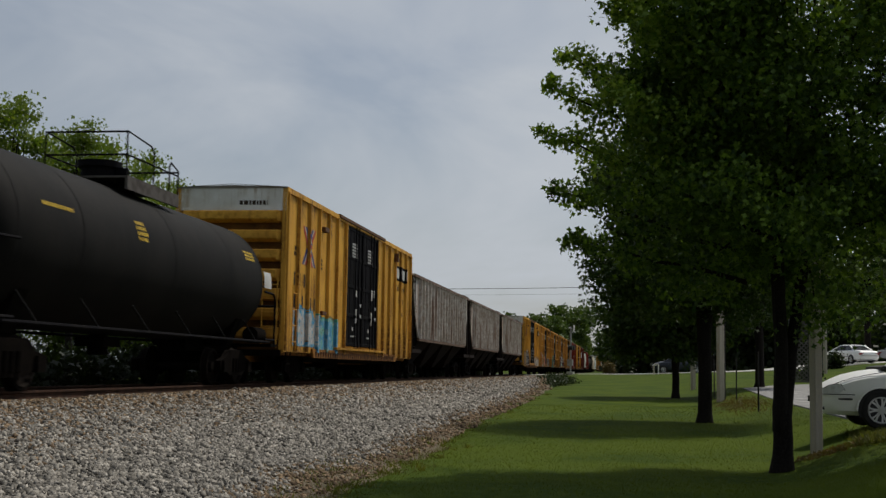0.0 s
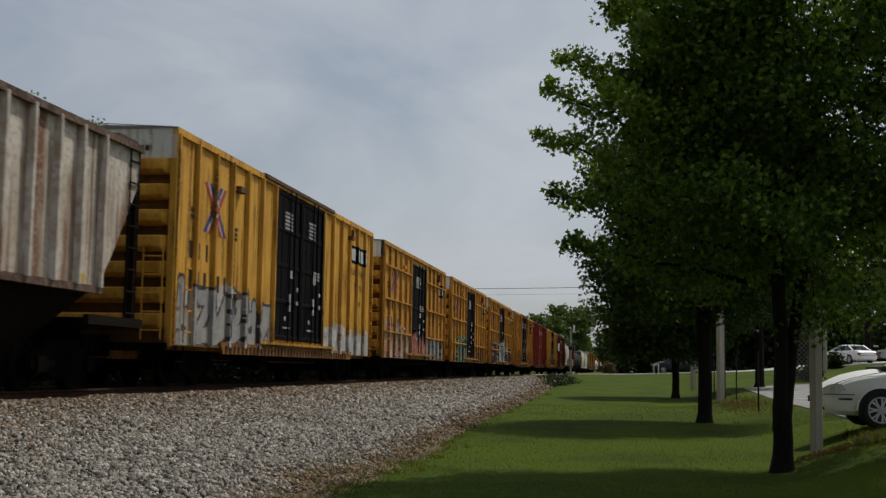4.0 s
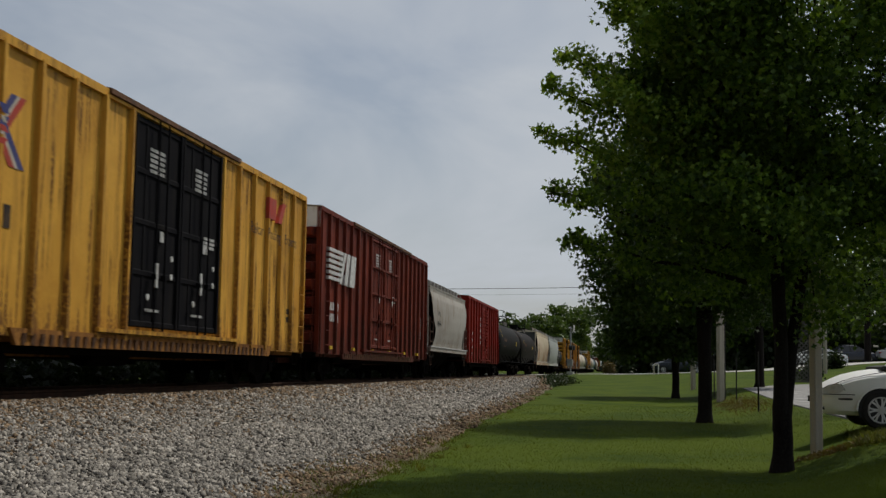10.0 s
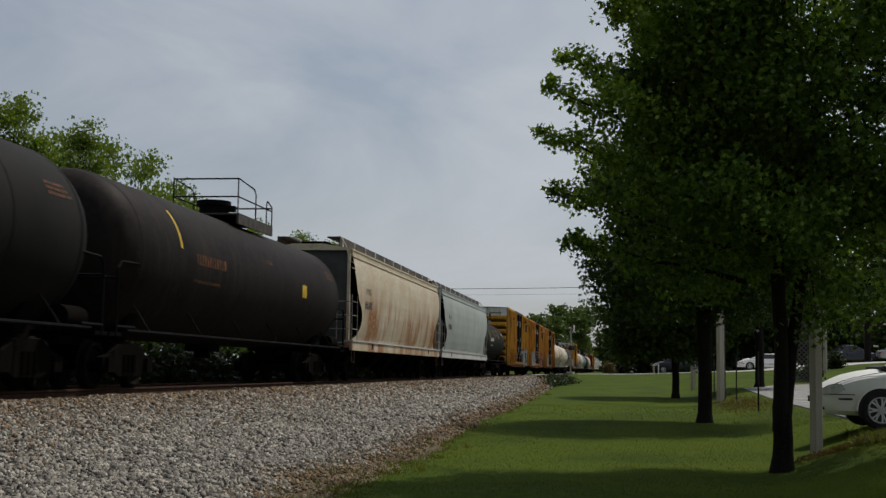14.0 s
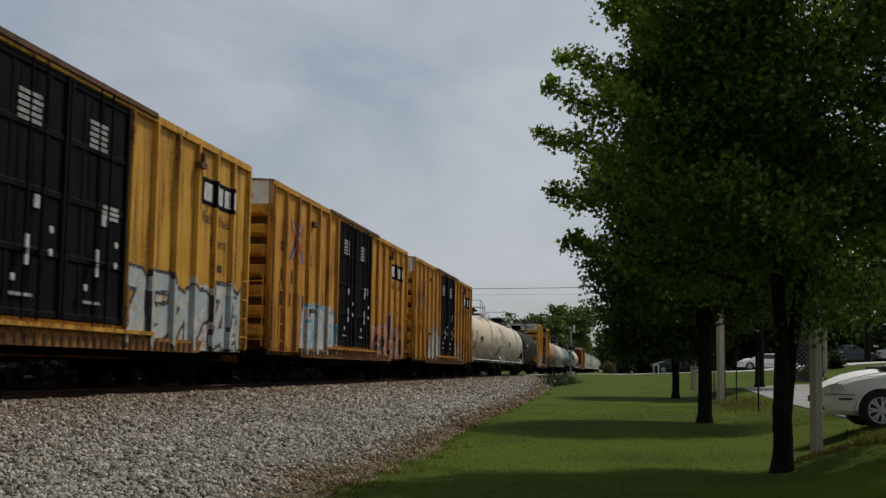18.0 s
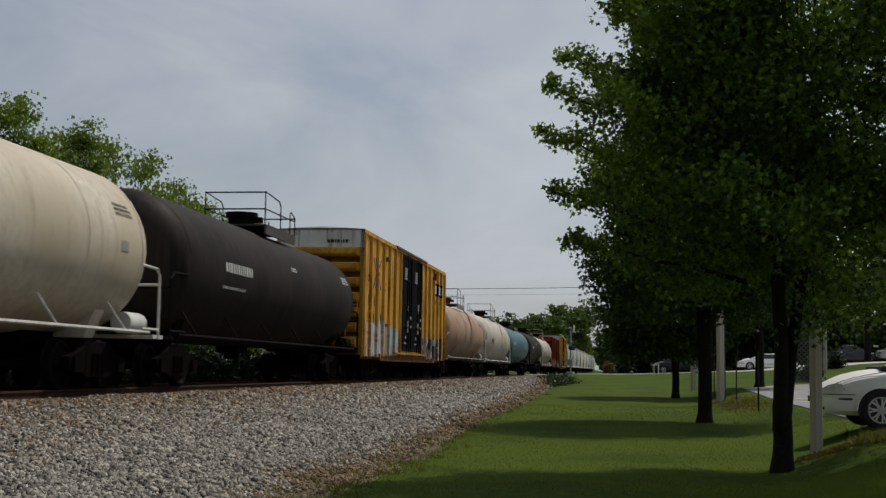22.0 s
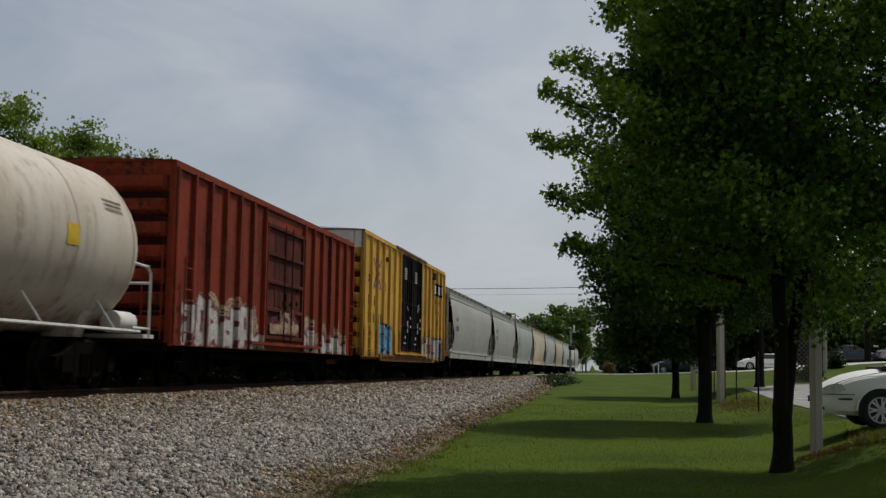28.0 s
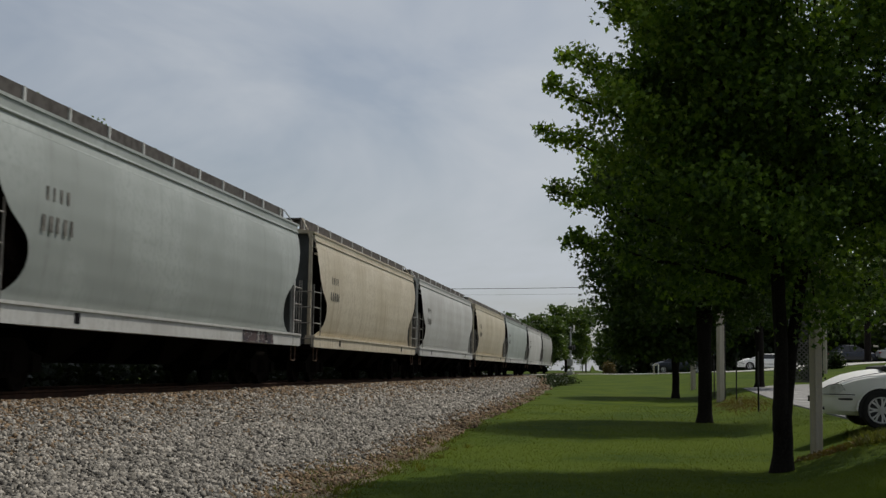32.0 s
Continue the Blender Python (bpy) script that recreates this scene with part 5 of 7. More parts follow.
def tank_car(a, b, colour, label, r=1.55, zc=2.49, rail_paint=None, lid=None, bands=(), patches=(), band_paint=None, plat=(-0.4, 2.5), mark_at=-5.3, placard=4.2, boards=False, marks=True):
    length = b - a
    h = length / 2
    paint = TANK[colour]
    light = colour in ("tan", "cream", "salmon", "white")
    trim = rail_paint or (RAIL_GREY if colour == "salmon" else WHITE if light else BLACK)
    car = thing("tank_car", pose(TRACK_X, 0, 0), label, "freight car", "cars of the freight train")
    n = 40
    ht = h - 0.38
    rings = []
    for d, k in ((0.0, 0.02), (0.03, 0.3), (0.1, 0.52), (0.22, 0.72), (0.38, 0.87), (0.56, 0.96), (0.78, 1.0)):
        rings.append((-ht + d, r * k))
    m = 8
    rings += [(-ht + 0.78 + (2 * ht - 1.56) * (i + 1) / m, r) for i in range(m - 1)]
    rings += [(-q, rr) for q, rr in reversed(rings[:7])]
    part("tank", Geo().loft([[(rr * math.sin(2 * math.pi * j / n), y, zc + rr * math.cos(2 * math.pi * j / n)) for j in range(n)] for y, rr in rings]), paint, car, smooth=50)
    for y in (-ht + 0.85, -ht + 3.1, 0.35, ht - 3.1, ht - 0.85):
        part("weld_seam", Geo().loft([[((r + 0.008) * math.sin(2 * math.pi * j / n), y + d, zc + (r + 0.008) * math.cos(2 * math.pi * j / n)) for j in range(n)] for d in (-0.02, 0.02)], caps=False), paint, car, smooth=50)
    for y in bands:
        part("stripe", Geo().loft([[((r + 0.006) * math.sin(t), y + d, zc + (r + 0.006) * math.cos(t)) for t in [0.85 + 0.55 * j / 12 for j in range(13)]] for d in (-0.05, 0.05)], caps=False, closed=False), band_paint or PLACARD, car, "painted arc stripe", smooth=50)
    # top fittings: platform, guard rails, lid
    top = zc + r
    p0, p1 = plat
    deck = WALKWAY if not light else RAIL_GREY
    railing = RAIL_GREY if light else BLACK
    part("platform", Geo().box(-0.75, 0.95, p0, p1, top + 0.06, top + 0.10).box(0.9, 0.95, p0, p1, top - 0.16, top + 0.1), deck, car)
    pm = p0 + (p1 - p0) * 0.5
    for x in (0.92, -0.72):
        part("guard_rail", Geo().tube([(x, p0, top + 0.1), (x, p0, top + 0.95), (x, pm - 0.15, top + 0.86), (x, pm, top + 0.74), (x, pm, top + 0.08)], 0.018).tube([(x, p0, top + 0.5), (x, p1, top + 0.5)], 0.018), railing, car)
        part("guard_rail", Geo().tube([(x, p1, top + 0.05), (x, p1, top + 0.60), (x, p1 - 0.42, top + 0.72), (x, p1 - 0.5, top + 0.64), (x, p1 - 0.5, top + 0.1)], 0.018), railing, car)
    for y, z in ((p0, 0.94), (p0, 0.5), (p1, 0.58)):
        part("end_rail", Geo().tube([(0.92, y, top + z), (-0.72, y, top + z)], 0.02), railing, car)
    ym = p0 + 0.75
    part("manway_lid", Geo().tube([(0.05, ym, top - 0.1), (0.05, ym, top + 0.36)], 0.36, 16).tube([(0.05, ym, top + 0.36), (0.05, ym, top + 0.48)], 0.43, 16).box(0.3, 0.62, ym - 0.08, ym + 0.08, top + 0.22, top + 0.36), lid or (BLACK if not light else SHADED_RUST), car, "round hatch lid", smooth=40)
    part("valve_housing", Geo().tube([(0.0, p1 - 0.75, top - 0.1), (0.0, p1 - 0.75, top + 0.22)], 0.26, 12).tube([(0.0, p1 - 0.75, top + 0.22), (0.0, p1 - 0.75, top + 0.3)], 0.14, 10), lid or SHADED_GRIME, car, smooth=40)
    part("safety_valve", Geo().tube([(-0.25, p1 - 0.2, top - 0.05), (-0.25, p1 - 0.2, top + 0.28)], 0.09, 8), SHADED_GRIME, car)
    # ladder on the side, walk rails, sills
    g = Geo()
    low = zc - 0.55 if light else 0.75
    yl = 0.35 if light else plat[1] - 0.35
    for s in (-0.22, 0.22):
        g.tube([(1.0, s + yl, top - 0.05), (r * 0.86 + 0.14, s + yl, zc + r * 0.62), (r + 0.12, s + yl, zc + 0.3), (r + 0.1, s + yl, low)], 0.018)
    for i in range(9):
        z = 0.85 + i * 0.34
        if z < low:
            continue
        x = r + 0.11 if z < zc + 0.35 else math.sqrt(max(r * r - (z - zc) ** 2, 0.3)) + 0.13
        g.tube([(x, yl - 0.22, z), (x, yl + 0.22, z)], 0.016)
    if light:
        part("ladder", g, trim, car)
    for s in (1, -1):
        part("side_rail", Geo().tube([(s * 1.5, -h + 0.7, 1.04), (s * 1.5, h - 0.7, 1.04)], 0.032), trim, car)
        for i in range(6):
            y = -h + 1.8 + (length - 3.6) * i / 5
            part("rail_bracket", Geo().tube([(s * 1.5, y, 1.04), (s * 1.26, y - 0.25, 1.52)], 0.022), trim if light else paint, car)
    for s in (-1, 1):
        ye = s * (h - 0.25)
        part("end_handrail", Geo().tube([(1.5, ye, 0.95), (1.5, ye, 2.12), (1.5, ye - s * 0.14, 2.24), (1.5, ye - s * 0.9, 2.26)], 0.028).tube([(1.5, ye, 1.1), (1.5, ye - s * 0.8, 1.1)], 0.028), trim, car)
        part("end_handrail", Geo().tube([(-1.5, ye, 0.95), (-1.5, ye, 1.95), (1.5, ye, 1.95)], 0.028), trim, car)
        part("stub_sill", Geo().box(-0.35, 0.35, min(s * (h - 3.4), s * h), max(s * (h - 3.4), s * h), 0.78, 1.12), SHADED_GRIME, car)
        part("end_platform", Geo().box(-1.5, 1.5, min(s * (h - 0.5), s * h), max(s * (h - 0.5), s * h), 0.93, 1.0), trim if light else SHADED_GRIME, car)
        part("saddle", Geo().loft([[(-0.9, y, 0.9), (0.9, y, 0.9), (1.15, y, zc - r * 0.62), (-1.15, y, zc - r * 0.62)] for y in (s * (h - 2.0) - 0.2, s * (h - 2.0) + 0.2)]), paint if light else SHADED_GRIME, car)
    part("air_reservoir", Geo().tube([(1.2, h - 1.3, 1.2), (1.2, h - 0.55, 1.2)], 0.2, 12), trim if light else SHADED_GRIME, car, smooth=40)
    part("outlet", Geo().tube([(0, 0, zc - r), (0, 0, 0.62)], 0.2, 10).box(-0.3, 0.3, -0.4, 0.4, 0.78, 0.95), SHADED_GRIME, car)
    # markings
    def mark(y0, ang, w, hh, mat, nm, lab, rows=0, seed=0):
        g = Geo()
        if rows:
            rnd = random.Random(seed)
            for i in range(rows):
                t0, y = ang + i * hh * 1.5 / r, y0
                while y < y0 + w * rnd.uniform(0.8, 1):
                    k = hh * rnd.uniform(0.3, 0.55)
                    g.loft([[((r + 0.006) * math.sin(t0 + hh / r * q / 4), yy, zc + (r + 0.006) * math.cos(t0 + hh / r * q / 4)) for yy in (y, y + k)] for q in range(5)], caps=False, closed=False)
                    y += k + hh * 0.32
        else:
            g.loft([[((r + 0.006) * math.sin(t), yy, zc + (r + 0.006) * math.cos(t)) for t in [ang + hh / r * q / 4 for q in range(5)]] for yy in (y0, y0 + w)], caps=False, closed=False)
        part(nm, g, mat, car, lab)
    ink = LETTER_BLACK if light else LETTER_WHITE
    if colour == "brown" or 290 < a < 300:
        ink = RUST_INK
    if a < 20:
        ink = PLACARD
    dark = colour in ("black", "brown", "plum")
    if marks:
        mark(mark_at, 1.56 if light else 1.42, 2.0 if dark else 1.9, 0.22 if dark else 0.26, ink, "lettering", "reporting marks as blocks", 1, int(a))
        mark(mark_at - 0.1, 1.76, 1.9, 0.06, ink, "small_lettering", "small lettering", 1, int(a) + 9)
        mark(0.3, 1.2, 0.6, 0.04, ink, "small_lettering", "small lettering", 2, int(a) + 11)
    if placard:
        mark(placard, 1.46, 0.45, 0.34, PLACARD, "placard", "yellow square placard")
    if boards:
        for s in (-1, 1):
            y = s * (ht - 1.75)
            part("placard_board", Geo().box(r - 0.02, r + 0.04, y - 0.22, y + 0.22, zc - 0.1, zc + 0.32).tube([(r - 0.3, y, zc - 0.75), (r, y, zc - 0.1)], 0.035), paint, car)
            top_w = [0.10, 0.16, 0.3, 0.34, 0.5, 0.55, 0.6, 0.52, 0.56, 0.45]
            part("rust_stain", Geo().loft([[((r + 0.006) * math.sin(1.72 + 0.07 * k), y + s * 0.15 + f * top_w[k] * (1.0 if f < 0 else 0.8), zc + (r + 0.006) * math.cos(1.72 + 0.07 * k)) for k in range(10)] for f in (-1, 0, 1)], caps=False, closed=False), STAIN, car, "dark rust stain", smooth=50)
    mark(ht - 1.9, 1.05, 0.8, 0.06, ink, "small_lettering", "small lettering", 3, int(a) + 3)
    if a < 20:
        mark(-5.3, 1.22, 1.2, 0.07, ink, "lettering", "small yellow lettering", 1, 7)
        mark(-1.55, 1.12, 0.5, 0.07, ink, "lettering", "small yellow lettering", 4, 8)
    for y0, ang, w, hh, mat in patches:
        mark(y0, ang, w, hh, mat, "repair_patch", "painted patch")
    running_gear(car, length, 1.9)
    return place(car, a, b)


def tanks():
    tank_car(15.6, 30.3, "black", "matt black tank car with yellow lettering", r=1.44, zc=2.45, patches=((6.35, 1.35, 0.6, 0.4, WHITE),), plat=(-1.1, 1.6), marks=False, placard=None)
    tank_car(296.4, 314.5, "black", "black tank car with a yellow arc stripe", bands=(-6.6,), placard=4.1)
    tank_car(314.6, 332.5, "brown", "brownish black tank car with orange lettering", bands=(-5.7,), mark_at=-4.85, placard=3.5)
    tank_car(373.0, 386.6, "black", "short black tank car with yellow arc marks", r=1.38, zc=2.35, bands=(-3.4, -0.6, 1.9), plat=(-1.7, 0.55), mark_at=-3.4, placard=None)
    tank_car(449.3, 467.8, "tan", "dirty tan tank car with patches of primer", r=1.52, zc=2.45, plat=(-0.7, 2.0), boards=True, placard=None, patches=((3.3, 1.45, 1.5, 0.34, SPRAY["cream"]), (-1.2, 0.6, 0.5, 0.4, SPRAY["orange"]), (5.0, 1.55, 0.55, 0.26, SPRAY["grey"]), (2.2, 1.5, 0.5, 0.2, SPRAY["grey"])))
    tank_car(468.2, 485.0, "cream", "cream white tank car with a handrail along its foot", placard=None, patches=((6.2, 1.5, 0.3, 0.18, SPRAY["grey"]),))
    tank_car(485.1, 502.5, "plum", "dark brown tank car with black railings", placard=None)
    tank_car(522.8, 539.6, "salmon", "faded salmon pink tank car with rust patches", r=1.53, zc=2.46, lid=DARK_RED, placard=None, marks=False, patches=((4.7, 1.25, 0.6, 0.3, SPRAY["orange"]), (6.3, 0.9, 0.5, 0.3, SPRAY["white"])))
    tank_car(539.8, 557.2, "white", "off-white tank car with light railings", r=1.57, placard=3.0)
    tank_car(557.4, 576.2, "blue", "teal blue tank car with white lettering", r=1.5, zc=2.45, mark_at=-6.4, placard=4.7)
    tank_car(576.3, 593.4, "plum", "dark plum tank car with black railings", r=1.56, placard=None)
    tank_car(593.6, 610.6, "white", "clean white tank car with a yellow placard", r=1.57, placard=4.6)


tanks()


# ---- trees ----
def leaf_material(name, front, back, vary=0.3):
    mt = bpy.data.materials.new(name)
    mt.use_nodes = True
    nt = mt.node_tree
    nt.nodes.clear()
    out = nt.nodes.new("ShaderNodeOutputMaterial")
    geo = nt.nodes.new("ShaderNodeNewGeometry")
    mix = nt.nodes.new("ShaderNodeMix")
    mix.data_type = "RGBA"
    mix.inputs[6].default_value, mix.inputs[7].default_value = (*front, 1), (*back, 1)
    nt.links.new(geo.outputs["Random Per Island"], mix.inputs[0])
    hsv = nt.nodes.new("ShaderNodeHueSaturation")
    rg = nt.nodes.new("ShaderNodeMapRange")
    rg.inputs[3].default_value, rg.inputs[4].default_value = 1 - vary, 1 + vary
    co = nt.nodes.new("ShaderNodeTexCoord")
    nz = nt.nodes.new("ShaderNodeTexNoise")
    nz.inputs["Scale"].default_value = 1.3
    nt.links.new(co.outputs["Object"], nz.inputs["Vector"])
    nt.links.new(nz.outputs[0], rg.inputs[0])
    nt.links.new(rg.outputs[0], hsv.inputs["Value"])
    nt.links.new(mix.outputs[2], hsv.inputs["Color"])
    p = nt.nodes.new("ShaderNodeBsdfPrincipled")
    p.inputs["Roughness"].default_value, p.inputs["Specular IOR Level"].default_value = 0.5, 0.22
    tr = nt.nodes.new("ShaderNodeBsdfTranslucent")
    warm = nt.nodes.new("ShaderNodeMix")
    warm.data_type, warm.blend_type = "RGBA", "MULTIPLY"
    warm.inputs[0].default_value = 1.0
    warm.inputs[7].default_value = (1.5, 1.5, 0.5, 1)
    ms = nt.nodes.new("ShaderNodeMixShader")
    ms.inputs[0].default_value = 0.34
    nt.links.new(hsv.outputs[0], p.inputs["Base Color"])
    nt.links.new(hsv.outputs[0], warm.inputs[6])
    nt.links.new(warm.outputs[2], tr.inputs["Color"])
    nt.links.new(p.outputs[0], ms.inputs[1])
    nt.links.new(tr.outputs[0], ms.inputs[2])
    nt.links.new(ms.outputs[0], out.inputs[0])
    return mt


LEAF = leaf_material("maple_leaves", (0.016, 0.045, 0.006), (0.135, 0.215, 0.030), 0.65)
# a shaded and a sunlit copy of the maple green, light put into the colour
LEAF_SHADED = leaf_material("shaded_maple_leaves", (0.011, 0.030, 0.005), (0.055, 0.092, 0.015), 0.5)
LEAF_SUNLIT = leaf_material("sunlit_maple_leaves", (0.065, 0.135, 0.015), (0.21, 0.29, 0.045), 0.45)
LEAF_FAR = leaf_material("distant_leaves", (0.042, 0.074, 0.022), (0.068, 0.104, 0.030), 0.4)
# undergrowth and hedge greens set very dark, their shade is in the colour
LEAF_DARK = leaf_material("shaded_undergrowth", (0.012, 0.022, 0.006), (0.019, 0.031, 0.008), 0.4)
LEAF_HEDGE = leaf_material("shaded_hedge_leaves", (0.007, 0.013, 0.004), (0.013, 0.021, 0.006), 0.5)
LEAF_LIGHT = leaf_material("light_green_leaves", (0.075, 0.13, 0.018), (0.15, 0.20, 0.035), 0.4)
BARK = material("bark", (0.015, 0.0125, 0.011), (0.008, 0.007, 0.006), 0.95, scale=6, stretch=(1, 1, 0.25), fine=(0.022, 0.0185, 0.016), fine_scale=24, bump=0.9, bump_scale=22, spec=0.1)
LEAF_SHAPE = np.array([(0, -0.5, 0), (0.16, -0.12, 0.03), (0.5, -0.02, -0.03), (0.24, 0.16, 0.03), (0, 0.55, -0.04), (-0.24, 0.16, 0.03), (-0.5, -0.02, -0.03), (-0.16, -0.12, 0.03)])
CLUMP_SHAPE = np.array([(0, -0.5, 0.05), (0.35, -0.32, -0.05), (0.5, 0.05, 0.06), (0.22, 0.3, 0), (0, 0.5, 0.08), (-0.3, 0.36, -0.04), (-0.5, -0.02, 0.05), (-0.28, -0.3, 0)])


def scatter_mesh(name, shape, centres, sizes, rng, mat, tilt=0.9, faces=None):
    """Copies of one small polygon or solid at the centres, turned at random, as one mesh."""
    n, k = len(centres), len(shape)
    a = rng.uniform(0, 2 * math.pi, n)
    b = rng.normal(0, tilt, n)
    c = rng.normal(0, tilt, n)
    ca, sa, cb, sb, cc, sc = np.cos(a), np.sin(a), np.cos(b), np.sin(b), np.cos(c), np.sin(c)
    R = np.empty((n, 3, 3))
    R[:, 0, 0], R[:, 0, 1], R[:, 0, 2] = ca * cb, ca * sb * sc - sa * cc, ca * sb * cc + sa * sc
    R[:, 1, 0], R[:, 1, 1], R[:, 1, 2] = sa * cb, sa * sb * sc + ca * cc, sa * sb * cc - ca * sc
    R[:, 2, 0], R[:, 2, 1], R[:, 2, 2] = -sb, cb * sc, cb * cc
    V = np.einsum("nij,kj->nki", R, shape) * np.asarray(sizes)[:, None, None] + np.asarray(centres)[:, None, :]
    me = bpy.data.meshes.new(name)
    faces = faces or [tuple(range(k))]
    loops = np.concatenate([np.array(f) for f in faces])
    starts = np.cumsum([0] + [len(f) for f in faces])[:-1]
    me.vertices.add(n * k)
    me.vertices.foreach_set("co", V.reshape(-1))
    me.loops.add(n * len(loops))
    me.loops.foreach_set("vertex_index", (loops[None, :] + (np.arange(n) * k)[:, None]).reshape(-1).astype(np.int32))
    me.polygons.add(n * len(faces))
    me.polygons.foreach_set("loop_start", (starts[None, :] + (np.arange(n) * len(loops))[:, None]).reshape(-1).astype(np.int32))
    me.materials.append(mat)
    me.update(calc_edges=True)
    me.validate()
    return me


def clump_points(rng, centres, each, spread, flat=0.6):
    c = np.repeat(np.asarray(centres), each, axis=0)
    return c + np.clip(rng.normal(0, 1, c.shape), -2.2, 2.2) * np.array([spread, spread, spread * flat])


def ellipsoid_points(rng, n, centre, radii, inner=0.45):
    v = rng.normal(0, 1, (n, 3))
    v /= np.linalg.norm(v, axis=1)[:, None]
    r = rng.uniform(inner ** 3, 1.0, n) ** (1 / 3)
    wob = 1 + 0.16 * np.sin(v[:, 0] * 7 + centre[0]) * np.cos(v[:, 2] * 6) + rng.normal(0, 0.06, n)
    return np.asarray(centre) + v * (r * wob)[:, None] * np.asarray(radii)


def bend(a, b, seed, k=5, amount=0.08):
    """A crooked line from a to b."""
    rnd = random.Random(seed)
    a, b = Vector(a), Vector(b)
    L = (b - a).length
    return [a.lerp(b, i / k) + (Vector((rnd.uniform(-1, 1), rnd.uniform(-1, 1), rnd.uniform(-0.5, 0.8))) * amount * L * math.sin(math.pi * i / k) if 0 < i < k else Vector((0, 0, 0))) for i in range(k + 1)]


def tree(label, m, trunk_r, fork, centre, radii, clumps, each, leaf, seed, stems=2, limbs=9, leaves=LEAF, shape=LEAF_SHAPE, spread=0.33, kind="tree", group="trees on the lawn", skirt=(), crook=0.05):
    """A trunk that forks into stems, limbs to the crown's clumps, and a crown of separate leaves. Local z = 0 is the ground."""
    rng = np.random.default_rng(seed)
    rnd = random.Random(seed)
    t = thing("tree", m, label, kind, group)
    g = Geo()
    foot = [(0, 0, -0.15), (0.01, 0, 0.06), (0.02, 0, 0.25), (0.03, 0.02, fork * 0.5), (0.01, 0.0, fork), (0.0, 0.0, fork + 0.35)]
    g.tube(foot, [trunk_r * 1.5, trunk_r * 1.2, trunk_r * 1.0, trunk_r * 0.95, trunk_r * 0.92, trunk_r * 0.6], 12, caps=False)
    part("trunk", g, BARK, t, smooth=60)
    tops = []
    for i in range(stems):
        a = 2 * math.pi * i / stems + rnd.uniform(-0.4, 0.4)
        top = Vector((centre[0] * 0.6 + math.cos(a) * radii[0] * 0.15, centre[1] * 0.6 + math.sin(a) * radii[1] * 0.15, centre[2] + radii[2] * 0.45))
        start = Vector((math.cos(a) * trunk_r * 0.2, math.sin(a) * trunk_r * 0.2, fork - 0.35))
        pts = bend(start, top, seed + i, 6, crook)
        rs = [trunk_r * (0.72 - 0.6 * j / 6) for j in range(7)]
        part("stem", Geo().tube(pts, rs, 9), BARK, t, smooth=60)
        tops.append((pts, rs))
    C = ellipsoid_points(rng, clumps, centre, radii)
    for c, r, n in skirt:
        C = np.concatenate([C, ellipsoid_points(rng, n, c, r, 0.3)])
    for i in range(limbs):
        pts, rs = tops[i % stems]
        j = rnd.choice((3, 4, 5))
        end = Vector(C[rnd.randrange(clumps)])
        part("limb", Geo().tube(bend(pts[j], end, seed + 50 + i, 5, 0.07), [rs[j] * 0.55 * (1 - 0.8 * q / 5) for q in range(6)], 6), BARK, t, smooth=60)
    tw = Geo()
    for i in range(min(clumps, 120)):
        c = Vector(C[i])
        pts, rs = tops[i % stems]
        q = pts[3].lerp(c, 0.55)
        tw.tube([q, q.lerp(c, 0.5) + Vector((0, 0, 0.08)), c], [0.022, 0.014, 0.006], 4, caps=False)
    tagged(part("twig_spray", tw, BARK, t), kind="stuff")
    P = clump_points(rng, C, each, spread)
    part("crown", scatter_mesh("crown", shape, P, rng.uniform(0.7, 1.25, len(P)) * leaf, rng, leaves), None, t)
    return t


def at_ground(x, y, rz=0, dz=0.0):
    return pose(x, y, ground_height(x, y) + dz, 0, 0, rz)


BOUGHS = []


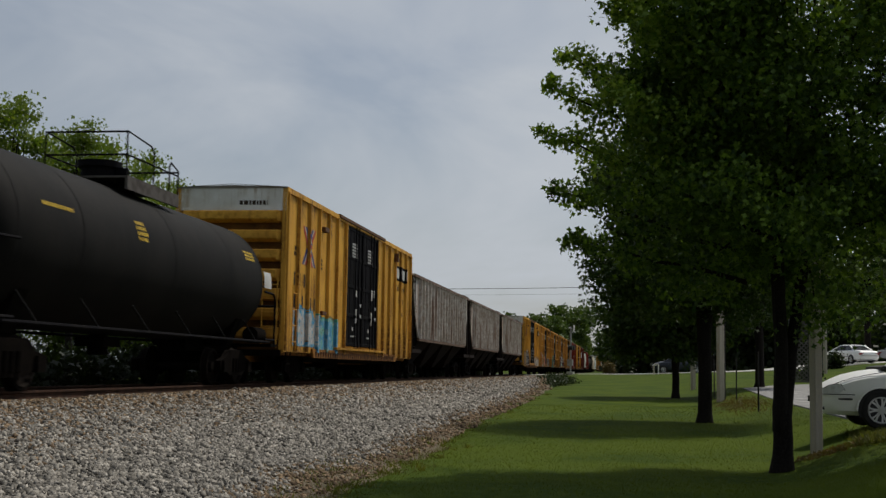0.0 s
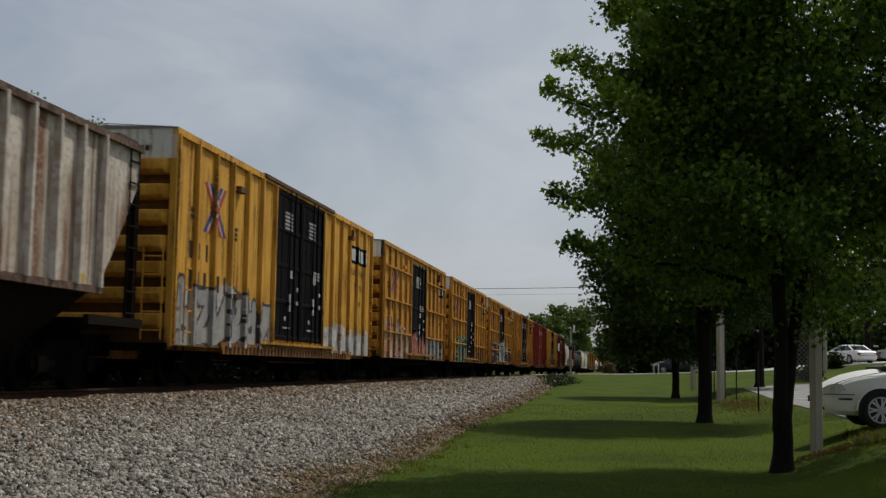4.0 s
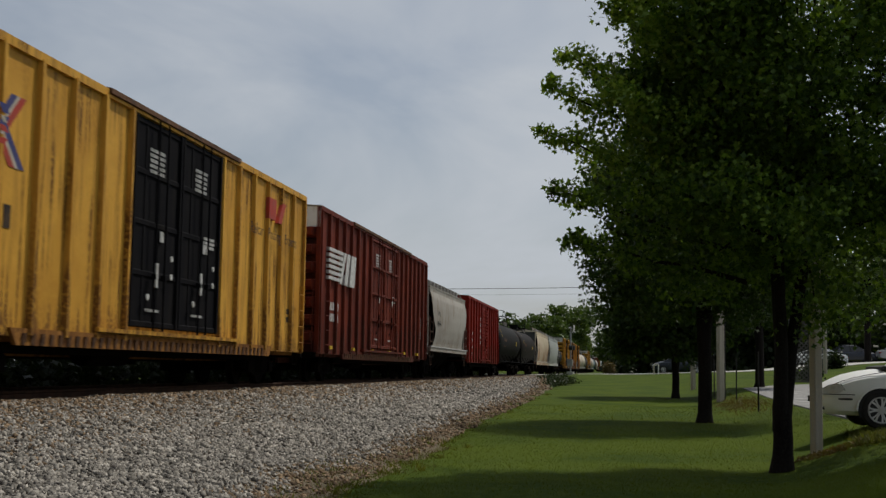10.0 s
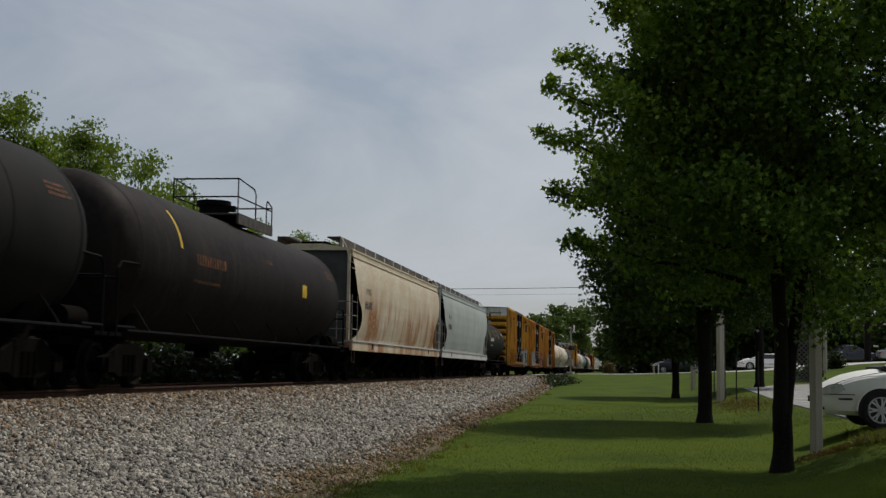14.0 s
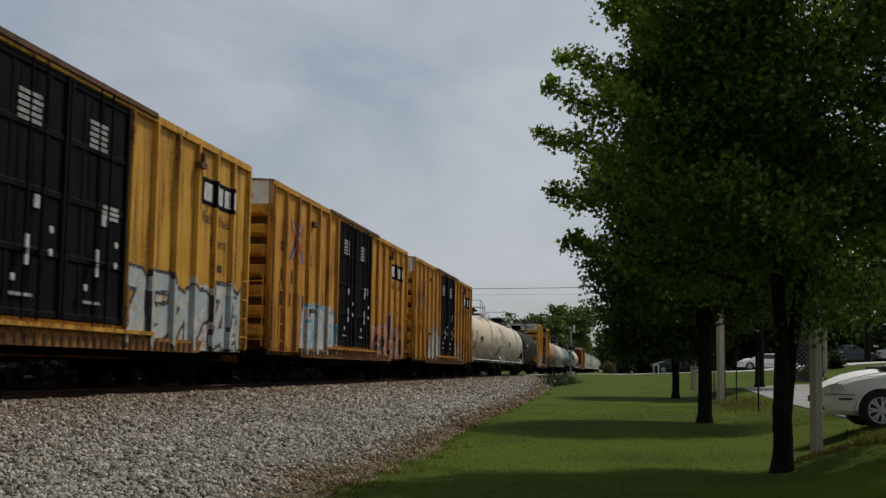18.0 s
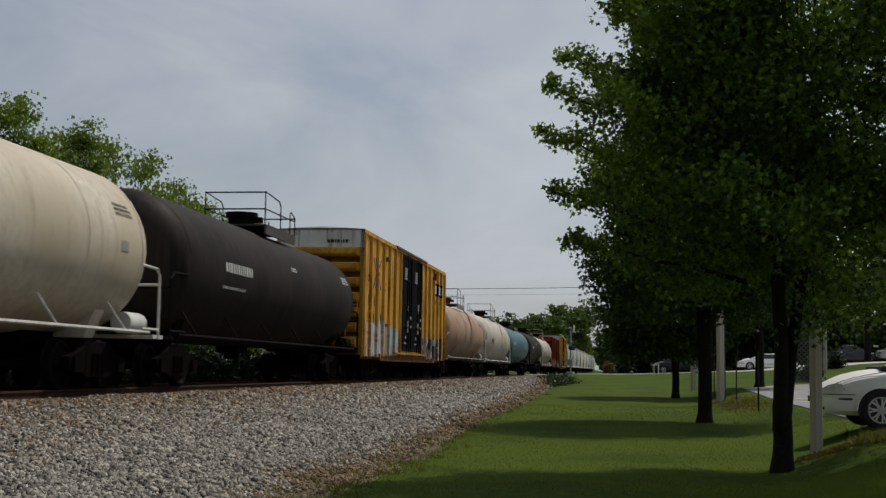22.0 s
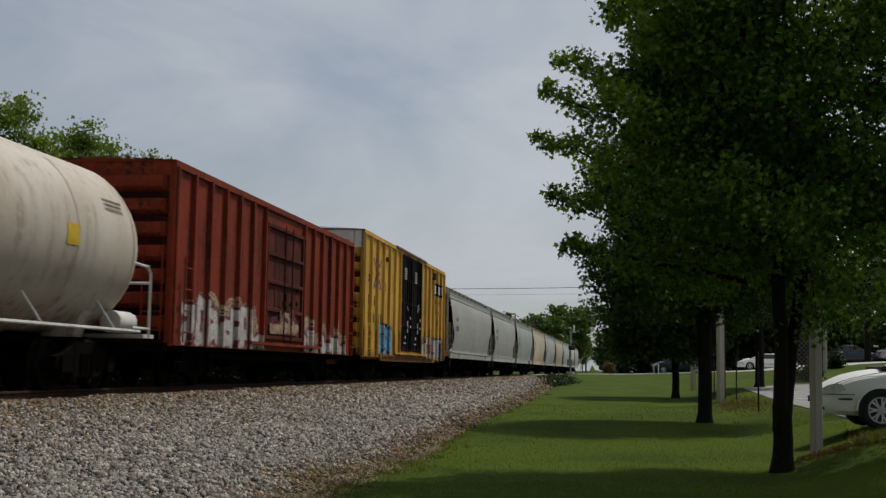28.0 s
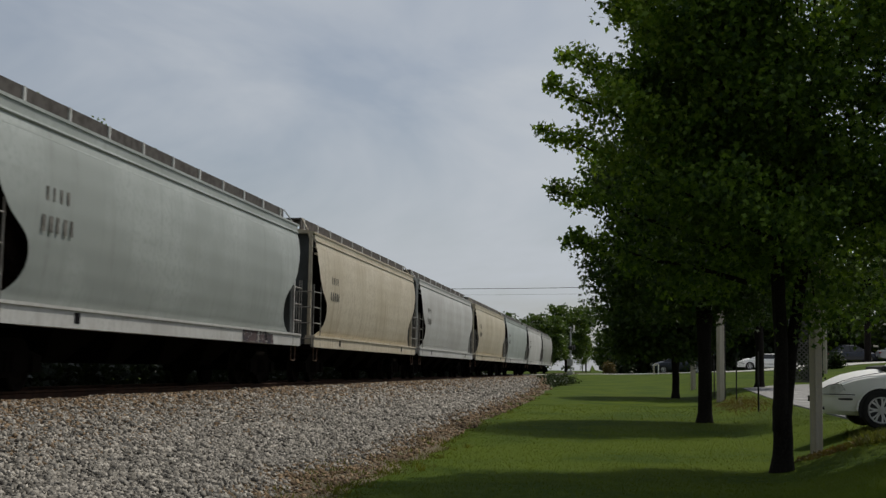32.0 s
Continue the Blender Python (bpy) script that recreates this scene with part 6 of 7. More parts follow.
def lawn_trees():
    t = tree("leafy maple with a dark forked trunk on the lawn", at_ground(2.30, 19.05), 0.152, 0.95, (0.5, 0.0, 6.05), (2.9, 3.1, 3.7), 200, 330, 0.1, 5, stems=3, limbs=16, spread=0.30, crook=0.016,
             skirt=(((0.3, 0.2, 3.9), (1.9, 2.2, 1.0), 46), ((-1.5, 0.0, 7.0), (1.1, 1.5, 1.5), 16), ((-1.6, 0.0, 4.6), (0.9, 1.4, 1.3), 14), ((2.1, 0.2, 8.0), (1.6, 1.8, 1.5), 44)))
    # boughs that stick out of the crown on the side of the track, and swing in the wind
    rng = np.random.default_rng(77)
    tips = (((-0.5, -0.1, 4.7), (-3.24, -0.2, 6.38)), ((-0.6, -0.2, 4.3), (-3.50, -0.3, 5.82)), ((-0.6, -0.3, 3.9), (-3.58, -0.4, 5.12)), ((-0.6, 0.1, 3.3), (-3.45, -0.1, 4.26)), ((-0.5, -0.2, 2.8), (-3.2, 0.1, 3.5)), ((-0.5, 0.0, 5.2), (-2.5, 0.0, 7.2)), ((-0.3, -0.8, 5.9), (-1.7, -1.7, 7.7)), ((-0.2, -0.9, 5.2), (-2.1, -1.8, 6.3)), ((-0.2, -0.9, 3.4), (-2.2, -1.9, 4.2)), ((-0.8, -1.0, 5.5), (-2.3, -1.9, 6.9)), ((-0.4, -1.2, 6.3), (-1.3, -2.3, 8.1)), ((-1.0, 0.2, 6.0), (-2.7, -0.9, 7.5)), ((-0.9, -0.6, 4.6), (-2.6, -1.6, 5.5)), ((0.0, -1.4, 6.4), (-0.6, -2.7, 7.4)), ((0.8, -1.2, 3.5), (1.9, -2.3, 4.0)), ((0.7, -1.4, 6.2), (1.5, -2.7, 7.0)))
    for k, (a, b) in enumerate(tips):
        A, B = Vector(a), Vector(b)
        line = [v - A for v in bend(a, b, 300 + k, 6, 0.04)]
        bough = part("bough", Geo().tube(line, [0.04 - 0.0055 * i for i in range(7)], 6), BARK, t, m=Matrix.Translation(A), smooth=60)
        P = []
        for i in range(30):
            f = 0.16 + 0.84 * i / 29
            q = (B - A) * f
            w = 0.26 * (1 - f) + 0.06
            c = np.array((q.x + rng.normal(0, w * 0.5), q.y + rng.normal(0, w + 0.12), q.z + rng.normal(0, w * 0.8)))
            P.append(clump_points(rng, [c], 44, 0.075 + 0.17 * (1 - f), 0.75))
        P = np.concatenate(P)
        # high and right-hand boughs take the sunlit copy, the lower ones the plain green
        part("leaves", scatter_mesh("leaves", LEAF_SHAPE, P, rng.uniform(0.7, 1.2, len(P)) * 0.10, rng, LEAF_SUNLIT if b[2] > 5.0 or b[0] > 1 else LEAF), None, bough)
        BOUGHS.append((bough, A, k))
    # the three farther maples take the shaded copy of the green
    tree("dense maple with low boughs on the lawn", at_ground(2.0, 32.4), 0.185, 2.3, (0.2, 0.2, 6.1), (3.1, 3.0, 2.65), 230, 180, 0.13, 9, stems=2, limbs=12, crook=0.02, leaves=LEAF_SHADED, skirt=(((-0.45, 0.2, 4.0), (2.6, 2.5, 1.5), 120),))
    tree("dense maple shading the far lawn", at_ground(2.2, 56.0), 0.17, 1.6, (0.5, 0.0, 4.8), (3.0, 3.2, 3.1), 240, 110, 0.2, 12, stems=2, limbs=10, crook=0.02, leaves=LEAF_SHADED, skirt=(((-1.7, 0.0, 3.5), (2.0, 2.4, 1.6), 75),))
    tree("maple with a thick dark trunk beside the car park", at_ground(6.1, 58.5), 0.21, 2.6, (0.3, 0.3, 7.4), (3.2, 3.2, 3.2), 190, 90, 0.2, 18, stems=2, limbs=9, crook=0.02, leaves=LEAF_SHADED)
    tree("light green leafy tree beside the car park", at_ground(9.4, 32.0), 0.16, 2.0, (0.0, 0.0, 4.7), (3.3, 3.2, 2.3), 170, 110, 0.13, 15, stems=2, limbs=9, leaves=LEAF_LIGHT)


lawn_trees()


def far_trees():
    spec = dict(shape=CLUMP_SHAPE, leaves=LEAF_FAR, spread=0.5, limbs=5, kind="tree")
    a = tree("tall dark green broadleaf tree at the wood's edge", at_ground(24, 150), 0.25, 2.0, (0, 0, 7.5), (4.2, 4.2, 5.8), 150, 34, 0.42, 21, group="woods behind the crossing", **spec)
    b = tree("rounded dark green tree at the wood's edge", at_ground(12, 148), 0.22, 1.6, (0, 0, 5.6), (4.4, 4.2, 4.6), 140, 34, 0.42, 22, group="woods behind the crossing", **spec)
    c = tree("tall airy green tree beside the track beyond the crossing", at_ground(-15.0, 480), 0.3, 9.0, (0.0, 0, 20.8), (3.4, 4.0, 5.2), 44, 46, 0.6, 23, group="woods beyond the crossing", **{**spec, "leaves": LEAF_FAR, "spread": 1.0})
    rnd = random.Random(4)
    # behind the lawn trees and the car park
    for x, y, s in ((0.9, 150, 0.62), (4.5, 152, 0.9), (6, 144, 0.95), (17, 140, 1.0), (33, 146, 0.75), (38, 140, 0.8), (45, 150, 1.1), (52, 142, 1.0), (9, 165, 1.2), (21, 168, 1.25), (34, 170, 1.2), (48, 168, 1.25), (3, 170, 1.1), (60, 160, 1.2), (70, 165, 1.2)):
        q = copy_thing(rnd.choice((a, b)), at_ground(x, y, rnd.uniform(0, 360)))
        q.scale = (s, s, s * rnd.uniform(0.9, 1.15))
    gate = tree("grey-trunked tree in the shade beyond the car park", at_ground(20.9, 112), 0.3, 4.2, (0.3, 0, 8.2), (3.4, 3.4, 3.6), 90, 34, 0.4, 27, group="woods behind the crossing", **spec)
    # woods left of the track, far beyond the crossing
    for x, y, k in ((-17, 262, 1.15), (-24, 275, 1.35), (-32, 285, 1.25), (-40, 290, 1.3), (-20, 300, 1.45), (-28, 250, 1.0), (-36, 255, 1.1), (-48, 270, 1.3), (-15.5, 330, 1.5), (-24, 340, 1.6), (-45, 240, 1.1), (-55, 280, 1.4), (-18, 380, 1.7), (-30, 210, 0.8), (-38, 200, 0.8), (-4.4, 430, 1.5), (-3.0, 330, 1.1), (-5.0, 600, 1.9), (-14, 900, 2.4), (-4, 950, 2.4), (6, 900, 2.4)):
        q = copy_thing(rnd.choice((a, b)), at_ground(x, y, rnd.uniform(0, 360)))
        q.scale = (k, k, k * rnd.uniform(0.78, 0.98))
    # row beyond the track, behind the train
    d = tree("light green broadleaf tree beyond the track", at_ground(-24, 58), 0.2, 1.6, (0, 0, 5.6), (4.0, 4.0, 4.4), 150, 200, 0.19, 24, group="trees beyond the track", **{**spec, "leaves": LEAF_LIGHT, "shape": LEAF_SHAPE, "spread": 0.42})
    d.scale = (0.9, 0.9, 1.1)
    e = tree("slender light green tree beyond the track", at_ground(-22.3, 47.2), 0.16, 3.0, (0, 0, 8.5), (1.05, 1.2, 2.5), 34, 150, 0.16, 25, group="trees beyond the track", **{**spec, "leaves": LEAF_LIGHT, "shape": LEAF_SHAPE, "spread": 0.3})
    copy_thing(e, at_ground(-22.0, 41.5, 140))
    for x, y, k in ((-26, 54, 1.12), (-23.2, 53, 1.06), (-25, 66, 1.07), (-26, 75, 1.08), (-27, 86, 1.1), (-27, 98, 1.14), (-26, 38, 0.8), (-27, 110, 1.16)):
        q = copy_thing(d, at_ground(x, y, rnd.uniform(0, 360)))
        q.scale = (k * 0.82, k * 0.82, k)
    q = copy_thing(d, at_ground(-15.6, 460, 200))
    q.scale = (0.8, 0.8, 1.6)
    q = copy_thing(b, at_ground(0.3, 147, 120))
    q.scale = (0.5, 0.5, 0.72)


far_trees()


def hedge():
    """Undergrowth beyond the track, coloured dark for shade, one mass of leaves."""
    rng = np.random.default_rng(31)
    n = 2300
    y = rng.uniform(8, 130, n)
    x = rng.normal(-13.1, 0.4, n) - (y > 100) * 1.5
    C = np.stack([x, y, rng.uniform(-0.75, 0.9, n) * (0.8 + 0.2 * np.sin(y * 0.4))], 1)
    P = clump_points(rng, C, 34, 0.34)
    single("hedge", scatter_mesh("hedge", LEAF_SHAPE, P, rng.uniform(0.6, 1.3, len(P)) * 0.2, rng, LEAF_HEDGE), None, "undergrowth beyond the track, coloured dark for shade", "bushes", kind="stuff")
    rng = np.random.default_rng(32)
    n = 2760
    x = rng.uniform(-1.4, 75, n)
    C = np.stack([x, rng.normal(142, 2.5, n), np.array([curve(v, RISE) for v in x]) + rng.uniform(0, 1, n) ** 1.5 * np.where(x > 26, 4.5, np.where(x < 1, 4.0, 9.0)) * (0.8 + 0.2 * np.sin(x * 0.9))], 1)
    P = clump_points(rng, C, 12, 0.7)
    single("undergrowth", scatter_mesh("undergrowth", CLUMP_SHAPE, P, rng.uniform(0.6, 1.3, len(P)) * 0.6, rng, LEAF_DARK), None, "undergrowth coloured dark for the shade below the trees", "bushes", kind="stuff")


hedge()


# ---- loose ground cover ----
STONE = material("ballast_stone", (0.245, 0.225, 0.195), (0.135, 0.123, 0.106), 0.9, scale=6, fine=(0.29, 0.272, 0.242), fine_scale=40, island=0.65, spec=0.25)
STONE_BROWN = material("rust_stained_stone", (0.155, 0.108, 0.066), (0.085, 0.056, 0.034), 0.95, scale=6, fine=(0.21, 0.155, 0.10), fine_scale=40, island=0.6, spec=0.2)
BLADE = leaf_material("grass_blades", (0.068, 0.099, 0.005), (0.10, 0.122, 0.010), 0.55)
VERGE = leaf_material("yellowing_verge_grass", (0.085, 0.105, 0.018), (0.12, 0.115, 0.035), 0.35)
WEED = leaf_material("dry_weeds", (0.11, 0.075, 0.04), (0.07, 0.06, 0.022), 0.3)
ROCK = np.array([(-0.6, -0.25, -0.25), (0.5, -0.45, -0.3), (0.62, 0.3, -0.2), (-0.3, 0.5, -0.28), (-0.3, -0.42, 0.22), (0.45, -0.2, 0.34), (0.2, 0.42, 0.2), (-0.6, 0.15, 0.3)])
ROCK_FACES = [(0, 3, 2, 1), (4, 5, 6, 7), (0, 1, 5, 4), (1, 2, 6, 5), (2, 3, 7, 6), (3, 0, 4, 7)]


def ground_cover():
    rng = np.random.default_rng(3)
    grey, brown = [], []
    for y0, y1, per, size in ((8.5, 13, 620, 0.05), (13, 19, 520, 0.053), (19, 28, 320, 0.062), (28, 42, 130, 0.085), (42, 70, 60, 0.095), (70, 116, 22, 0.12)):
        n = int((y1 - y0) * 5.6 * per)
        ys = rng.uniform(y0, y1, n)
        xs = rng.uniform(TRACK_X + 1.1, -3.4, n)
        for x, y, u in zip(xs, ys, rng.uniform(0, 1, n)):
            e = ballast_edge(y)
            if x > e + 0.3 - 0.5 * u or x < -0.56 * y - 0.6:
                continue
            d = e - x
            rusty = d < 0.9 and u < 0.5 - 0.45 * d or x < TRACK_X + 4.6 and u < 0.99 - 0.27 * (x - TRACK_X - 1.1)
            if d < 1.2 and u > 0.30 + 0.4 * max(d, 0) + 0.14 * d * d:
                continue
            (brown if rusty else grey).append((x, y, bed_height(x, y) + 0.005 + 0.02 * u, size))
    for name, pts, mat, lab in (("ballast_stones", grey, STONE, "loose grey crushed stones"), ("stained_stones", brown, STONE_BROWN, "rust brown stones and grit")):
        A = np.array(pts)
        single(name, scatter_mesh(name, ROCK, A[:, :3], A[:, 3] * rng.uniform(0.5, 1.55, len(A)), rng, mat, 1.2, ROCK_FACES), None, lab, "stones", kind="stuff")
    # lawn blades, weeds along the ballast's foot
    rng = np.random.default_rng(8)
    blade = np.array([(-0.12, 0, 0), (0.12, 0, 0), (0.04, 0.12, 0.6), (0, 0.3, 1.0)])
    pts, hs = [], []
    for y0, y1, per, hh in ((11, 17, 900, 0.026), (17, 26, 420, 0.03), (26, 45, 120, 0.04)):
        n = int((y1 - y0) * 9 * per)
        ys = rng.uniform(y0, y1, n)
        xs = rng.uniform(-5, 6.5, n)
        for x, y in zip(xs, ys):
            if ballast_edge(y) - 0.45 + 0.55 * rng.random() < x < min(lot_edge(y) - 0.2, 0.25 * y + 0.5):
                pts.append((x, y, ground_height(x, y) - 0.005))
                hs.append(hh)
    single("lawn_blades", scatter_mesh("lawn_blades", blade, np.array(pts), np.array(hs) * rng.uniform(0.6, 1.5, len(pts)), rng, BLADE, 0.6), None, "short green mown grass blades", "grass", kind="stuff")
    pts, hs = [], []
    for i in range(900):
        y = rng.uniform(9, 70) if i > 420 else rng.uniform(9, 24)
        x = ballast_edge(y) + rng.normal(0.05, 0.28)
        for j in range(16):
            px, py = x + rng.normal(0, 0.08), y + rng.normal(0, 0.1)
            pts.append((px, py, max(bed_height(px, py), ground_height(px, py)) - 0.01))
            hs.append(rng.uniform(0.02, 0.06) if i % 9 else rng.uniform(0.06, 0.14))
    # longer grass along the kerbless edge of the paving
    for i in range(420):
        y = rng.uniform(19.4, 23.2)
        x = lot_edge(y) + rng.normal(-0.3, 0.2)
        for j in range(9):
            px, py = x + rng.normal(0, 0.05), y + rng.normal(0, 0.06)
            pts.append((px, py, ground_height(px, py) - 0.01))
            hs.append(rng.uniform(0.06, 0.15))
    single("verge_weeds", scatter_mesh("verge_weeds", blade, np.array(pts), np.array(hs), rng, VERGE, 0.6), None, "ragged weeds along the foot of the ballast", "weeds", kind="stuff")
    pts, hs = [], []
    for i in range(620):
        y = rng.uniform(9, 60) if i > 250 else rng.uniform(9, 25)
        x = ballast_edge(y) + 0.3 - abs(rng.normal(0.1, 0.7))
        for j in range(9):
            pts.append((x + rng.normal(0, 0.06), y + rng.normal(0, 0.06), bed_height(x, y) - 0.01))
            hs.append(rng.uniform(0.025, 0.075))
    single("dry_weeds", scatter_mesh("dry_weeds", blade, np.array(pts), np.array(hs), rng, WEED, 0.8), None, "dry brown weeds between the stones", "weeds", kind="stuff")


def dirt_strip():
    g = Geo()
    ys = axis_steps((-20, 4, 2), (4, 60, 0.5), (60, 118, 2))
    k = 7
    for y in ys:
        e = ballast_edge(y)
        w = (1.35 + 0.6 * noise.noise((2.2, y * 0.4, 0.0))) * (1 - 0.75 * smooth_step(40, 75, y))
        for i in range(k):
            x = e - w + (w + 0.38) * i / (k - 1)
            g.v.append((x, y, max(bed_height(x, y), ground_height(x, y)) + (0.012 if 0 < i < k - 1 else -0.03)))
    g.f = [(j * k + i, j * k + i + 1, (j + 1) * k + i + 1, (j + 1) * k + i) for j in range(len(ys) - 1) for i in range(k - 1)]
    single("dirt_strip", g, DIRT, "bare brown dirt between ballast and lawn", "dirt", kind="structure", smooth=60)


dirt_strip()
ground_cover()


# ---- car park, poles, vehicles ----
LOT_PAVING = material("lot_paving", (0.25, 0.245, 0.235), (0.20, 0.195, 0.185), 0.85, scale=0.6, fine=(0.17, 0.165, 0.155), fine_scale=20)
STRIPE = material("road_marking", (0.62, 0.61, 0.57), (0.5, 0.49, 0.45), 0.8, scale=3)
WOOD_POST = material("weathered_post", (0.43, 0.385, 0.315), (0.31, 0.275, 0.22), 0.9, scale=5, stretch=(1, 1, 0.15), fine=(0.36, 0.34, 0.30), fine_scale=30, bump=0.4)
METAL_POST = material("dark_metal_post", (0.03, 0.032, 0.032), (0.05, 0.045, 0.04), 0.6, 0.4, scale=6)
GALVANISED = material("galvanised_steel", (0.38, 0.39, 0.39), (0.3, 0.3, 0.3), 0.45, 0.6, scale=4)
DEAD_GRASS = leaf_material("reddish_dead_grass", (0.11, 0.066, 0.028), (0.085, 0.08, 0.022), 0.3)
LATTICE_WOOD = material("grey_lattice_wood", (0.13, 0.125, 0.115), (0.09, 0.085, 0.078), 0.9, scale=5, fine=(0.16, 0.15, 0.14), fine_scale=30)
CAR_WHITE = material("white_car_paint", (0.88, 0.88, 0.86), (0.86, 0.86, 0.84), 0.35, scale=1.5, spec=0.5)
CAR_DARK = material("dark_blue_car_paint", (0.02, 0.026, 0.04), (0.026, 0.03, 0.045), 0.25, scale=1.5, spec=0.5)
CAR_SILVER = material("silver_car_paint", (0.33, 0.34, 0.35), (0.3, 0.31, 0.32), 0.3, 0.4, scale=1.5, spec=0.5)
GLASS_DARK = material("tinted_glass", (0.015, 0.018, 0.02), (0.02, 0.022, 0.025), 0.08, scale=2, spec=0.7)
LENS = material("headlight_lens", (0.62, 0.63, 0.62), (0.55, 0.55, 0.52), 0.12, scale=9, spec=0.7)
RED_LENS = material("tail_light_lens", (0.25, 0.015, 0.012), (0.3, 0.02, 0.015), 0.2, scale=8)
RUBBER = material("tyre_rubber", (0.02, 0.02, 0.02), (0.03, 0.029, 0.028), 0.85, scale=8)
ALLOY = material("alloy_rim", (0.62, 0.62, 0.61), (0.5, 0.5, 0.49), 0.4, 0.25, scale=6)
SEAM = material("dark_body_seam", (0.05, 0.05, 0.05), (0.035, 0.035, 0.035), 0.8, scale=8)
PLASTIC = material("black_trim", (0.02, 0.02, 0.021), (0.028, 0.028, 0.028), 0.6, scale=8)


def car_park():
    g = Geo()
    ys = axis_steps((17, 56, 1.0), (56, 69, 0.5))
    n = 14
    for y in ys:
        e = lot_edge(y) if y < 56 else curve(y, ((56, 5.13), (62, 7.3), (66, 10.0), (68, 13.5), (69, 20.0)))
        g.v.append((e - 0.05, y, ground_height(e, y) - 0.25))
        for i in range(n - 1):
            x = e + (42 - e) * (i / (n - 2)) ** 1.6
            g.v.append((x, y, ground_height(x, y) + 0.03))
    g.f = [(j * n + i, j * n + i + 1, (j + 1) * n + i + 1, (j + 1) * n + i) for j in range(len(ys) - 1) for i in range(n - 1)]
    lot = single("car_park", g, LOT_PAVING, "pale worn paving of a small car park", "car park", kind="structure")
    for k in range(11):
        y = 25 + k * 2.9
        e = lot_edge(y)
        s = Geo()
        xs = [e + 0.4 + 4.6 * i / 8 for i in range(9)]
        s.v = [(x, y + d, ground_height(x, y + d) + 0.045) for x in xs for d in (0, 0.14)]
        s.f = [(2 * i, 2 * i + 1, 2 * i + 3, 2 * i + 2) for i in range(8)]
        part("bay_line", s, STRIPE, lot)
    g = Geo()
    xs = axis_steps((8, 60, 2.0))
    for x in xs:
        for y in (103.5, 107, 111, 115, 118.4):
            g.v.append((x, y, ground_height(x, y) + 0.04))
    g.f = [(i * 5 + j, i * 5 + j + 1, (i + 1) * 5 + j + 1, (i + 1) * 5 + j) for i in range(len(xs) - 1) for j in range(4)]
    n = len(g.v)
    xs = axis_steps((13.2, 60, 2.0))
    for x in xs:
        for y in (94.5, 97.5, 100.5, 103.5):
            g.v.append((x, y, ground_height(x, y) + 0.04))
    g.f += [(n + i * 4 + j, n + i * 4 + j + 1, n + (i + 1) * 4 + j + 1, n + (i + 1) * 4 + j) for i in range(len(xs) - 1) for j in range(3)]
    single("driveway", g, CONCRETE, "pale concrete driveway beside the road", "driveway", kind="structure")


car_park()


def post(name, x, y, w, height, mat, label, category, round_=False, lean=0.0, group=""):
    z = ground_height(x, y)
    g = Geo()
    if round_:
        g.tube([(0, 0, -0.2), (lean * height, 0, height)], [w / 2, w * 0.42], 12)
    else:
        c = w * 0.12
        ring = [(-w / 2 + c, -w / 2), (w / 2 - c, -w / 2), (w / 2, -w / 2 + c), (w / 2, w / 2 - c), (w / 2 - c, w / 2), (-w / 2 + c, w / 2), (-w / 2, w / 2 - c), (-w / 2, -w / 2 + c)]
        g.loft([[(px + lean * zz, py, zz) for px, py in ring] for zz in (-0.2, height * 0.5, height)])
    return single(name, g, mat, label, category, group, m=pose(x, y, z, 0, 0, 0 if round_ else 28), smooth=40)


def posts():
    post("utility_pole", 3.02, 20.5, 0.156, 5.2, WOOD_POST, "thick grey square wooden pole beside the car park", "pole", group="poles beside the car park")
    post("utility_pole", 3.5, 47.0, 0.23, 5.5, WOOD_POST, "grey square wooden pole at the edge of the lawn", "pole", group="poles beside the car park")
    post("bollard", 3.62, 68.0, 0.22, 1.8, WOOD_POST, "short pale wooden post on the lawn", "post")
    post("utility_pole", 12.98, 84.0, 0.28, 4.6, WOOD_POST, "pale round pole beyond the car park", "pole", True, group="poles beside the car park")
    for x, y, h in ((3.99, 46.0, 1.5), (3.73, 36.0, 1.7), (3.74, 48.0, 3.2), (3.62, 52.0, 1.6)):
        post("stake", x, y, 0.055, h, METAL_POST, "thin dark metal stake in the grass", "stake", True, group="stakes along the bank")
    rng = np.random.default_rng(45)
    n = 5200
    xs, ys = rng.normal(3.75, 0.42, n), rng.normal(42.5, 3.4, n)
    P = np.array([(x, y, ground_height(x, y) - 0.005) for x, y in zip(xs, ys)])
    near = [(x, y, ground_height(x, y) - 0.004) for x, y in zip(rng.normal(3.2, 0.3, 1700), rng.normal(20.0, 0.2, 1700))]
    P = np.concatenate([P, np.array(near)])
    n = len(P)
    blade = np.array([(-0.2, 0, 0), (0.2, 0, 0), (0.1, 0.2, 0.6), (0, 0.4, 1.0)])
    single("dead_grass", scatter_mesh("dead_grass", blade, P, rng.uniform(0.03, 0.075, n), rng, DEAD_GRASS, 0.9), None, "reddish dead grass round the foot of a pole", "grass", kind="stuff")


posts()


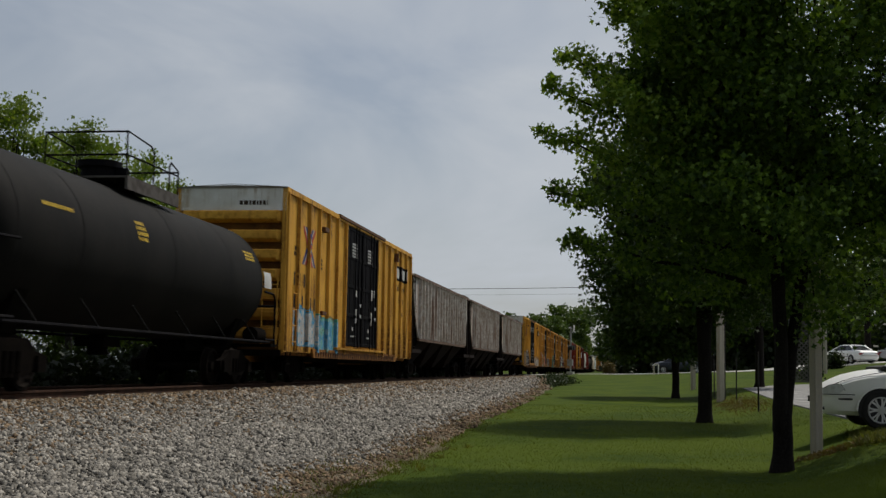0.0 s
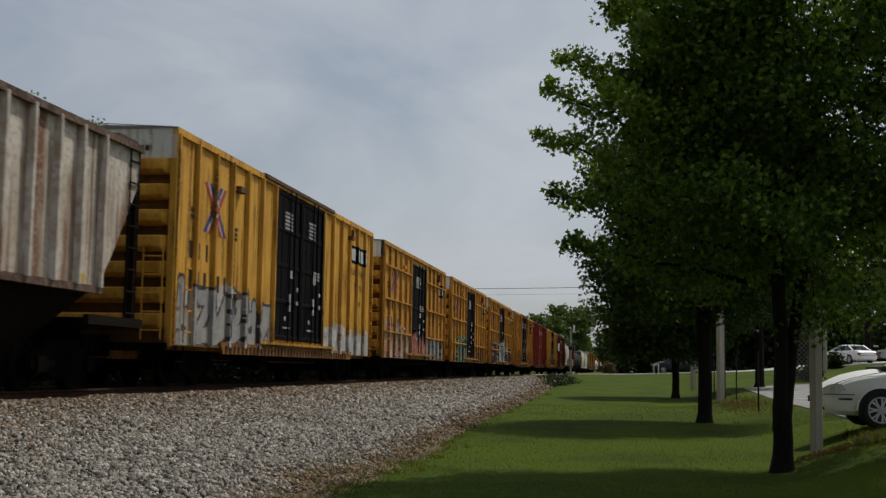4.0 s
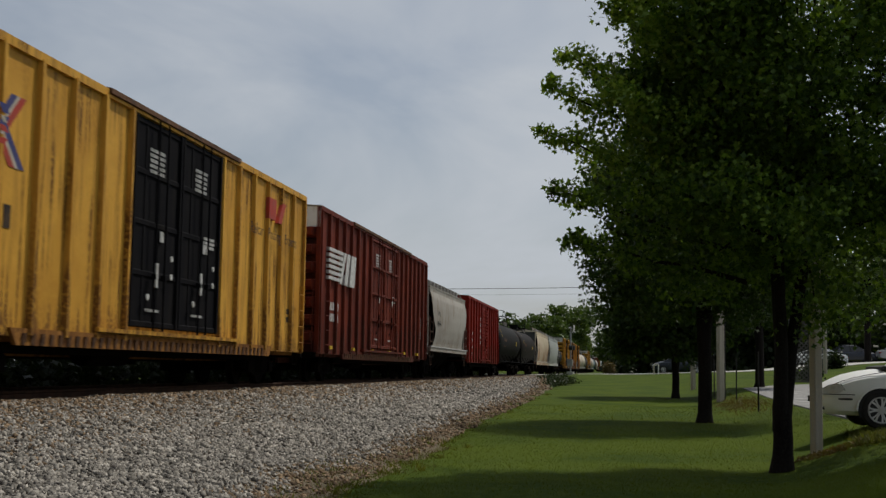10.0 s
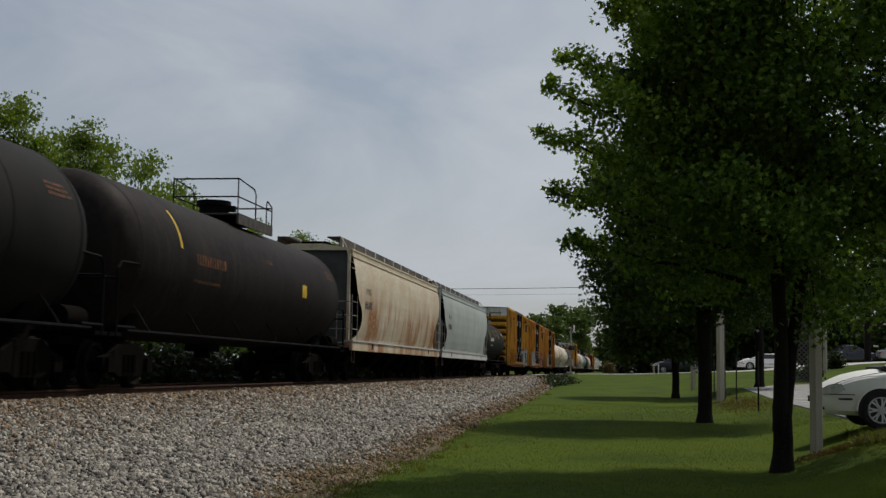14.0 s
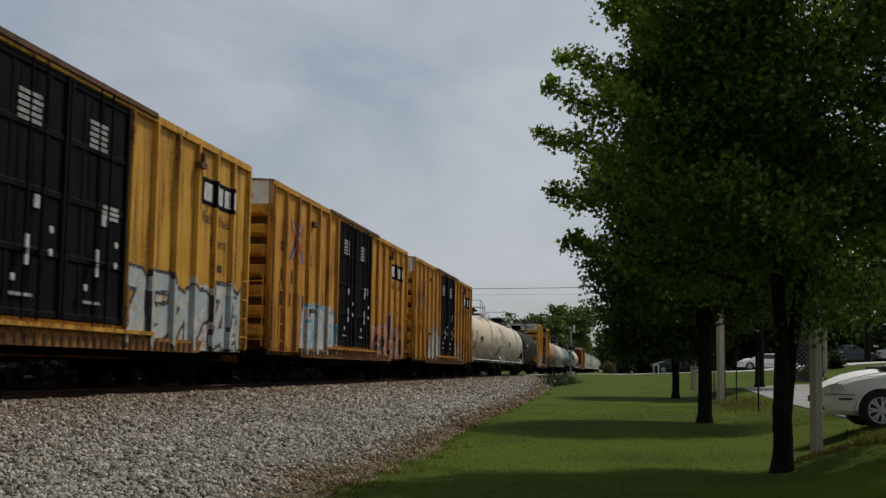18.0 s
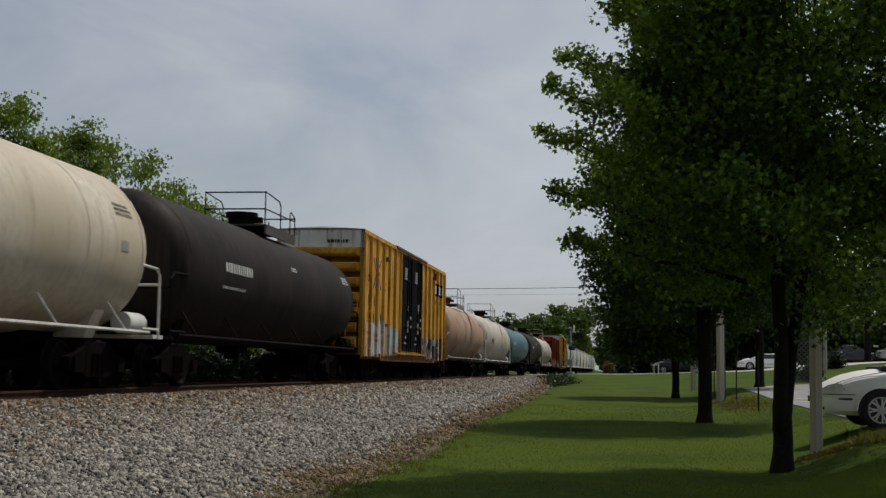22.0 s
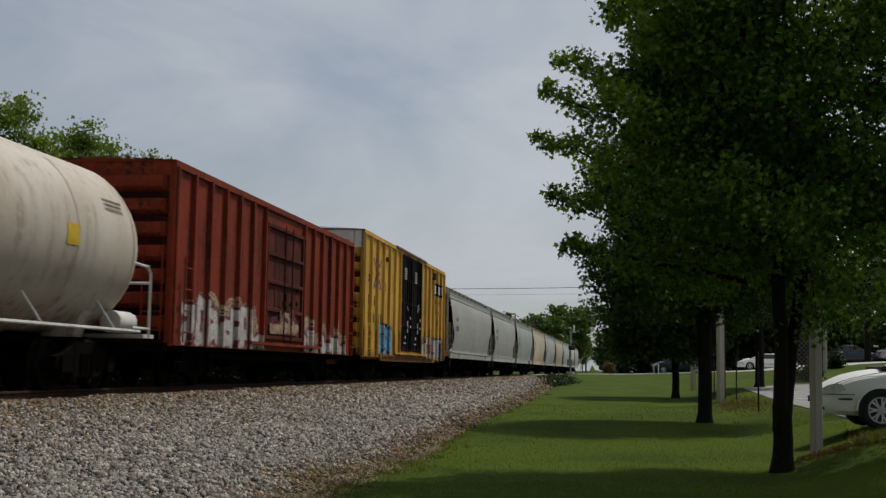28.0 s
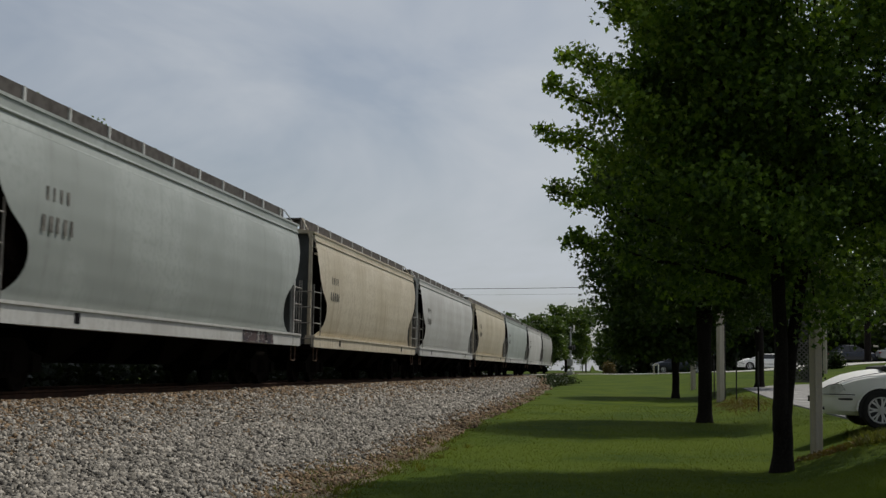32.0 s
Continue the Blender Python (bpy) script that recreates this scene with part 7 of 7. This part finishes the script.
def lattice():
    x, y = 9.6, 70.0
    z = ground_height(x, y)
    t = thing("lattice_screen", pose(x, y, z), "tall pale wooden lattice screen beyond the car park", "lattice")
    w, h = 1.3, 3.5
    for a in (-w / 2, w / 2):
        part("post", Geo().box(a - 0.05, a + 0.05, -0.05, 0.05, -0.1, h), LATTICE_WOOD, t)
    for b in (0.05, h - 0.05):
        part("rail", Geo().box(-w / 2 + 0.05, w / 2 - 0.05, -0.03, 0.03, b - 0.05, b + 0.05), LATTICE_WOOD, t)
    for s in (1, -1):
        for i in range(-5, 18):
            c = i * 0.25
            pts = []
            for q in range(21):
                px = -w / 2 + w * q / 20
                pz = c + s * (px + w / 2) if s > 0 else c + 1.0 - (px + w / 2)
                if 0.05 < pz < h - 0.05:
                    pts.append((px, pz))
            if len(pts) > 2:
                (x0, z0), (x1, z1) = pts[0], pts[-1]
                part("slat", Geo().loft([[(px, d, pz - 0.045), (px, d, pz + 0.045), (px, d + 0.012, pz + 0.045), (px, d + 0.012, pz - 0.045)] for px, pz in ((x0, z0), (x1, z1)) for d in ((0.01,) if s > 0 else (-0.022,))]), LATTICE_WOOD, t)


lattice()


def wheel_parts(t, x, y, r=0.325):
    s = 1 if y > 0 else -1
    w = part("wheel", Geo().tube([(x, y - s * 0.2, r), (x, y + s * 0.0, r)], r * 0.72, 20), PLASTIC, t)
    g = Geo()
    n = 28
    prof = [(-0.2, r * 0.70), (-0.2, r * 0.94), (-0.16, r), (-0.03, r), (0.01, r * 0.94), (0.015, r * 0.72), (-0.02, r * 0.68)]
    g.loft([[(x + rr * math.cos(2 * math.pi * j / n), y + s * d, r + rr * math.sin(2 * math.pi * j / n)) for j in range(n)] for d, rr in prof], caps=False)
    part("tyre", g, RUBBER, w, smooth=40)
    g = Geo()
    g.loft([[(x + rr * math.cos(2 * math.pi * j / n), y + s * d, r + rr * math.sin(2 * math.pi * j / n)) for j in range(n)] for d, rr in ((0.0, r * 0.70), (0.012, r * 0.66), (-0.01, r * 0.58))], caps=False)
    for k in range(14):
        a, fork = 2 * math.pi * (k // 2) / 7, 1 if k % 2 else -1
        ca, sa = math.cos(a), math.sin(a)
        g.loft([[(x + ca * q - sa * (b + fork * off), y + s * d, r + sa * q + ca * (b + fork * off)) for b, d in ((-wd, 0.004), (wd, 0.004), (wd, -0.03), (-wd, -0.03))] for q, wd, off in ((r * 0.10, 0.016, 0.008), (r * 0.38, 0.014, 0.014), (r * 0.63, 0.018, 0.036))])
    g.tube([(x, y - s * 0.03, r), (x, y + s * 0.015, r)], r * 0.17, 12)
    part("rim", g, ALLOY, w, smooth=35)


def sedan(m, paint, label, group="parked vehicles", tall=0.0, detail=True):
    """Local x points forward, wheels stand on z = 0."""
    t = thing("car", m, label, "car", group)

    def ring(x, w, zb, belt, top, crown):
        half = [(0.0, zb), (w * 0.86, zb), (w * 0.97, zb + 0.07), (w, zb + 0.22), (w, belt - 0.10), (w * 0.975, belt), (w * 0.90, top), (w * 0.5, top + crown * 0.85), (0.0, top + crown)]
        return [(x, y, z) for y, z in half] + [(x, -y, z) for y, z in half[-2:0:-1]]

    b = tall
    st = [(-2.52, 0.62, 0.42, 0.68, 0.72, 0.01), (-2.46, 0.80, 0.32, 0.78, 0.84, 0.02), (-2.25, 0.87, 0.26, 0.86, 0.95, 0.02), (-1.7, 0.90, 0.24, 0.90, 1.0, 0.02), (-0.9, 0.905, 0.22, 0.90, 0.98, 0.02), (0.5, 0.905, 0.22, 0.90, 0.97, 0.02),
          (0.95, 0.90, 0.22, 0.93, 1.0, 0.06), (1.4, 0.895, 0.22, 0.90, 0.96, 0.08), (1.75, 0.885, 0.22, 0.86, 0.905, 0.085), (2.0, 0.865, 0.225, 0.80, 0.845, 0.08), (2.18, 0.825, 0.23, 0.735, 0.78, 0.07), (2.32, 0.755, 0.235, 0.675, 0.715, 0.06), (2.41, 0.675, 0.24, 0.635, 0.67, 0.05), (2.48, 0.57, 0.25, 0.595, 0.625, 0.04), (2.53, 0.44, 0.28, 0.55, 0.58, 0.025), (2.55, 0.28, 0.33, 0.50, 0.53, 0.01)]
    part("body", Geo().loft([ring(x, w, zb, be + b * 0.3, tp + b * 0.3, cr) for x, w, zb, be, tp, cr in st]), paint, t, smooth=35)
    # greenhouse
    zr = 1.40 + b
    base = [(1.4, 0.74, 0.99 + b * 0.3), (0.25, 0.60, zr - 0.02), (-0.85, 0.60, zr - 0.01), (-1.75, 0.72, 0.99 + b * 0.3)]
    part("windows", Geo().loft([[(x, w, z), (x, -w, z), (x - 0.01, -w, z - 0.06), (x - 0.01, w, z - 0.06)] for x, w, z in base]).loft([[(x, w * k, z) for x, w, z in base] for k in (0.995, -0.995)]), GLASS_DARK, t, "dark window glass")
    part("roof", Geo().loft([[(x, -w, z - 0.03), (x, -w * 0.9, z + 0.03), (x, 0, z + 0.05), (x, w * 0.9, z + 0.03), (x, w, z - 0.03)] for x, w, z in ((0.32, 0.60, zr - 0.04), (0.0, 0.62, zr), (-0.6, 0.62, zr), (-0.95, 0.60, zr - 0.05))]), paint, t, smooth=40)
    for s in (1, -1):
        part("pillar", Geo().tube([(1.42, s * 0.77, 0.97 + b * 0.3), (0.28, s * 0.61, zr - 0.02)], 0.035), paint, t)
        part("pillar", Geo().tube([(-0.28, s * 0.80, 0.94 + b * 0.3), (-0.3, s * 0.62, zr - 0.01)], 0.03), PLASTIC, t)
        part("pillar", Geo().tube([(-1.72, s * 0.76, 0.97 + b * 0.3), (-0.9, s * 0.61, zr - 0.02)], 0.06), paint, t)
        part("door_mirror", Geo().loft([[(0.78 + d, s * 0.93 + e, 1.0 + b * 0.3 + f) for e, f in ((-0.08, -0.05), (0.1, -0.06), (0.11, 0.06), (-0.06, 0.05))] for d in (0.0, 0.09)]), paint, t)
        part("side_moulding", Geo().box(-1.3, 1.05, min(s * 0.90, s * 0.915), max(s * 0.90, s * 0.915), 0.50, 0.54), PLASTIC if not detail else paint, t)
        part("headlight", Geo().loft([[(2.14, s * 0.838, 0.64), (2.14, s * 0.836, 0.70)], [(2.19, s * 0.822, 0.60), (2.19, s * 0.812, 0.735)], [(2.26, s * 0.79, 0.585), (2.26, s * 0.77, 0.74)], [(2.36, s * 0.725, 0.575), (2.36, s * 0.70, 0.715)], [(2.46, s * 0.60, 0.57), (2.46, s * 0.585, 0.65)], [(2.51, s * 0.49, 0.575), (2.51, s * 0.48, 0.61)]], caps=False, closed=False), LENS, t, "clear headlight lens", m=Matrix.Translation((0.012, s * 0.014, 0.01 + b * 0.2)))
        part("tail_light", Geo().box(-2.5, -2.3, min(s * 0.5, s * 0.83), max(s * 0.5, s * 0.83), 0.66 + b * 0.3, 0.80 + b * 0.3), RED_LENS, t)
        part("bumper_strip", Geo().loft([[(2.0, s * 0.866, 0.485), (2.0, s * 0.866, 0.515)], [(2.12, s * 0.842, 0.483), (2.12, s * 0.842, 0.517)], [(2.22, s * 0.806, 0.488), (2.22, s * 0.806, 0.512)]], caps=False, closed=False), PLASTIC, t, m=Matrix.Translation((0.012, s * 0.014, 0)))
        part("fog_lamp_recess", Geo().box(2.38, 2.47, min(s * 0.46, s * 0.62), max(s * 0.46, s * 0.62), 0.31, 0.36), PLASTIC, t)
        part("bumper_ledge", Geo().tube([(1.96, s * 0.872, 0.55), (2.12, s * 0.848, 0.552), (2.28, s * 0.784, 0.554), (2.40, s * 0.69, 0.556), (2.49, s * 0.56, 0.556)], 0.016, 6), paint, t, smooth=60)
        part("bumper_seam", Geo().tube([(1.97, s * 0.874, 0.575), (2.12, s * 0.852, 0.577), (2.28, s * 0.79, 0.577), (2.40, s * 0.70, 0.577), (2.47, s * 0.61, 0.577)], 0.008, 5), SEAM, t)
        part("headlight_gasket", Geo().tube([(2.13, s * 0.853, 0.65), (2.19, s * 0.828, 0.752), (2.27, s * 0.782, 0.757), (2.37, s * 0.708, 0.732), (2.46, s * 0.603, 0.668)], 0.007, 5), SEAM, t)
        part("lamp_bowl", Geo().tube([(2.27, s * 0.70, 0.665), (2.305, s * 0.775, 0.665)], 0.045, 12), ALLOY, t)
        part("bonnet_seam", Geo().tube([(1.42, s * 0.815, 0.975), (1.75, s * 0.802, 0.918), (2.0, s * 0.782, 0.858), (2.18, s * 0.745, 0.797), (2.32, s * 0.68, 0.733)], 0.006, 5), SEAM, t)
        for x in (1.55, -1.45):
            n = 18
            # flat black half-disc painted in place of the shaded opening round the wheel
            arch = Geo().loft([[(x + rr * math.cos(math.pi * j / n), s * 0.912, 0.31 + rr * math.sin(math.pi * j / n)) for j in range(n + 1)] for rr in (0.01, 0.385)], caps=False, closed=False)
            arch.poly([(x - 0.385, s * 0.912, 0.31), (x + 0.385, s * 0.912, 0.31), (x + 0.36, s * 0.912, 0.2), (x - 0.36, s * 0.912, 0.2)])
            part("wheel_arch", arch, PLASTIC, t)
            part("arch_lip", Geo().tube([(x + 0.395 * math.cos(math.pi * j / n), s * 0.912, 0.31 + 0.395 * math.sin(math.pi * j / n)) for j in range(n + 1)], 0.016, 5), paint, t)
            wheel_parts(t, x, s * 0.925)
    part("grille", Geo().box(2.47, 2.56, -0.46, 0.46, 0.43, 0.53), PLASTIC, t)
    part("wiper_cowl", Geo().loft([[(1.33, y, 1.0 + b * 0.3), (1.5, y, 1.0 + b * 0.3), (1.5, y, 1.06 + b * 0.3), (1.33, y, 1.09 + b * 0.3)] for y in (-0.68, 0.68)]), PLASTIC, t)
    return t


MOVING_CAR = []


def vehicles():
    sedan(pose(5.83, 22.72, -0.442, 0, 0, 180), CAR_WHITE, "white sedan parked nose towards the lawn")
    q = sedan(pose(20.2, 108, 1.5, 0, 0, 110), CAR_WHITE, "white sedan driving off the car park", group="vehicles beyond the car park", detail=False)
    MOVING_CAR.append(q)
    sedan(pose(5.0, 116.4, ground_height(5.0, 116.4) + 0.02, 0, 0, 182), CAR_DARK, "dark blue estate car beside the crossing road", "vehicles beyond the car park", 0.25, False)
    sedan(pose(22.2, 127.5, ground_height(22.2, 127.5) + 0.05, 0, 0, 8), CAR_DARK, "dark car parked under the trees", "vehicles beyond the car park", 0.3, False)
    sedan(pose(27.2, 127.5, ground_height(27.2, 127.5) + 0.05, 0, 0, 4), CAR_SILVER, "silver pickup-sized car parked under the trees", "vehicles beyond the car park", 0.35, False)

    guard = thing("pipe_guard", at_ground(2.75, 112.6), "white bent pipe guard beside the parked estate car", "barrier")
    part("hoop", Geo().tube([(-0.2, 0, -0.1), (-0.2, 0, 0.8), (-0.14, 0, 0.9), (0.14, 0, 0.9), (0.2, 0, 0.8), (0.2, 0, -0.1)], 0.055, 8), CAP_WHITE, guard, smooth=50)
    rng = np.random.default_rng(62)
    C = ellipsoid_points(rng, 44, (-1.7, 130, ground_height(-1.7, 130) + 0.6), (0.55, 0.6, 0.6))
    P = clump_points(rng, C, 30, 0.16)
    single("shrub", scatter_mesh("shrub", CLUMP_SHAPE, P, rng.uniform(0.6, 1.3, len(P)) * 0.12, rng, WEED), None, "reddish brown dry shrub beside the track", "shrub")
    y = rng.uniform(74, 104, 240)
    C = np.array([(ballast_edge(v) + 0.9 + rng.normal(0, 0.45), v, 0) for v in y])
    C[:, 2] = [ground_height(a, b) + rng.uniform(0.0, 0.26) for a, b in C[:, :2]]
    P = clump_points(rng, C, 30, 0.17)
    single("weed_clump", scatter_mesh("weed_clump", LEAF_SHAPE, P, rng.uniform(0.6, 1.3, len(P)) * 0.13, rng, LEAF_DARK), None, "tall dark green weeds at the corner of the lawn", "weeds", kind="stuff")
    rng = np.random.default_rng(61)
    for x, y, r in ((13.6, 92.0, 0.5), (14.8, 91.5, 0.6), (10.4, 72.5, 0.4), (9.0, 72.0, 0.4)):
        C = ellipsoid_points(rng, 40, (x, y, ground_height(x, y) + r * 0.8), (r, r, r))
        P = clump_points(rng, C, 22, 0.22)
        single("shrub", scatter_mesh("shrub", CLUMP_SHAPE, P, rng.uniform(0.6, 1.3, len(P)) * 0.16, rng, LEAF_DARK), None, "dark leafy shrub beside the car park", "shrub", "shrubs beside the car park")


vehicles()


# ---- level crossing and wires ----
def crossing_signal():
    x, y = -5.1, 117.2
    t = thing("crossing_signal", pose(x, y, ground_height(x, y), 0, 0, 78), "grey level-crossing signal mast with white crossed boards", "signal")
    part("mast", Geo().tube([(0, 0, -0.2), (0, 0, 4.6)], 0.075, 10), GALVANISED, t)
    part("base", Geo().box(-0.3, 0.3, -0.3, 0.3, -0.1, 0.35), CONCRETE, t)
    part("arm", Geo().tube([(-0.75, 0, 4.45), (0.1, 0, 4.45)], 0.05, 8), GALVANISED, t)
    for s in (1, -1):
        part("crossed_board", Geo().loft([[(-0.1 - s * 0.36, d, 4.0), (-0.1 - s * 0.36 + 0.2, d, 4.0), (-0.1 + s * 0.36 + 0.2, d, 4.75), (-0.1 + s * 0.36, d, 4.75)] for d in (-0.32 + 0.02 * s, -0.30 + 0.02 * s)]), LETTER_WHITE, t, "white crossed warning board")
        part("lamp_hood", Geo().tube([(s * 0.42, -0.3, 2.6), (s * 0.42, 0.05, 2.6)], 0.22, 14), PLASTIC, t)
        part("lamp_lens", Geo().disc((s * 0.42, -0.12, 2.6), (0, 1, 0), 0.13, 0.02, 12), RED_LENS, t)
    part("board_bracket", Geo().tube([(0, 0, 4.4), (0, -0.3, 4.4)], 0.03, 6), GALVANISED, t)
    part("lamp_bar", Geo().tube([(-0.42, 0, 2.6), (0.42, 0, 2.6)], 0.03, 6), GALVANISED, t)
    part("gate_motor", Geo().box(-0.35, 0.05, -0.25, 0.25, 0.9, 1.5), GALVANISED, t)


crossing_signal()


def power_lines():
    for x in (9.0, -62.0):
        z = ground_height(x, 131)
        t = thing("power_pole", pose(x, 131, z), "tall wooden power pole carrying two wires", "power pole", "power poles")
        part("pole", Geo().tube([(0, 0, -0.3), (0, 0, 10.6 - z)], [0.17, 0.12], 10), BARK, t)
        part("cross_arm", Geo().box(-0.06, 0.06, -0.9, 0.9, 9.6 - z, 9.72 - z), BARK, t)
    for y, z, sag in ((130.2, 9.65, 0.75), (131.8, 9.05, 0.7)):
        pts = [(9 - 71 * i / 24, y, z - 4 * sag * (i / 24) * (1 - i / 24)) for i in range(25)]
        single("power_line", Geo().tube(pts, 0.028 if y < 131 else 0.011, 5), METAL_POST, "thin dark overhead wire across the sky", "wire", "overhead wires")


power_lines()


def motions():
    way = ((0, 0.0), (2, 42.3), (4, 84.4), (8, 168.55), (16, 336.5), (24, 504.5), (32, 672.6))
    for car, start in TRAIN:
        walk(car, [(t, pose(TRACK_X, start - d, 0)) for t, d in way])
    # gusts lift the boughs
    gusts = ((0, 0.0), (1.2, 0.5), (3.2, 2.2), (4.5, 0.8), (6, 2.6), (7.2, 0.8), (9, 0.9), (10.5, -0.3), (12, 0.4), (13, 0.0), (15, 0.6), (16.5, -0.4), (19, 1.1), (20.5, 0.2), (22, -0.2), (23, 0.4), (25.5, -0.5), (27, 1.5), (28, 2.5), (29, -0.2), (30.5, 0.8), (32, -0.6))
    for bough, base, k in BOUGHS:
        walk(bough, [(t, Matrix.Translation(base) @ pose(0, 0, 0, 0.3 * a, -a * (0.7 + 0.1 * (k % 3)), 0.8 * a)) for t, a in gusts])

    drive = ((0, 17.0, 98, 114), (3, 17.0, 98, 114), (5.5, 16.9, 99, 106), (7, 16.9, 100.5, 99), (8.5, 16.9, 102, 98), (9.3, 16.7, 105, 118), (9.6, 16.5, 107, 136), (10, 16.2, 109.5, 156), (10.6, 15.2, 112.3, 178), (11, 13.9, 112, 180), (11.4, 12.65, 112, 180), (11.8, 12.35, 112, 180), (20, 12.35, 112, 180), (32, 12.35, 112, 180))
    walk(MOVING_CAR[0], [(t, pose(x, y, ground_height(x, y) + 0.045, 0, 0, rz)) for t, x, y, rz in drive])


motions()
